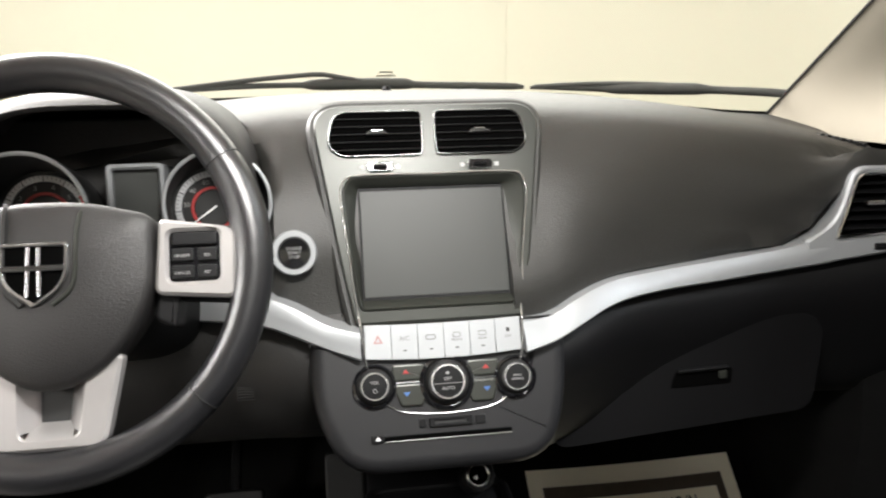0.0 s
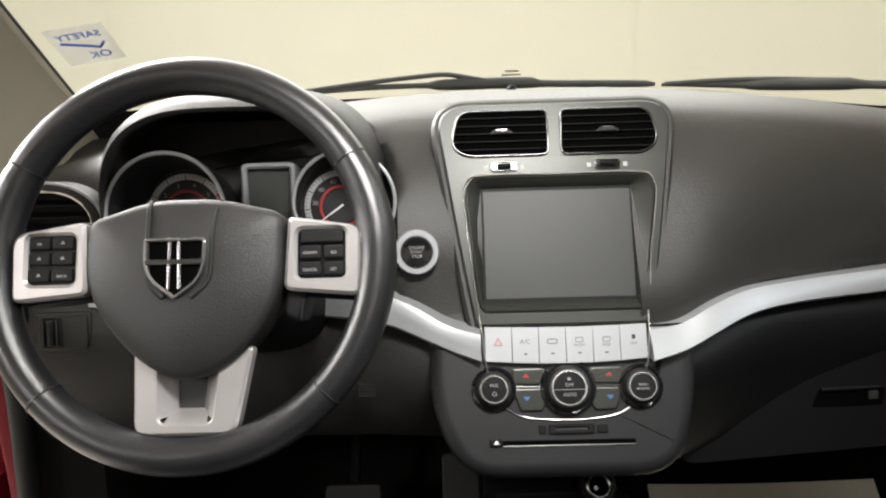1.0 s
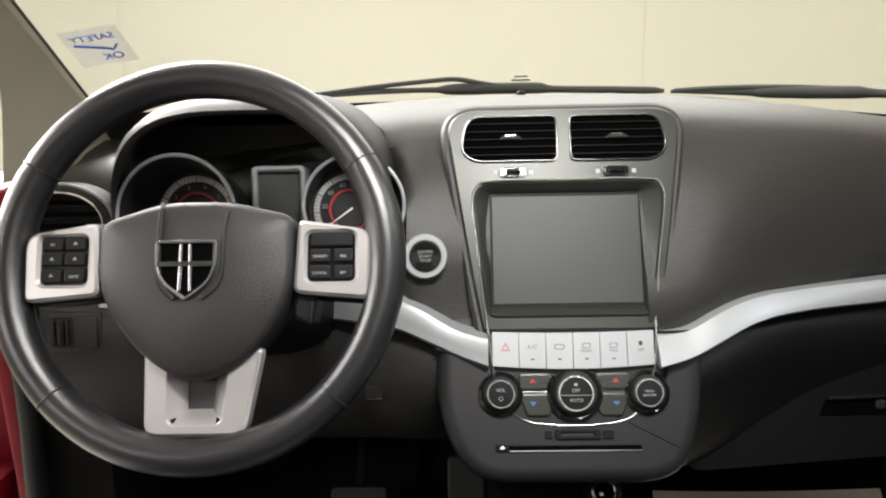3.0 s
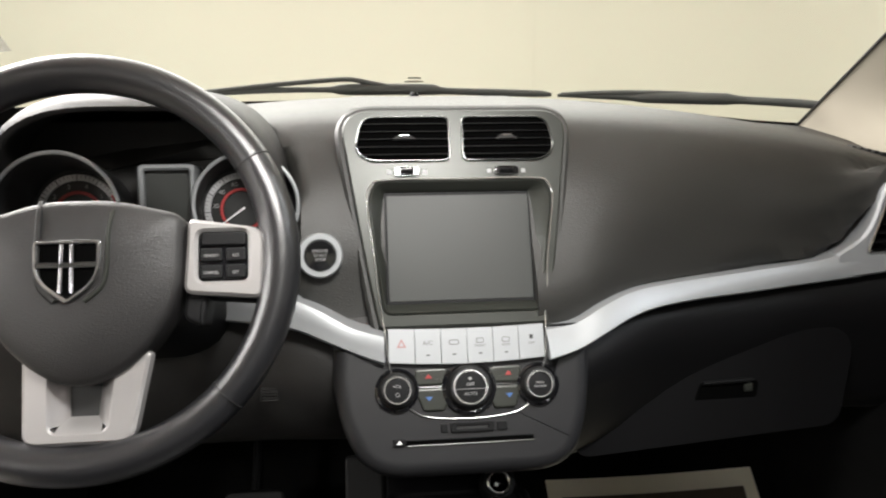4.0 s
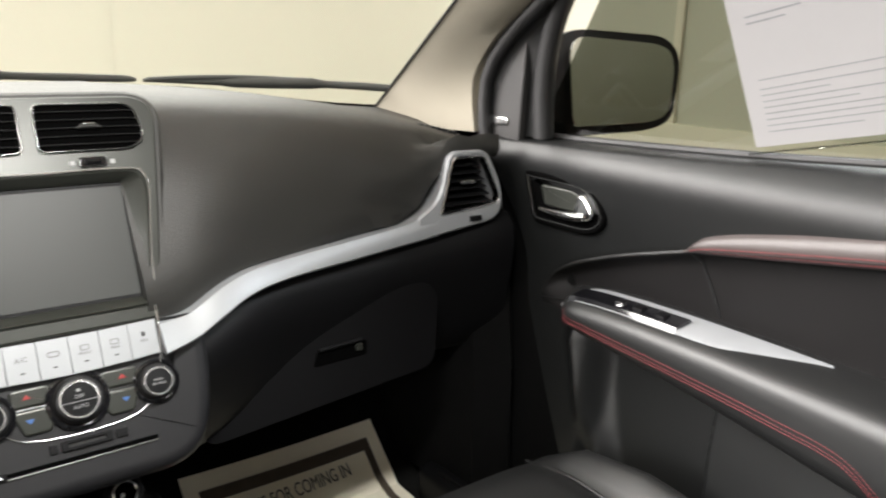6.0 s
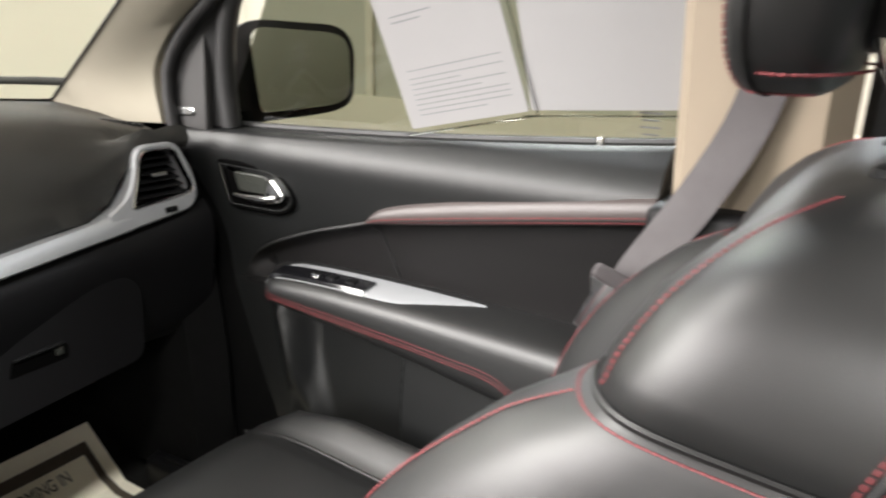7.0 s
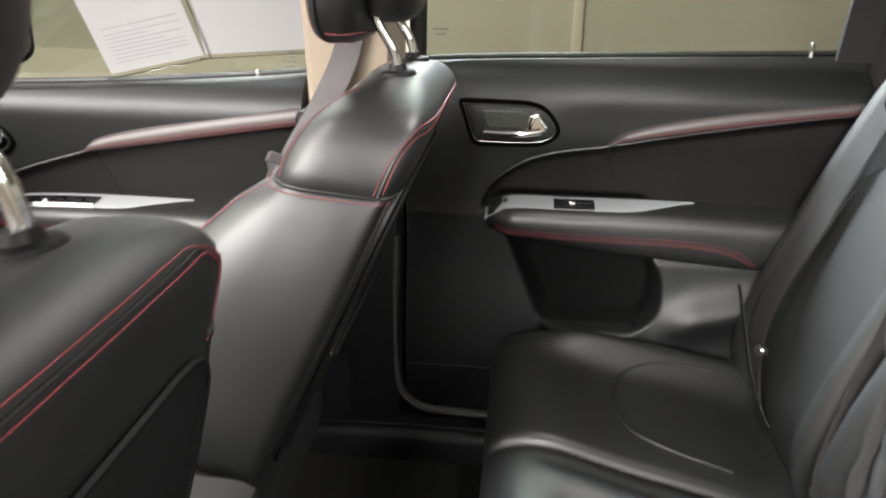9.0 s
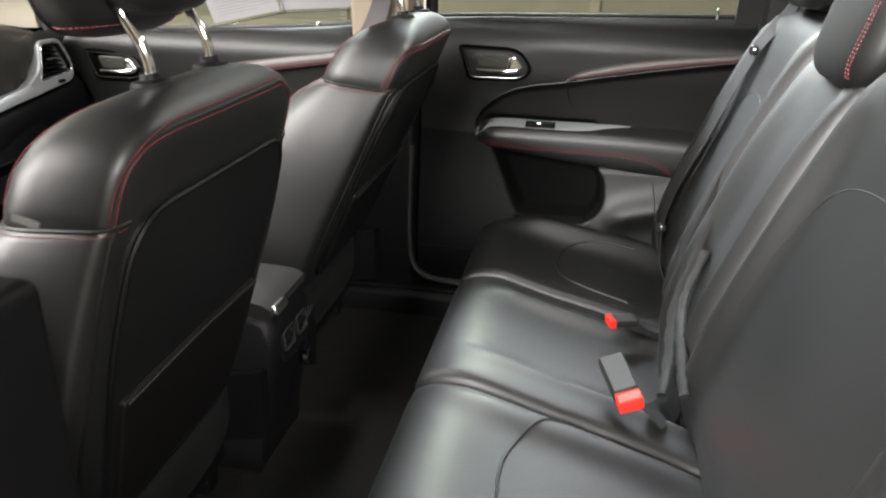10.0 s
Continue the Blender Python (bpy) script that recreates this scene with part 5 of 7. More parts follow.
# ---- doors on the passenger's side ----
def door_sheet(front, rear, z0, belt, face, ny=90, nz=70):
    """The inner skin of a door: x = face(y, z) between its front and rear edges, with a return to the outer side."""
    rows = []
    for k in steps(0, 1, nz):
        row = []
        for j in steps(0, 1, ny):
            za = z0 + k * (belt(0.0) - z0)
            y = front(za) + (rear(za) - front(za)) * j
            z = z0 + k * (belt(y) - z0)
            row.append((face(y, z), y, z))
        first, last = row[0], row[-1]
        rows.append([(0.775, first[1] + 0.004, first[2]), (first[0] + 0.012, first[1] + 0.004, first[2])] + row + [(last[0] + 0.012, last[1] - 0.004, last[2]), (0.775, last[1] - 0.004, last[2])])
    top = [(0.775, y, z) for _, y, z in rows[-1]]
    return loft(rows + [top], None, False, False)


def cut(bm, keep):
    """Leaves the faces whose centre passes the test."""
    bmesh.ops.delete(bm, geom=[f for f in bm.faces if not keep(*f.calc_center_median().yz)], context="FACES")
    return bm


def lining(door, front, rear, z0, belt, face, edge, y_front, z_low, ny, nz, trims=()):
    """The door's lining in pieces, with a dark line for shade along the edge of its insert; trims: (name, test,
    material, label).
    """
    def inside(y, z):
        return y < y_front and z_low < z < edge(y) - 0.004

    part("lining", cut(door_sheet(front, rear, z0, belt, face, ny, nz), lambda y, z: not inside(y, z) and not any(t[1](y, z) for t in trims)), DOOR, door, "black vinyl door lining", 60)
    # insert darker than the lining; part of the recess's shade is in its colour
    part("insert_panel", cut(door_sheet(front, rear, z0, belt, face, ny, nz), inside), DOOR_CLOTH, door, "matt black insert panel", 60)
    for name, test, mat, label in trims:
        part(name, cut(door_sheet(front, rear, z0, belt, face, ny, nz), test), mat, door, label, 60)
    y_end = rear(edge(rear(0.9)))
    # dark tube drawn for the lip's shadow; it also hides the jagged cut
    line = [(y, edge(y) - 0.004) for y in steps(y_front, y_end + 0.004, 60)]
    shade_line = [(face(y, z) - 0.0006, y, z) for y, z in line if z > z_low]
    part("shade_line", tube(shade_line, [0.0032 * min(1.0, 0.1 + i / 5) for i in range(len(shade_line))], 8), SEAM, door)


BASE = [(0.22, 0.690), (0.32, 0.682), (0.42, 0.690), (0.54, 0.706), (0.64, 0.712), (0.72, 0.705), (0.79, 0.696), (0.84, 0.700), (0.872, 0.716), (0.90, 0.742), (0.96, 0.756)]


def pull_handle(door, y0, z0, s=1.0):
    """Chrome lever in a dark dished surround."""
    H = basis((0.700, y0, z0), (0, 0, 1), (-1, 0, 0))
    out = roundpoly([(-0.056, -0.036), (0.056, -0.035), (0.082, -0.010), (0.052, 0.034), (-0.080, 0.036)], [0.014, 0.024, 0.020, 0.034, 0.012])
    out = [Vector((p.x * s, p.y * s)) for p in out]
    hole = inset(out, 0.011)
    h = part("door_handle", rim(out, hole, -0.004, 0.007, 0.003, H), VOID, door, "chrome inside door handle in a black surround")
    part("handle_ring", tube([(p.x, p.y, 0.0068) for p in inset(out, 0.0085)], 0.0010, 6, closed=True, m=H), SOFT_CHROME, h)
    part("dish", plate(hole, -0.002, 0.002, 0.0005, H), VOID, h, "dark handle dish")
    part("paddle", plate(roundpoly([Vector((u * s, v * s)) for u, v in ((-0.034, -0.008), (0.030, -0.008), (0.034, 0.012), (0.020, 0.020), (-0.044, 0.020))], 0.006 * s), 0.001, 0.006, 0.003, H), BEZEL, h, "grey finger plate")
    lev = tube([(p.x * s, p.y * s, p.z) for p in curve([(-0.038, -0.0135, 0.009), (-0.010, -0.0145, 0.011), (0.022, -0.0135, 0.012), (0.046, -0.010, 0.011)], 20)],
               [s * (0.0034 + 0.0030 * smoothstep(0.0, 0.8, k)) for k in steps(0, 1, 20)], 12, m=H)
    tab = plate(roundpoly([Vector((u * s, v * s)) for u, v in ((0.022, -0.0155), (0.050, -0.0160), (0.060, -0.004), (0.042, 0.0195), (0.030, 0.016), (0.026, 0.0))], 0.005 * s), 0.002, 0.014, 0.006, H)
    part("lever", lev, CHROME, h, "chrome lever")
    part("lock_tab", tab, CHROME, h, "chrome lock tab")


def armrest(door, y_f, y_r, top, low, xi, stitch_z, trim_len, sw):
    """Padded rest with a silver cap at its front, window switch and red double stitching."""
    rings = []
    for k in steps(0, 1, 40):
        y = y_f + (y_r - y_f) * k
        zt, zb = top(y), low(y)
        nose = smoothstep(0, 0.06, k)
        x1 = 0.715 - (0.715 - xi) * (0.55 + 0.45 * nose)
        c = [(0.762, zt + 0.002), (0.700, zt + 0.006), (x1 + 0.022, zt), (x1 + 0.006, zt - 0.009), (x1, zt - 0.024), (x1 + 0.004, zb + 0.02), (x1 + 0.018, zb + 0.004), (0.715, zb - 0.004)]
        rings.append([(p.x, y, p.y) for p in curve(c, 22)])
    part("armrest", loft(rings), LEATHER, door, "padded black leather armrest", 60)
    y_end = stitch_z[0][0]
    for o in (0.0, -0.006, -0.010):
        ln = []
        for k in steps(0.03, 1.0, 60):
            y = y_f + (y_end - y_f) * k
            z = spline(stitch_z, y) + o
            zt, zb = top(y), low(y)
            x1 = 0.715 - (0.715 - xi) * (0.55 + 0.45 * smoothstep(0, 0.06, (y - y_f) / (y_r - y_f)))
            f = smoothstep(zb + 0.03, zb - 0.002, z)
            ln.append((x1 - 0.0012 + 0.003 * smoothstep(zt - 0.03, zb + 0.02, z) + 0.02 * f * f, y, z))
        part("stitching", stitches(ln, 0.0034, 0.0014, 0.0006), THREAD, door, "red stitching")
    # silver cap
    rings = []
    for k in steps(0, 1, 24):
        y = y_f + 0.006 + (trim_len * -1) * k
        w = (1 - max(0.0, (k - 0.62) / 0.38) ** 1.8) * (0.6 + 0.4 * smoothstep(0, 0.10, k))
        x_out, x_in = 0.712, 0.712 - (0.712 - xi - 0.016) * max(0.05, w)
        droop = 0.020 * (1 - smoothstep(0.0, 0.10, k))
        lift = top(y) + 0.0022 + 0.006 * smoothstep(0.655, 0.70, x_in) - droop
        rings.append([(x_out, y, top(y) + 0.0068 - droop), (x_out - 0.002, y, top(y) + 0.0085 - droop), (x_in + 0.004, y, lift), (x_in, y, lift - 0.003), (x_in + 0.004, y, lift - 0.008), (x_out, y, top(y) - 0.006)])
    part("silver_cap", loft(rings), SILVER, door, "satin silver armrest cap")
    y0, y1 = sw
    rings = []
    for k in steps(0, 1, 10):
        y = y0 + (y1 - y0) * k
        zt = top(y)
        rings.append([(0.692, y, zt + 0.004), (0.690, y, zt + 0.0105), (xi + 0.020, y, zt + 0.0056), (xi + 0.016, y, zt - 0.002)])
    swp = part("switch_panel", loft(rings), GLOSS, door, "black window switch panel")
    for k in (0.45, 0.62, 0.82):
        y = y0 + (y1 - y0) * k
        part("switch", plate(rrect(0, 0, 0.016, 0.016, 0.004), 0, 0.005, 0.002, basis((xi + 0.036, y, top(y) + 0.0062), (0, 1, 0), (-0.1, 0, 1))), PLASTIC if k > 0.5 else STEEL, swp)


def accent_pad(door, pts_top, pts_low):
    """Raised leather strip over the recess, with two rows of red stitching along its lower edge."""
    t, l = curve(pts_top, 30), curve(pts_low, 30)
    rings = []
    for a, b in zip(t, l):
        h = a.y - b.y
        rings.append([(0.712, a.x, a.y), (0.692, a.x, a.y - 0.05 * h), (0.685, a.x, a.y - 0.30 * h), (0.685, a.x, b.y + 0.25 * h), (0.693, b.x, b.y), (0.714, b.x, b.y - 0.001)])
    # the strip's lit tone comes from its colour
    part("accent_pad", loft(rings), LIT_LEATHER, door, "stitched leather accent strip", 60)
    for f in (0.30, 0.10):
        part("stitching", stitches([(0.6842 if f > 0.2 else 0.689, a.x, b.y + (a.y - b.y) * f) for a, b in zip(t, l)][1:], 0.0036, 0.0012, 0.0007), THREAD, door, "red stitching")
    part("pad_shadow_seam", tube([(0.686, b.x, b.y + (a.y - b.y) * 0.2) for a, b in zip(t, l)], 0.0007, 5), SEAM, door)


# front door
def f_edge(y):
    return spline([(-0.1, 0.835), (0.05, 0.825), (0.35, 0.79), (0.469, 0.752), (0.623, 0.705), (0.727, 0.655), (0.76, 0.60)], y)


def f_face(y, z):
    x = spline(BASE, z)
    in_rec = smoothstep(0.0, 0.022, f_edge(y) - z) * smoothstep(0.60, 0.64, z) * smoothstep(0.76, 0.70, y)
    x += 0.020 * in_rec
    x -= 0.008 * math.exp(-((z - 0.835) / 0.038) ** 2)
    # below the armrest: a ridge at the front, an open pocket, then the swollen rear of the lining
    x -= 0.024 * math.exp(-((y - 0.655 + 0.35 * max(0.0, 0.56 - z)) / 0.020) ** 2) * smoothstep(0.62, 0.56, z)
    wall = 0.400 - 0.10 * max(0.0, 0.50 - z)
    x += 0.030 * smoothstep(wall - 0.004, wall + 0.012, y) * smoothstep(0.640, 0.600, y) * smoothstep(0.62, 0.58, z) * smoothstep(0.34, 0.38, z)
    x -= 0.034 * smoothstep(wall + 0.006, wall - 0.010, y) * smoothstep(0.62, 0.575, z)
    x += 0.030 * math.exp(-((y - 0.75) / 0.05) ** 2) * smoothstep(0.6, 0.8, z) * 0.2
    return x


def f_belt(y):
    return spline([(-0.95, 0.951), (-0.5, 0.938), (-0.18, 0.925), (0.035, 0.899), (0.2, 0.885), (0.45, 0.869), (0.74, 0.858), (0.9, 0.855)], y)


fd = thing("front_passenger_door", "closed front passenger door with black vinyl lining and red stitching", "car door")
lining(fd, lambda z: spline([(0.22, 0.60), (0.36, 0.656), (0.60, 0.772), (0.73, 0.80), (0.88, 0.872)], z), lambda z: 0.046, 0.22, f_belt, f_face, f_edge, 0.748, 0.60, 160, 120)
pull_handle(fd, 0.700, 0.771, 1.14)
armrest(fd, 0.668, 0.05, lambda y: spline([(0.05, 0.640), (0.25, 0.647), (0.45, 0.650), (0.60, 0.646), (0.67, 0.636)], y), lambda y: spline([(0.05, 0.515), (0.2, 0.538), (0.4, 0.568), (0.6, 0.59), (0.67, 0.60)], y), 0.640, [(0.165, 0.545), (0.181, 0.562), (0.222, 0.588), (0.30, 0.598), (0.399, 0.606), (0.654, 0.622)], 0.40, (0.640, 0.452))
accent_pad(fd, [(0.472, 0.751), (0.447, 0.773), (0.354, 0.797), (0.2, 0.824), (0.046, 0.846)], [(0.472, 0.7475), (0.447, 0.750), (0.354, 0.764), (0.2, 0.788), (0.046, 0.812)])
part("panel_split", tube([(f_face(0.78 - 0.06 * k, 0.603 + 0.02 * k) - 0.0005, 0.775 - 0.10 * k, 0.603 + 0.012 * k) for k in steps(0, 1, 8)], 0.0012, 5), SEAM, fd)
part("fabric_crease", tube([(f_face(y, z) - 0.001, y, z) for y, z in ((0.474, 0.746), (0.466, 0.730), (0.452, 0.700), (0.436, 0.660))], 0.0016, 6), DOOR, fd)
part("lock_pin", tube([(0.758, 0.143, f_belt(0.143) - 0.025), (0.757, 0.143, f_belt(0.143) + 0.003), (0.757, 0.143, f_belt(0.143) + 0.010)], [0.0055, 0.0055, 0.0045], 10), STEEL, fd)
part("lock_collar", lathe([(0.016, -0.004), (0.015, 0.002), (0.008, 0.004)], basis((0.757, 0.143, f_belt(0.143) - 0.016), (0, 1, 0), (0, 0, 1)), 18), PLASTIC, fd)
part("waist_seal", tube([(0.762, y, f_belt(y) + 0.003) for y in steps(0.80, 0.03, 20)], 0.006, 8), RUBBER, fd)
sail = bmesh.new()
plate([Vector(p) for p in ((-0.888, 0.858), (-0.812, 0.850), (-0.808, 0.93), (-0.802, 1.022), (-0.832, 1.006), (-0.862, 0.966), (-0.882, 0.916))], 0, 0.012, 0.004, basis((0.712, 0, 0), (0, 0, 1), (-1, 0, 0)), sail)
part("mirror_sail", sail, GRAIN, fd, "dark grey mirror sail cover")
part("badge", plate(rrect(-0.860, 0.883, 0.046, 0.015, 0.0074), 0.010, 0.016, 0.003, basis((0.712, 0, 0), (0, 0, 1), (-1, 0, 0))), STEEL, fd, "small oval metal badge")


def facing(bm, target):
    """Turns every face of a pane towards a point in the cabin."""
    me_faces = list(bm.faces)
    bm.normal_update()
    for f in me_faces:
        if f.normal.dot(Vector(target) - f.calc_center_median()) < 0:
            f.normal_flip()
    return bm


def pane(name, bm, mat, parent, label):
    facing(bm, (0, 0, 1.0))
    me = bpy.data.meshes.new(name)
    bm.to_mesh(me)
    bm.free()
    me.materials.append(mat)
    ob = new(name, me)
    ob.visible_shadow = False
    ob.parent = parent
    ob["label"] = label
    return ob


def side_x(z):
    return 0.764 - 0.42 * max(0, z - 0.88) ** 1.25


bm = bmesh.new()
loft([[(side_x(z), y, z) for y in (0.83 - 0.85 * max(0, z - 0.88), 0.4, 0.03)] for z in steps(0.85, 1.40, 8)], bm, False, False)
pane("window_glass", bm, SIDE_GLASS, fd, "clear side window glass")
part("window_frame", tube(curve([(0.735, 0.79, 0.86), (0.725, 0.785, 0.95), (0.705, 0.74, 1.06), (0.66, 0.58, 1.22), (0.60, 0.34, 1.38), (0.58, 0.04, 1.43)], 30), 0.017, 10), RUBBER, fd, "black window frame")
part("window_frame", tube(curve([(0.745, 0.018, 0.89), (0.72, 0.012, 1.05), (0.65, 0.005, 1.25), (0.59, 0.0, 1.42)], 16), 0.013, 8), RUBBER, fd, "black window frame")
pair_in = curve([(0.700, 0.878, 0.86), (0.698, 0.882, 0.91), (0.694, 0.872, 0.96), (0.688, 0.805, 1.03), (0.66, 0.585, 1.18), (0.62, 0.35, 1.33), (0.60, 0.1, 1.39)], 20)
pair_out = curve([(0.728, 0.785, 0.86), (0.724, 0.785, 0.91), (0.720, 0.782, 0.97), (0.705, 0.74, 1.06), (0.66, 0.58, 1.22), (0.60, 0.34, 1.38), (0.585, 0.08, 1.43)], 20)
part("frame_cover", loft([[a, b, b + Vector((0.012, 0.004, 0)), a + Vector((0.012, 0.004, 0))] for a, b in zip(pair_in, pair_out)]), RUBBER, fd, "black upper door frame")
part("door_skin", loft([[(0.79, y, 0.05), (0.795, y, 0.2), (0.798, y, 0.5), (0.795, y, 0.70), (0.787, y, 0.845), (0.782, y, 0.845), (0.782, y, 0.05)] for y in (0.86, 0.4, 0.0)]), PAINT, fd, "red outer door skin")
part("outer_handle", tube(curve([(0.793, 0.20, 0.70), (0.83, 0.17, 0.705), (0.83, 0.05, 0.71), (0.793, 0.02, 0.71)], 14), 0.010, 8), CHROME, fd)


# rear door
def r_edge(y):
    return spline([(-0.95, 0.87), (-0.84, 0.856), (-0.634, 0.822), (-0.502, 0.796), (-0.374, 0.770), (-0.30, 0.719), (-0.275, 0.67)], y)


def r_slant(z):
    return spline([(0.30, -0.46), (0.44, -0.405), (0.63, -0.325), (0.70, -0.30)], z)


def r_wall(z):
    return spline([(0.44, -0.560), (0.46, -0.588), (0.475, -0.604), (0.50, -0.615), (0.53, -0.617), (0.56, -0.612), (0.59, -0.597), (0.64, -0.585)], z)


def r_face(y, z):
    x = spline(BASE, z - 0.03)
    in_rec = smoothstep(0.0, 0.022, r_edge(y) - z) * smoothstep(0.64, 0.68, z) * smoothstep(-0.27, -0.31, y)
    x += 0.018 * in_rec
    x -= 0.009 * math.exp(-((z - 0.885) / 0.034) ** 2) * smoothstep(-0.3, -0.5, y)
    # lower lining swells inwards behind a slanting edge that runs down from the armrest's nose
    behind = smoothstep(r_slant(z) + 0.006, r_slant(z) - 0.030, y)
    x -= 0.034 * smoothstep(0.64, 0.58, z) * behind
    # open pocket under the armrest: deep at its front, closed by a rounded rear wall, with a lip at its foot
    wall = r_wall(z)
    x += 0.078 * smoothstep(wall - 0.004, wall + 0.020, y) * smoothstep(0.442, 0.474, z) * smoothstep(0.70, 0.66, z) * behind
    # broad roll along the rear of the lining, dying out towards the sill
    x -= 0.020 * math.exp(-((z - 0.47 + 0.25 * (y + 0.62)) / 0.035) ** 2) * smoothstep(-0.60, -0.68, y)
    return x


rd = thing("rear_passenger_door", "closed rear passenger door with black vinyl lining and red stitching", "car door")
lining(rd, lambda z: -0.142, lambda z: spline([(0.22, -0.55), (0.4, -0.75), (0.55, -0.90), (0.97, -0.925)], z), 0.225, f_belt, r_face, r_edge, -0.284, 0.64, 200, 170, (
    # lower panel's darker plastic and near-black pocket both carry shade in their colour
    ("lower_panel", lambda y, z: z < 0.652 and y > r_slant(z) - 0.002, PLASTIC, "matt black hard plastic lower panel"),
    ("pocket", lambda y, z: 0.455 < z < 0.652 and r_wall(z) + 0.008 < y <= r_slant(z) - 0.002, SHADE_BLACK, "open door pocket with its shade painted near-black")))
pull_handle(rd, -0.328, 0.828, 1.17)
armrest(rd, -0.296, -0.92, lambda y: spline([(-0.92, 0.676), (-0.65, 0.685), (-0.45, 0.685), (-0.33, 0.684), (-0.295, 0.672)], y), lambda y: spline([(-0.92, 0.575), (-0.72, 0.585), (-0.5, 0.605), (-0.3, 0.63)], y), 0.645, [(-0.775, 0.590), (-0.755, 0.612), (-0.72, 0.629), (-0.65, 0.640), (-0.48, 0.643), (-0.316, 0.648)], 0.375, (-0.413, -0.485))
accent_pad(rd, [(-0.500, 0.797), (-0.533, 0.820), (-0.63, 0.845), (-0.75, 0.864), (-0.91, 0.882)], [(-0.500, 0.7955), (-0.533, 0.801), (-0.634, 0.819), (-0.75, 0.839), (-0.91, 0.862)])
part("panel_split", tube([(r_face(-0.15 - 0.14 * k, 0.655) - 0.0005, -0.146 - 0.14 * k, 0.655 - 0.006 * k) for k in steps(0, 1, 8)], 0.0012, 5), SEAM, rd)
part("fabric_crease", tube([(r_face(y, z) - 0.001, y, z) for y, z in ((-0.503, 0.79), (-0.51, 0.75), (-0.53, 0.715))], 0.0015, 6), SEAM, rd)
part("lower_split", tube([(r_face(y, 0.343) - 0.0008, y, 0.343) for y in steps(-0.146, -0.33, 8)], 0.0015, 5), SEAM, rd)
part("lock_pin", tube([(0.752, -0.832, 0.925), (0.751, -0.832, 0.965), (0.751, -0.832, 0.972)], [0.0045, 0.0045, 0.0035], 10), STEEL, rd)
part("waist_seal", tube([(0.762, y, f_belt(y) + 0.003) for y in steps(-0.16, -0.90, 20)], 0.006, 8), RUBBER, rd)
bm = bmesh.new()
loft([[(side_x(z), y, z) for y in (-0.155, -0.5, -0.885)] for z in steps(0.90, 1.40, 8)], bm, False, False)
pane("window_glass", bm, REAR_GLASS, rd, "tinted rear side window glass")
part("window_frame", tube(curve([(0.748, -0.158, 0.88), (0.722, -0.163, 1.05), (0.65, -0.17, 1.25), (0.59, -0.175, 1.42)], 16), 0.016, 10), RUBBER, rd, "black window frame")
part("window_frame", loft([[(x, y, z), (x - 0.01, y + 0.0, z), (x - 0.012, y - 0.09, z), (x + 0.02, y - 0.09, z)] for x, y, z in ((0.752, -0.872, 0.94), (0.72, -0.868, 1.05), (0.65, -0.86, 1.25), (0.585, -0.85, 1.43))]), RUBBER, rd, "black window frame")
part("door_skin", loft([[(0.79, y, 0.05), (0.795, y, 0.2), (0.798, y, 0.5), (0.795, y, 0.73), (0.787, y, 0.885), (0.782, y, 0.885), (0.782, y, 0.05)] for y in (-0.01, -0.5, -0.93)]), PAINT, rd, "red outer door skin")
part("outer_handle", tube(curve([(0.793, -0.66, 0.73), (0.83, -0.69, 0.735), (0.83, -0.81, 0.74), (0.793, -0.84, 0.74)], 14), 0.010, 8), CHROME, rd)

# door mirror outside the passenger's window
mir = thing("door_mirror", "black-cased door mirror outside the passenger window", "mirror")
MM = basis((0.925, 0.825, 0.940), (0, -0.09, 1), (-0.46, -0.88, 0.09)) @ Matrix.Scale(1.1, 4)
mo = roundpoly([(-0.130, -0.070), (-0.09, -0.092), (0.085, -0.070), (0.118, -0.05), (0.115, 0.05), (0.085, 0.082), (-0.085, 0.084), (-0.118, 0.05)], [0.02, 0.03, 0.04, 0.02, 0.03, 0.03, 0.04, 0.03])
part("casing", loft([[(p.x * k, p.y * k, z) for p in mo] for z, k in ((-0.09, 0.45), (-0.075, 0.75), (-0.045, 0.95), (0.0, 1.0), (0.006, 0.98), (0.006, 0.93))], m=MM), RUBBER, mir, "black mirror casing")
mg = roundpoly([(-0.068, -0.074), (0.078, -0.058), (0.104, -0.040), (0.101, 0.045), (0.080, 0.067), (-0.076, 0.068), (-0.086, 0.045)], [0.015, 0.03, 0.02, 0.03, 0.03, 0.02, 0.02])
part("mirror_glass", plate(mg, 0.002, 0.021, 0.001, MM @ Matrix.Rotation(radians(-5.5), 4, "X") @ Matrix.Rotation(radians(5.7), 4, "Y")), MIRROR, mir, "mirror glass")
part("mount", loft([[(x, y, z) for y, z in ((1.00, 0.80), (0.90, 0.80), (0.90, 0.885), (1.00, 0.885))] for x in (0.77, 0.85, 0.90)]), RUBBER, mir)

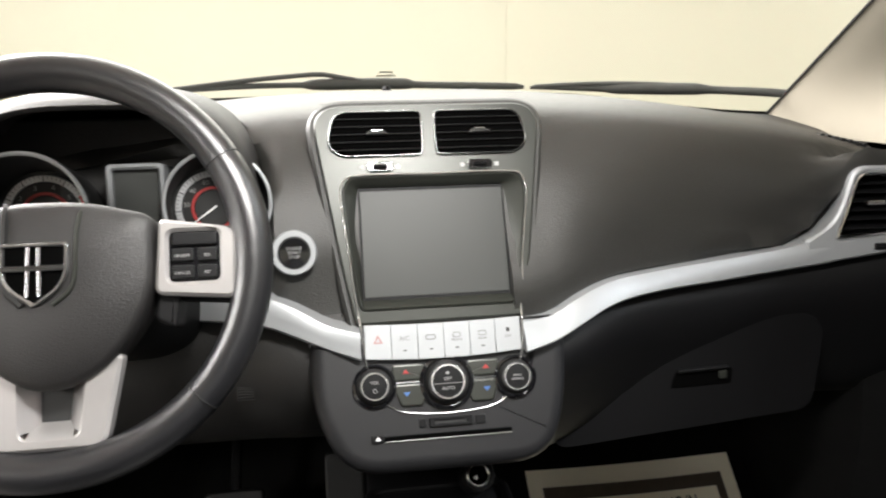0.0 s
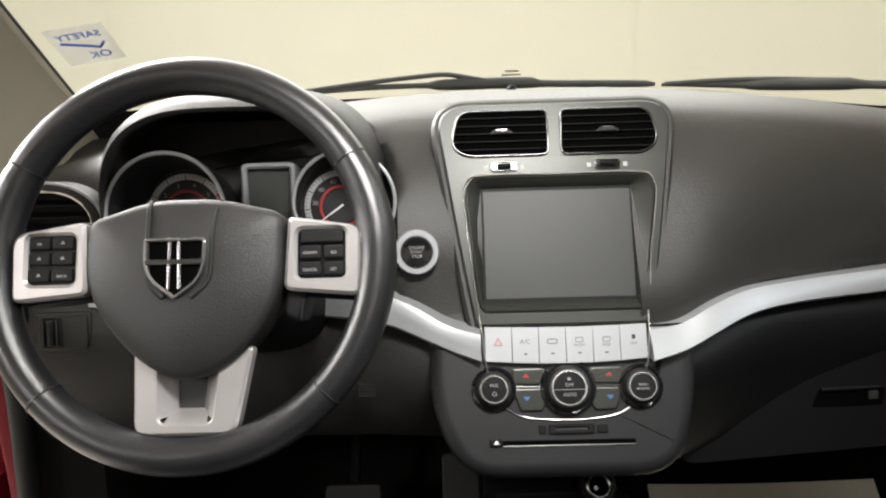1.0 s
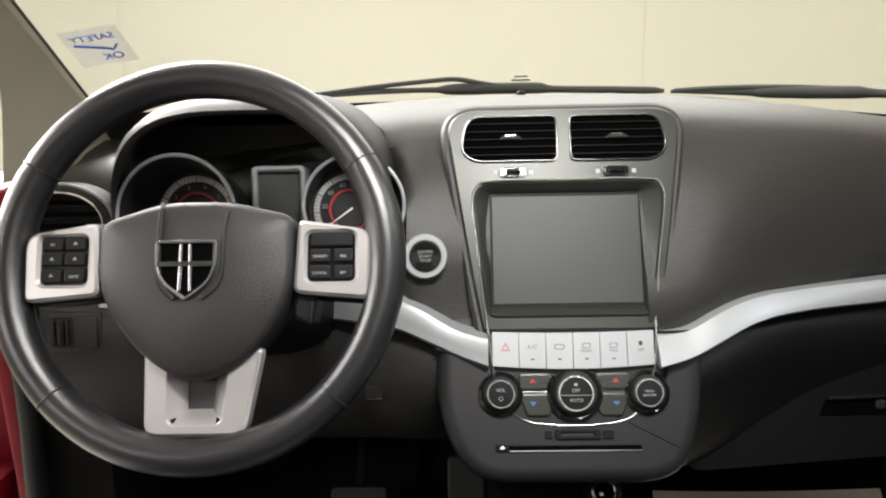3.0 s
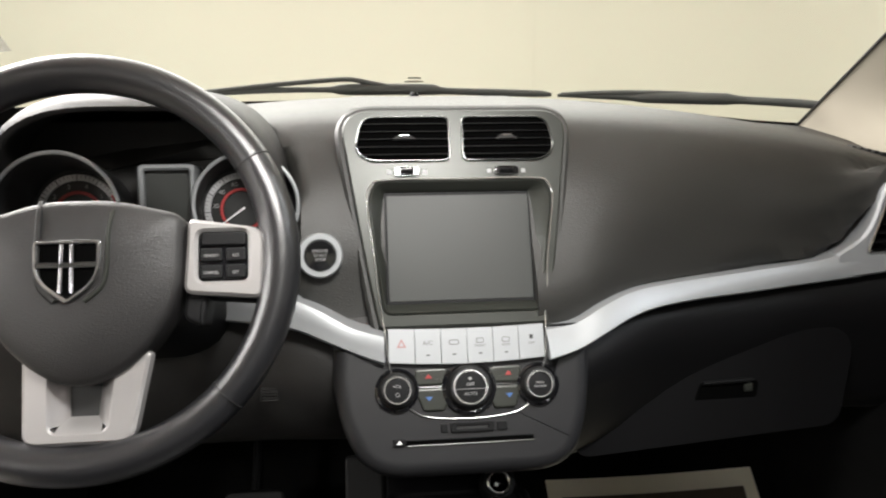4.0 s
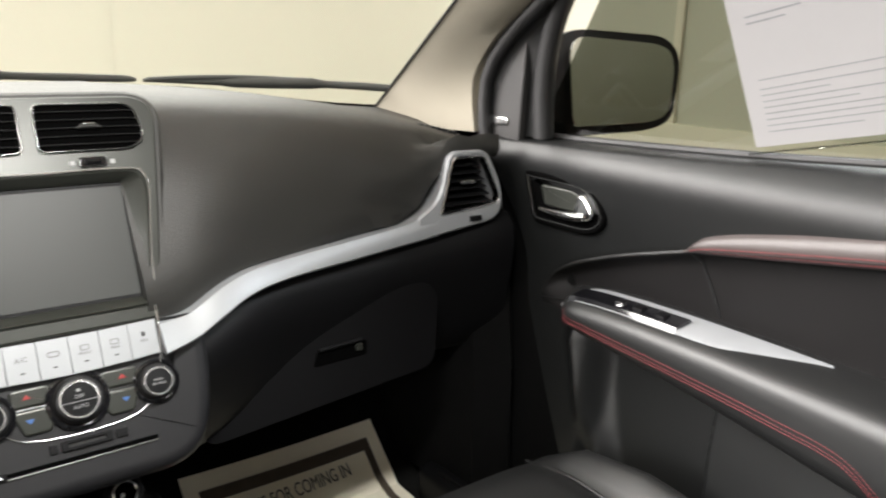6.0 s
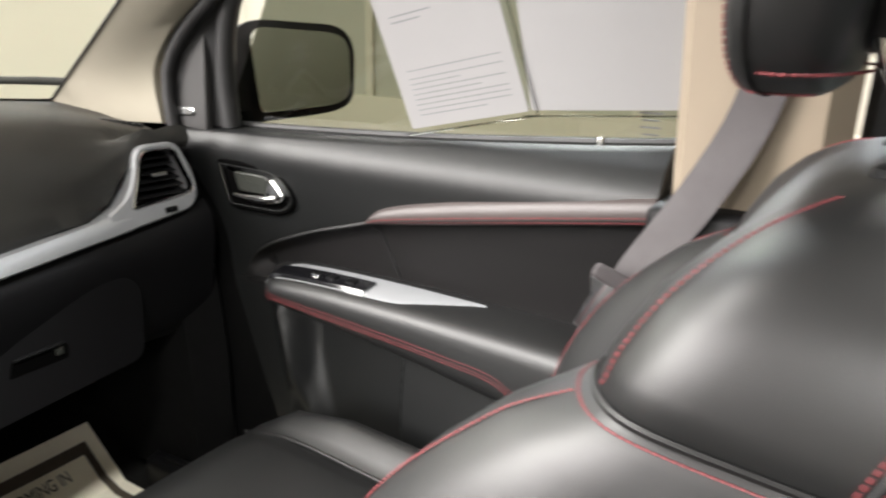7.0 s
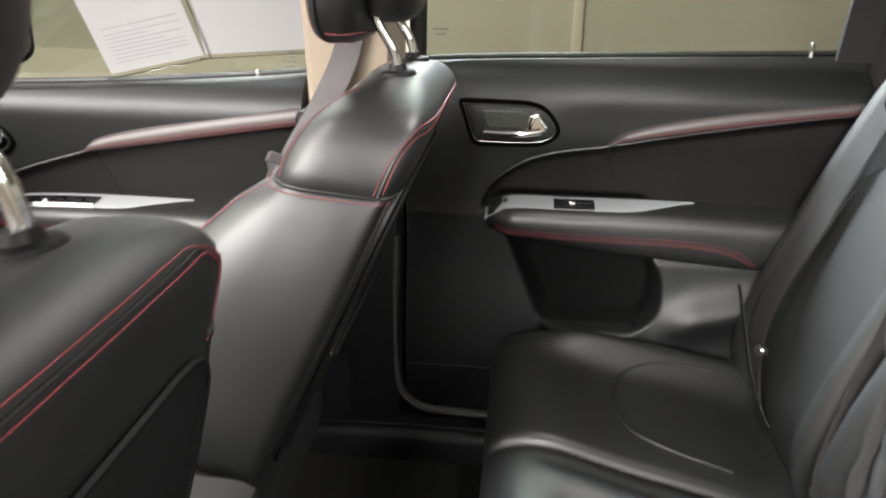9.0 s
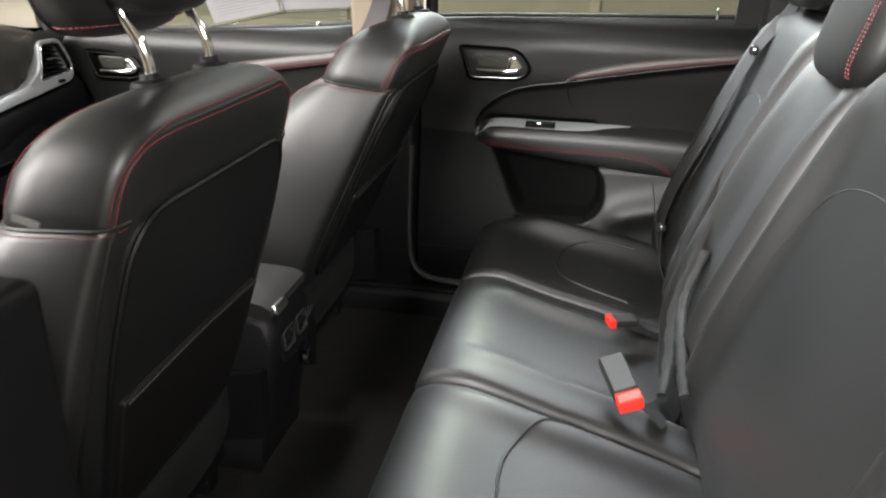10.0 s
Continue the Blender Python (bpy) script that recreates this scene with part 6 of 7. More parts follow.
# papers in clear sleeves stuck inside the passenger's window
def window_sheet(label, corner, width, height, lean, lines, sleeve):
    """A sheet against the glass; corner is its lower front corner (y, z)."""
    t = thing("paper_sheet", label, "paper", "sheets in the window")
    y, z = corner
    x = side_x(z) - 0.012
    M = basis((x, y, z), (-0.26, 0.0, 1), (-1, 0, -0.26)) @ Matrix.Rotation(radians(lean), 4, "Z")
    out = rrect(width / 2, height / 2, width, height, 0.002)
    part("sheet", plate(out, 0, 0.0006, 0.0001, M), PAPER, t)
    bm = bmesh.new()
    for lx, ly, lw, lh in lines:
        plate(rrect(lx + lw / 2, ly, lw, lh, 0.0002), 0.0006, 0.0009, 0.0001, M, bm)
    if lines:
        part("print_line", bm, PRINT_INK, t, "grey printed lines")
    if sleeve:
        sl = bmesh.new()
        for a, b in (((-0.012, -0.008), (width + 0.012, -0.008)), ((width + 0.012, -0.008), (width + 0.012, height))):
            tube([M @ Vector((*a, 0.001)), M @ Vector((*b, 0.001))], 0.0015, 5, sl)
        part("sleeve_edge", sl, FILM, t)
    return t


rows = [(0.022, 0.018 + 0.0075 * i, 0.155 - (0.04 if i in (0, 4) else 0.0) - (0.07 if i == 6 else 0.0), 0.0013) for i in range(8)] + [(0.022, 0.082, 0.155, 0.0013), (0.022, 0.150, 0.05, 0.002), (0.022, 0.158, 0.07, 0.002), (0.022, 0.20, 0.12, 0.0015), (0.022, 0.21, 0.12, 0.0015)]
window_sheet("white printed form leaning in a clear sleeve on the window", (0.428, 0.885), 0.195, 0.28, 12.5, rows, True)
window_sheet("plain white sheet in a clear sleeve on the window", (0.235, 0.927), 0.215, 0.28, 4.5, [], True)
for nm, yy, zz in (("glass_mark", 0.08, 0.905), ("glass_mark", -0.20, 0.952)):
    gm = thing(nm, "small dark etched maker's block on the window glass", "glass mark")
    M = basis((side_x(zz) - 0.004, yy, zz), (-0.2, 0, 1), (-1, 0, -0.2))
    for i, w in enumerate((0.03, 0.022, 0.026, 0.02) if yy > 0 else (0.028, 0.018)):
        part("bar", plate(rrect(0, 0.03 - i * 0.009, w, 0.0022, 0.0004), 0, 0.0006, 0.0001, M), GREY_INK, gm)


# ---- seats ----
O = Vector((0, -0.067, 0.955))
TILT = [25.0]
DN, FW = Vector((0, 0.42, -0.906)), Vector((0, 0.906, 0.42))


def recline(deg):
    """Sets the backrest's lean for the seat that is built next."""
    a = radians(deg)
    DN[:], FW[:], TILT[0] = (0, math.sin(a), -math.cos(a)), (0, math.cos(a), math.sin(a)), deg


W_KEYS = [(-0.006, 0.07), (-0.002, 0.105), (0.004, 0.140), (0.014, 0.170), (0.03, 0.194), (0.055, 0.210), (0.09, 0.217), (0.115, 0.219), (0.13, 0.224), (0.2, 0.240), (0.3, 0.250), (0.42, 0.250), (0.52, 0.236), (0.60, 0.20)]
T_KEYS = [(-0.006, 0.22), (-0.002, 0.46), (0.004, 0.68), (0.014, 0.88), (0.03, 0.97), (0.055, 1.0), (0.6, 1.0)]


def back_at(s, ang):
    """A point of the backrest's cover: s down from the top, ang round it (0 right side, 90 front)."""
    a = radians(ang)
    c, sn = math.cos(a), math.sin(a)
    w, th = spline(W_KEYS, s), spline(T_KEYS, s)
    p = 0.42 if sn > 0 else 0.28
    x = w * math.copysign(abs(c) ** p, c)
    t = abs(x) / w
    cen = spline([(0.0, 0.104), (0.04, 0.124), (0.12, 0.132), (0.3, 0.130), (0.45, 0.13), (0.6, 0.11)], s)
    bol = spline([(0.0, 0.106), (0.03, 0.130), (0.06, 0.143), (0.09, 0.147), (0.115, 0.146), (0.125, 0.154), (0.15, 0.178), (0.22, 0.208), (0.32, 0.225), (0.42, 0.225), (0.5, 0.20), (0.6, 0.13)], s)
    mid = 0.056
    front = mid + (cen + (bol - cen) * smoothstep(0.5, 0.82, t) - mid) * th
    rear = mid - mid * th
    n = mid + (front - mid) * abs(sn) ** 0.42 if sn > 0 else mid - (mid - rear) * abs(sn) ** p
    if s > 0.118:
        n = n + 0.004 * smoothstep(0.118, 0.13, s) * abs(sn)
    dip = 0.36 * n * smoothstep(0.46, 0.12, s) + 0.016 * smoothstep(0.05, -0.01, n) * smoothstep(0.10, 0.0, s)
    return O + Vector((x, 0, 0)) + DN * (s + dip) + FW * n


def off_surface(s, ang, d):
    p = back_at(s, ang)
    c = O + DN * s + FW * 0.056
    q = p - c
    q = q - DN * q.dot(DN)
    return p + q.normalized() * d


def front_seat(label, lean, tag):
    recline(lean)
    cy = 0.55 * (math.tan(radians(lean)) - math.tan(radians(25)))
    t = thing("bucket_seat", label, "seat", "front seats")
    ss = [-0.006, -0.004, -0.001, 0.003, 0.008, 0.014, 0.022, 0.035, 0.060, 0.095, 0.112, 0.1155, 0.119, 0.128, 0.15, 0.19, 0.24, 0.29, 0.34, 0.39, 0.44, 0.49, 0.53, 0.56, 0.585, 0.60]
    rings = []
    for s in ss:
        g = -0.0025 if s == 0.1155 else 0.0
        rings.append([off_surface(s, 360 * i / 72, g) for i in range(72)])
    part("backrest", loft(rings), LEATHER, t, "black leather backrest with bolsters", 70)
    # seams and stitching
    for sd in (0, 1):
        f = (lambda a: a) if sd == 0 else (lambda a: 180 - a)
        cord = [off_surface(0.1155, f(a), 0.0) for a in steps(-55, 88, 40)]
        part("seam_cord", tube(cord, 0.0022, 6), SEAM, t)
        part("stitching", stitches([off_surface(0.1215, f(a), 0.0012) for a in steps(-55, 85, 40)], 0.0034, 0.0008, 0.00075), THREAD, t, "red stitching")
        part("stitching", stitches([off_surface(s, f(spline([(0.0, 56), (0.04, 44), (0.12, 40)], s)), 0.0010) for s in steps(0.006, 0.112, 24)], 0.0034, 0.0008, 0.00075), THREAD, t, "red stitching")
        part("stitching", stitches([off_surface(s, f(spline([(0.12, 46), (0.25, 52), (0.5, 56)], s)), 0.0010) for s in steps(0.123, 0.52, 50)], 0.0034, 0.0008, 0.00075), THREAD, t, "red stitching")
        part("edge_piping", tube([off_surface(s, f(spline([(0.12, -40), (0.3, -52), (0.55, -50)], s)), 0.001) for s in steps(0.12, 0.57, 40)], 0.0028, 6), SEAM, t)
        part("side_tag", plate(rrect(0, 0, 0.030, 0.009, 0.001), 0, 0.0015, 0.0004, basis(off_surface(0.106, f(6), 0.0), -DN, (1 if sd == 0 else -1, 0, 0))), GREY_TAG, t) if sd and tag else None
    # two rows of stitching along the rear edge, with a groove between them
    for da in (-0.5, 0.0, 0.5):
        up = 9 if tag else 0
        keys = [(114, -34 - 9 * da), (80, -36 - 9 * da), (54, -41 - 8 * da), (38 + 9 * da, -50 - 4 * da), (28 - up + 11 * da, -60), (26 - up + 11 * da, -75), (26 - up + 11 * da, -90), (26 - up + 11 * da, -105)]
        if tag:
            keys += [(20 + 11 * da, -119), (30 + 9 * da, -134 + 4 * da), (50, -143 + 8 * da), (80, -147 + 9 * da), (114, -148 + 9 * da)]
        else:
            keys += [(26 + 13 * da, -125), (30 + 10 * da, -150 + 4 * da), (44 + 4 * da, -162 + 6 * da), (62, -168 + 8 * da), (86, -169 + 9 * da), (114, -168 + 10 * da)]
        if da:
            part("stitching", stitches([off_surface(p.x / 1000, p.y, 0.0012) for p in curve(keys, 140)], 0.0034, 0.0008, 0.00075), THREAD, t, "red stitching")
        else:
            part("seam_cord", tube([off_surface(p.x / 1000, p.y, 0.0002) for p in curve(keys, 120)], 0.0016, 6), SEAM, t)
    # rear board, its piping and the map pocket
    RB = basis(O + DN * 0.34, -DN, -FW)
    ob = roundpoly([(-0.165, -0.23), (0.165, -0.23), (0.200, 0.08), (0.184, 0.226), (-0.184, 0.226), (-0.200, 0.08)], [0.05, 0.05, 0.08, 0.06, 0.06, 0.08])
    part("back_board", plate(ob, -0.02, 0.004, 0.004, RB), DOOR, t, "dark grained seat back board")
    part("board_piping", tube([(p.x, p.y, 0.003) for p in ob], 0.0035, 6, closed=True, m=RB), PLASTIC, t)
    pk = roundpoly([(-0.15, -0.21), (0.15, -0.21), (0.174, -0.010), (-0.174, -0.010)], [0.03, 0.03, 0.008, 0.008])
    part("map_pocket", plate(pk, 0.002, 0.012, 0.004, RB), DOOR_CLOTH, t, "black map pocket")
    part("pocket_hem", tube([RB @ Vector((u, -0.012 + 0.004 * math.cos(u * 12), 0.0125)) for u in steps(-0.170, 0.170, 16)], 0.0026, 6), DOOR, t)
    # headrest
    for s in (-1, 1):
        post = part("headrest_post", tube(curve([(s * 0.066, 0.002, 0.91), (s * 0.066, 0.003, 0.950), (s * 0.066, 0.003, 0.972), (s * 0.066, 0.009, 0.994), (s * 0.066, 0.021, 1.014), (s * 0.066, 0.029, 1.030), (s * 0.066, 0.031, 1.06)], 26), 0.0062, 12), CHROME, t, "bent chrome headrest post")
        part("post_collar", lathe([(0.022, -0.012), (0.0225, 0.003), (0.020, 0.007), (0.012, 0.0085), (0.010, 0.015), (0.0065, 0.015)], basis((s * 0.066, 0.003, 0.951 if tag else 0.9615), (0, 1, -0.10), (0, 0.10, 1)), 28), PLASTIC, t, "black post collar")
    def pillow(y0, y1, z0, z1, hw, p, name, lab):
        rr_ = []
        for k in steps(0, 1, 16):
            a = math.pi * k
            f = max(0.04, math.sin(a)) ** 0.42
            z = (z0 + z1) / 2 - (z1 - z0) / 2 * math.copysign(abs(math.cos(a)) ** 0.75, math.cos(a))
            rr_.append([(hw * (0.80 + 0.2 * f) * f * math.copysign(abs(math.cos(b)) ** p, math.cos(b)), (y0 + y1) / 2 + (y1 - y0) / 2 * f * math.copysign(abs(math.sin(b)) ** p, math.sin(b)) - 0.25 * (z - 1.1) * 0.4, z) for b in [2 * math.pi * i / 36 for i in range(36)]])
        return part(name, loft(rr_), LEATHER, t, lab, 70)
    pillow(-0.030, 0.055, 1.022, 1.20, 0.104, 0.80, "headrest_shell", "black leather headrest back")
    pillow(0.026, 0.105, 0.998, 1.225, 0.135, 0.55, "headrest", "black leather headrest cushion")
    ln = [(0.112 * math.sin(a), 0.068 + 0.034 * math.cos(a), 1.014 - 0.0005) for a in steps(-2.9, 2.9, 40)]
    part("stitching", stitches(ln, 0.004, 0.0016, 0.0011), THREAD, t, "red stitching")
    def on_pillow(k, b, s):
        a = math.pi * k
        f = max(0.04, math.sin(a)) ** 0.42
        z = 1.1115 - 0.1135 * math.copysign(abs(math.cos(a)) ** 0.75, math.cos(a))
        return Vector((s * (0.135 * (0.80 + 0.2 * f) * f * math.cos(b) ** 0.55 + 0.0012), 0.0655 + 0.0395 * f * math.copysign(abs(math.sin(b)) ** 0.55, math.sin(b)) - 0.10 * (z - 1.1), z))
    for s in (-1, 1):
        loop = [on_pillow(k, 0.80, s) for k in steps(0.93, 0.12, 26)] + [on_pillow(0.10 - 0.02 * math.cos(b), b, s) for b in steps(0.75, -0.75, 14)]
        part("stitching", stitches(loop, 0.0036, 0.0010, 0.0009), THREAD, t, "red stitching")
        part("seam_cord", tube([on_pillow(k, 0.25, s) for k in steps(0.05, 0.95, 30)], 0.0012, 6), SEAM, t)
    # cushion
    rings = []
    for k, (y, zt, w) in enumerate(((0.19, 0.40, 0.16), (0.20, 0.43, 0.20), (0.24, 0.445, 0.23), (0.34, 0.448, 0.245), (0.48, 0.452, 0.25), (0.62, 0.460, 0.252), (0.72, 0.461, 0.25), (0.775, 0.448, 0.24), (0.80, 0.425, 0.225), (0.805, 0.39, 0.215), (0.79, 0.35, 0.20))):
        ring = []
        zb = 0.30
        for i in range(88):
            a = 2 * math.pi * i / 88
            c, s = math.cos(a), math.sin(a)
            x = w * math.copysign(abs(c) ** 0.5, c)
            tt = abs(x) / w
            up = zt + (0.052 * smoothstep(0.66, 0.88, tt) - 0.010 * math.exp(-((tt - 0.67) / 0.04) ** 2)) * smoothstep(0.81, 0.66, y)
            mid_ = 0.36
            ring.append((x, y + cy, mid_ + (up - mid_) * abs(s) ** 0.42 if s > 0 else mid_ - (mid_ - zb) * abs(s) ** 0.42))
        rings.append(ring)
    part("cushion", loft(rings), LEATHER, t, "black leather seat cushion with side bolsters", 70)
    for s in (-1, 1):
        part("cushion_seam", tube(curve([(s * 0.172, 0.79 + cy, 0.436), (s * 0.169, 0.70 + cy, 0.456), (s * 0.168, 0.55 + cy, 0.449), (s * 0.166, 0.35 + cy, 0.440)], 20), 0.0026, 6), SEAM, t)
        part("seat_rail", box(min(s * 0.17, s * 0.21), max(s * 0.17, s * 0.21), 0.24 + cy, 0.72 + cy, FLOOR, 0.235, 0.006), PLASTIC, t)
        part("side_shield", loft([[(s * 0.225, y + cy, z0), (s * 0.258, y + cy, z0 + 0.02), (s * 0.262, y + cy, z1), (s * 0.22, y + cy, z1 + 0.01)] for y, z0, z1 in ((0.15, 0.27, 0.40), (0.3, 0.24, 0.37), (0.55, 0.24, 0.345), (0.72, 0.26, 0.34))]), PLASTIC, t)
    part("seat_pan", box(-0.21, 0.21, 0.22 + cy, 0.74 + cy, 0.23, 0.32, 0.01), PLASTIC, t)
    return t


drv = front_seat("black leather driver's seat with red stitching and chrome headrest posts", 16, True)
drv.matrix_world = pose(-0.340, -0.100, 0)
pas = front_seat("black leather front passenger seat with red stitching and side bolsters", 25, False)
pas.matrix_world = pose(0.369, -0.200, 0)

# rear bench
bench = thing("rear_bench", "black leather three-place rear bench with split backrest", "seat")


def bench_z(y):
    return spline([(-0.80, 0.375), (-0.72, 0.388), (-0.60, 0.412), (-0.48, 0.440), (-0.40, 0.455), (-0.365, 0.452)], y)


def slant(x, y):
    """The joints between the cushions run a little inwards to the rear."""
    return x + spline([(-0.66, 0.0), (-0.12, 0.17), (0.2, 0.20), (0.3, 0.12), (0.65, 0.0)], x) * max(-0.42, y + 0.36)


def cushion(name, x0, x1, left_rise, right_rise, lab, folds=()):
    rings = []
    for k in steps(0, 1, 60):
        x = x0 + (x1 - x0) * k
        edge = min(k, 1 - k)
        e = (1 - (1 - min(1, edge / 0.06)) ** 2) ** 0.5
        rise = left_rise * math.exp(-((x - x0 - 0.045) / 0.040) ** 2) + right_rise * math.exp(-((x - x1 + 0.042) / 0.036) ** 2) + sum(h * math.exp(-((x - fx) / 0.022) ** 2) - 0.5 * h * math.exp(-((x - fx - 0.035) / 0.012) ** 2) for fx, h in folds)
        f = 0.018 * (1 - e)
        prof = [(-0.83, 0.30), (-0.82, bench_z(-0.8))] + [(y, bench_z(y) + (rise + 0.004 * math.sin((y + 0.4) * 18)) * smoothstep(-0.36, -0.50, y) - f * 1.6) for y in (-0.76, -0.68, -0.60, -0.52, -0.46, -0.41)] + \
               [(-0.362, 0.450 - 1.6 * f), (-0.325 - f, 0.425), (-0.316 - f, 0.38), (-0.345, 0.31), (-0.42, 0.27)]
        rings.append([(slant(x, p.x), p.x, p.y) for p in curve(prof, 34)])
    return part(name, loft(rings), LEATHER, bench, lab, 70)


def drape(ob, pts, lift):
    """Lays a plan line (x, y) on the top of a cushion."""
    line = []
    for p in curve(pts, 40):
        hit, at, normal, _ = ob.ray_cast((p.x, p.y, 1.0), (0, 0, -1))
        if hit:
            line.append(at + normal * lift)
    return line


right = cushion("cushion", 0.305, 0.645, 0.004, 0.045, "black leather outboard cushion")
cushion("cushion", -0.115, 0.300, 0.012, 0.006, "black leather centre cushion", ((0.225, 0.016), (-0.030, 0.016)))
left = cushion("cushion", -0.655, -0.120, 0.040, 0.020, "black leather outboard cushion")
for ob, pts in ((right, [(0.575, -0.70), (0.57, -0.60), (0.545, -0.545), (0.48, -0.525), (0.42, -0.525), (0.375, -0.545), (0.345, -0.60), (0.325, -0.68)]), (left, [(-0.17, -0.64), (-0.19, -0.54), (-0.26, -0.495), (-0.36, -0.49), (-0.46, -0.52), (-0.5, -0.62)])):
    part("cushion_seam", tube(drape(ob, pts, 0.0004), 0.0024, 8), LEATHER, bench, "raised leather seam")
    part("seam_groove", tube([p + Vector((0, 0.0035, 0)) for p in drape(ob, pts, 0.0)], 0.0012, 6), SEAM, bench)
part("bench_base", box(-0.64, 0.64, -0.80, -0.40, FLOOR, 0.31, 0.01), CARPET, bench, "carpeted bench base")


def bench_back(x0, x1, lr, rr_, top, lab):
    rings = []
    for k in steps(0, 1, 54):
        x = x0 + (x1 - x0) * k
        edge = min(k, 1 - k)
        e = (1 - (1 - min(1, edge / 0.08)) ** 2) ** 0.5
        rise = lr * math.exp(-((x - x0 - 0.035) / 0.032) ** 2) + rr_ * math.exp(-((x - x1 + 0.038) / 0.036) ** 2)
        f = 0.022 * (1 - e)
        tz = top - 0.05 * (1 - e)
        prof = [(-0.90, 0.33), (-0.80, 0.34), (-0.762 + rise * 0.6 - f, 0.44), (-0.786 + rise - f, 0.55), (-0.829 + rise - f, 0.68), (-0.880 + rise * 0.9 - f, 0.82), (-0.925 + rise * 0.5 - f, tz - 0.05), (-0.950 - f, tz - 0.012), (-0.980, tz), (-1.010, tz - 0.015), (-1.030, tz - 0.06), (-0.95, 0.5)]
        rings.append([(x, p.x, p.y) for p in curve(prof, 40)])
    return part("backrest", loft(rings), LEATHER, bench, lab, 70)


bench_back(0.255, 0.645, 0.030, 0.035, 0.995, "black leather outboard backrest")
bench_back(-0.035, 0.250, 0.030, 0.030, 0.975, "black leather centre backrest")
bench_back(-0.655, -0.040, 0.035, 0.028, 0.995, "black leather outboard backrest")


def back_y(x, z, x0, x1, lr, rr_):
    """Front face of a backrest at (x, z)."""
    rise = lr * math.exp(-((x - x0 - 0.035) / 0.032) ** 2) + rr_ * math.exp(-((x - x1 + 0.038) / 0.036) ** 2)
    return spline([(0.44, -0.762), (0.55, -0.786), (0.68, -0.829), (0.82, -0.880), (0.94, -0.925)], z) + rise * spline([(0.44, 0.6), (0.55, 1.0), (0.68, 1.0), (0.82, 0.9), (0.94, 0.5)], z)


for pts, edge in (([(0.32, 0.62), (0.325, 0.74), (0.345, 0.80), (0.40, 0.83), (0.48, 0.83), (0.54, 0.79), (0.56, 0.62)], (0.255, 0.645, 0.030, 0.035)), ([(-0.11, 0.62), (-0.12, 0.74), (-0.15, 0.815), (-0.24, 0.845), (-0.42, 0.845), (-0.52, 0.79), (-0.55, 0.62)], (-0.655, -0.040, 0.035, 0.028))):
    part("backrest_seam", tube([(p.x, back_y(p.x, p.y, *edge) - 0.0004, p.y) for p in curve(pts, 60)], 0.0015, 6), SEAM, bench)


def bench_headrest(cx, hw, dz=0.0):
    rr_ = []
    for k in steps(0, 1, 16):
        a = math.pi * k
        f = max(0.05, math.sin(a)) ** 0.40
        z = 1.045 + dz - 0.095 * math.copysign(abs(math.cos(a)) ** 0.8, math.cos(a))
        rr_.append([(cx + hw * f * math.copysign(abs(math.cos(b)) ** 0.5, math.cos(b)), -0.960 - 0.25 * (z - 1.0) + 0.055 * f * math.copysign(abs(math.sin(b)) ** 0.6, math.sin(b)), z) for b in [2 * math.pi * i / 36 for i in range(36)]])
    h = part("headrest", loft(rr_), LEATHER, bench, "black leather headrest", 70)
    for o in (-0.006, 0.006):
        part("stitching", stitches([(cx - hw * 0.80 + o, -0.960 - 0.25 * (z - 1.0) + 0.0545 - 0.10 * abs((z - 1.045 - dz) / 0.095) ** 6 * 0.4, z) for z in steps(0.972 + dz, 1.12 + dz, 30)], 0.004, 0.0016, 0.0011), THREAD, h, "red stitching")


bench_headrest(0.08, 0.135, -0.03)
bench_headrest(0.45, 0.13, 0.05)
bench_headrest(-0.36, 0.135)


# ---- belts and buckles ----
def strap(pts, width, normal_side, name="webbing"):
    """Flat webbing along pts; its width lies along normal_side."""
    ln = curve(pts, 40)
    nrm = Vector(normal_side).normalized()
    rings = []
    for i, p in enumerate(ln):
        tdir = (ln[min(i + 1, 40)] - ln[max(i - 1, 0)]).normalized()
        sd = (nrm - tdir * nrm.dot(tdir)).normalized()
        th = tdir.cross(sd) * 0.0009
        rings.append([p - sd * width / 2 - th, p + sd * width / 2 - th, p + sd * width / 2 + th, p - sd * width / 2 + th])
    return loft(rings)


fb = thing("front_seat_belt", "grey-black seat belt hanging from the centre pillar", "seat belt")
part("webbing", strap([(0.585, -0.105, 1.28), (0.640, -0.072, 1.05), (0.660, -0.050, 0.95), (0.652, -0.008, 0.86), (0.632, 0.050, 0.76), (0.622, 0.10, 0.64), (0.618, 0.15, 0.50), (0.625, 0.16, 0.30)], 0.047, (0.15, 1, 0.3)), BELT, fb)
tg = basis((0.598, 0.070, 0.748), (0.02, -0.45, 0.9), (-0.85, -0.40, 0.25))
part("tongue_grip", plate(rrect(0, 0.026, 0.052, 0.020, 0.008), -0.006, 0.010, 0.004, tg), BELT, fb, "grey plastic tongue grip")
part("tongue", plate(roundpoly([(-0.026, 0.017), (0.024, 0.017), (0.012, -0.002), (0.010, -0.046), (-0.012, -0.046), (-0.013, -0.002)], 0.004), 0.002, 0.0055, 0.001, tg), CHROME, fb, "metal belt tongue")
rb = thing("rear_seat_belt", "grey-black seat belt lying along the rear backrest", "seat belt")
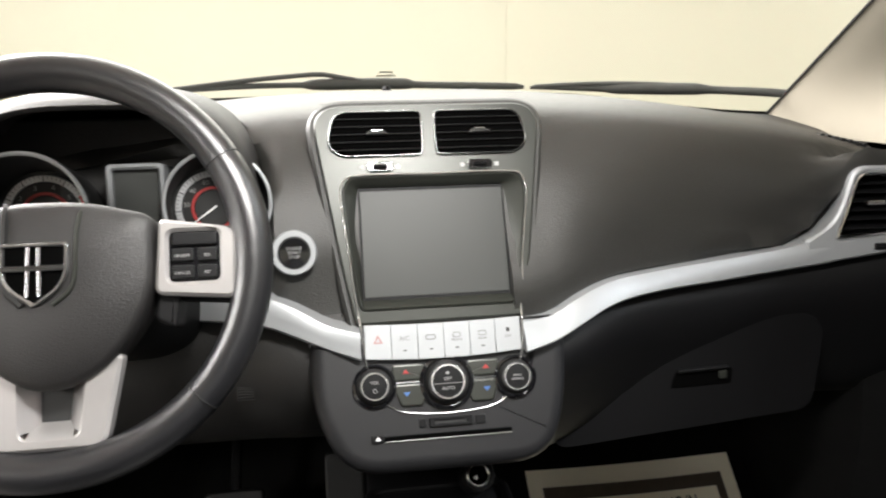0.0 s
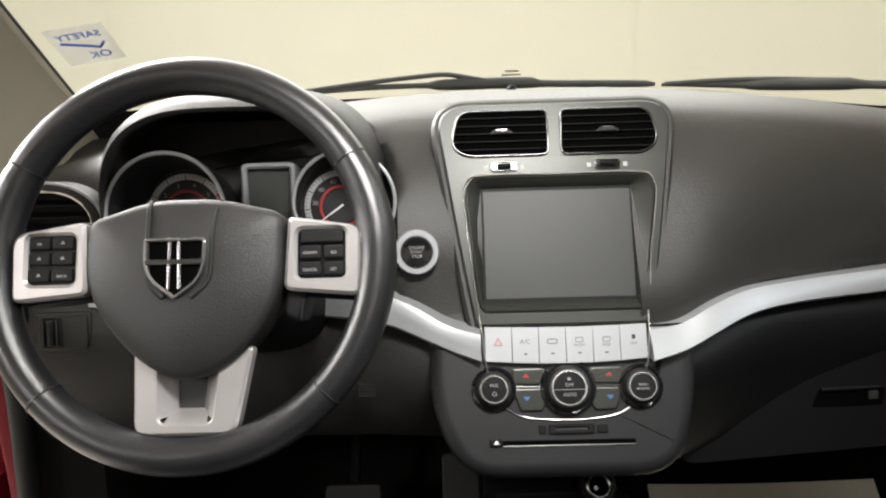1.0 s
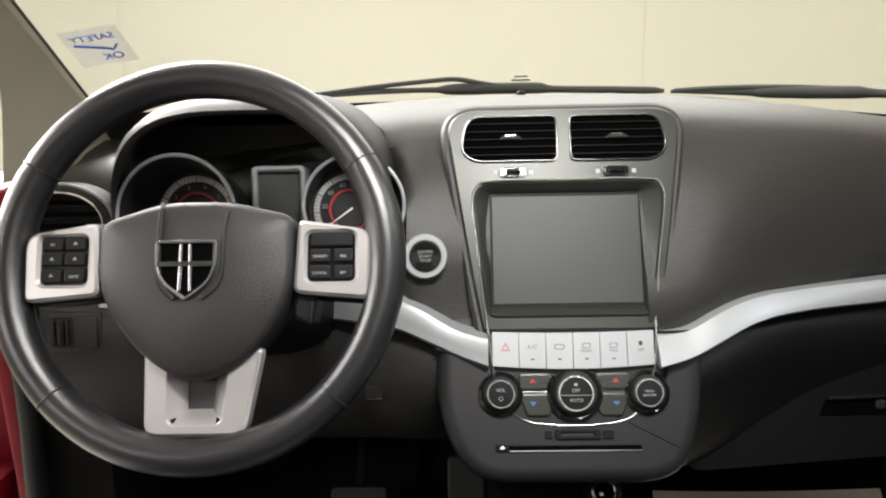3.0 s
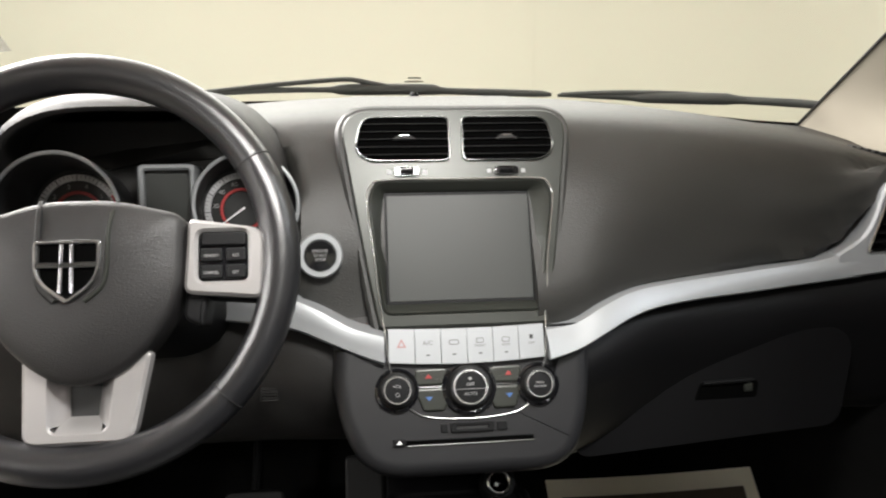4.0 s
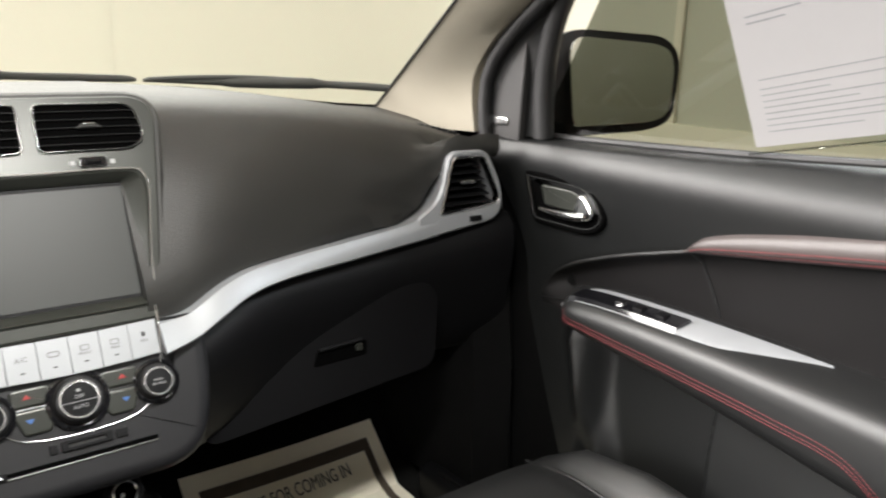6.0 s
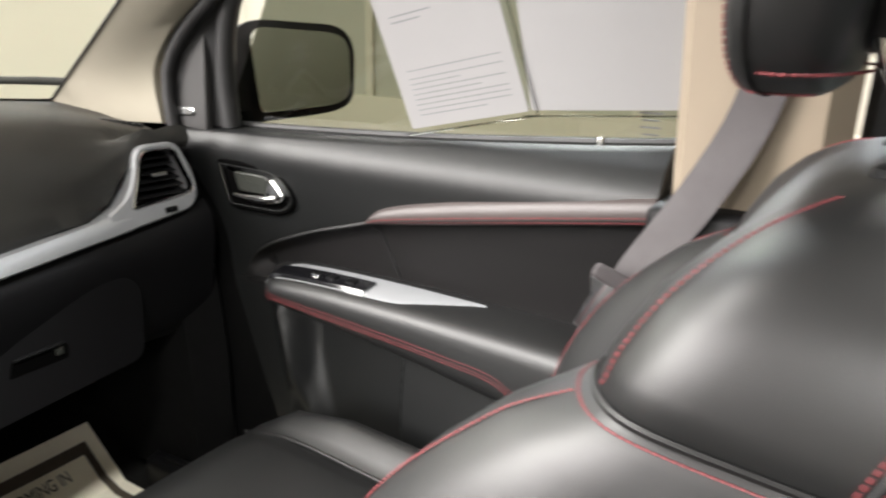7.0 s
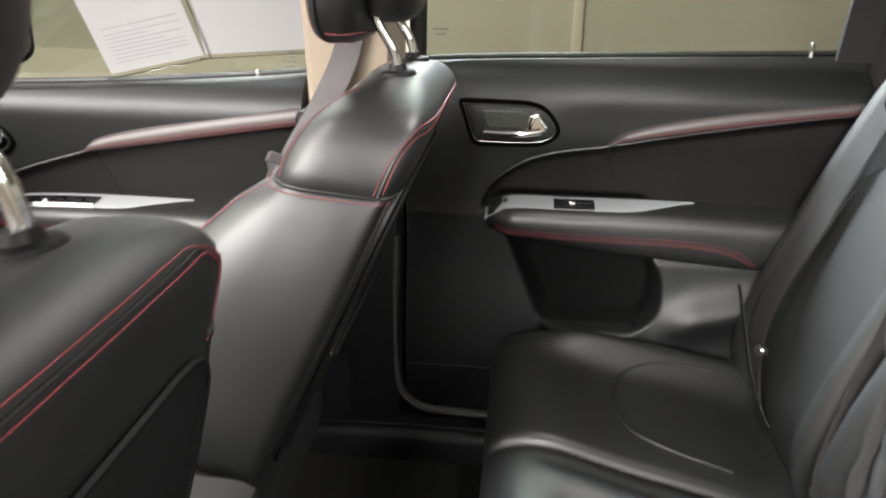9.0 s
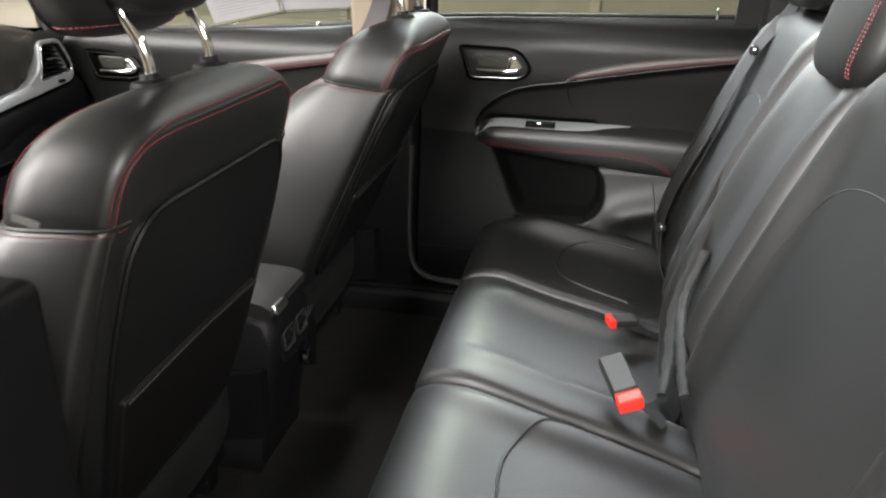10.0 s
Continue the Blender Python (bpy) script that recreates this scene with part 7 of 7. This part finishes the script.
part("webbing", strap([(0.60, -1.00, 1.10), (0.580, -0.952, 0.99), (0.560, -0.892, 0.905), (0.545, -0.815, 0.72), (0.525, -0.752, 0.56), (0.49, -0.752, 0.44), (0.46, -0.80, 0.36)], 0.047, (1, 0.1, 0.3)), BELT_BLACK, rb)
part("belt_guide", lathe([(0.010, 0), (0.010, 0.010), (0.007, 0.013), (0.001, 0.013)], basis((0.548, -0.890, 0.905), (0, 0, 1), (-0.6, 1, 0.2)), 16), SOFT_CHROME, rb)
part("anchor_bolt", lathe([(0.010, 0), (0.010, 0.010), (0.007, 0.013), (0.001, 0.013)], basis((0.488, -0.750, 0.52), (0, 0, 1), (-0.6, 1, 0.2)), 16), SOFT_CHROME, rb)
part("webbing", strap([(0.56, -0.72, 0.60), (0.53, -0.745, 0.48), (0.48, -0.76, 0.415)], 0.030, (1, 0, 0.3)), BELT_BLACK, rb)


def buckle(m, label, size=1.0, webbing=()):
    t = thing("belt_buckle", label, "buckle", "rear belt buckles")
    part("body", loft([[(p.x * size, p.y * size, z * size) for p in inset(rrect(0, 0, 0.042, 0.078, 0.006), d)] for z, d in ((-0.012, 0.003), (-0.008, 0.0), (0.010, 0.0), (0.014, 0.003))], m=m), GRAIN, t, "grey-black buckle body")
    part("release_button", plate([Vector((p.x * size, p.y * size)) for p in rrect(0, -0.049, 0.040, 0.022, 0.003)], -0.009, 0.011, 0.003, m), RED_PLASTIC, t, "red release button")
    if webbing:
        part("webbing", strap(list(webbing), 0.045, (0, 1, 0.2)), BELT_BLACK, t)
    return t


buckle(basis((-0.085, -0.648, 0.468), (0.75, 0.28, 0.20), (-0.15, 0.25, 1)), "open belt buckle with red button lying on the rear bench", 1.0)
buckle(basis((0.150, -0.665, 0.450), (0.45, -0.75, -0.1), (-0.3, 0.1, 1)), "belt buckle with red button half sunk between cushions", 0.62, ((0.17, -0.68, 0.44), (0.21, -0.72, 0.42), (0.26, -0.765, 0.40)))
loose = thing("centre_seat_belt", "black belt webbing bunched at the rear seat joint", "seat belt")
part("webbing", strap([(0.28, -0.84, 0.72), (0.24, -0.785, 0.56), (0.20, -0.755, 0.47), (0.08, -0.745, 0.415), (-0.05, -0.735, 0.405), (-0.12, -0.70, 0.425)], 0.045, (0.2, 1, 0.6)), BELT_BLACK, loose)
for k, pts in enumerate(([(0.20, -0.80, 0.66), (0.17, -0.775, 0.58), (0.12, -0.745, 0.50), (0.02, -0.735, 0.455), (-0.06, -0.72, 0.43)], [(0.16, -0.79, 0.60), (0.09, -0.755, 0.53), (-0.02, -0.745, 0.50), (-0.12, -0.745, 0.47)])):
    part("strap_end", tube(curve(pts, 24), [0.007 + 0.004 * abs(math.sin(0.9 * i + k)) for i in range(25)], 9, flat=0.55), BELT_BLACK, loose, "folded black strap")
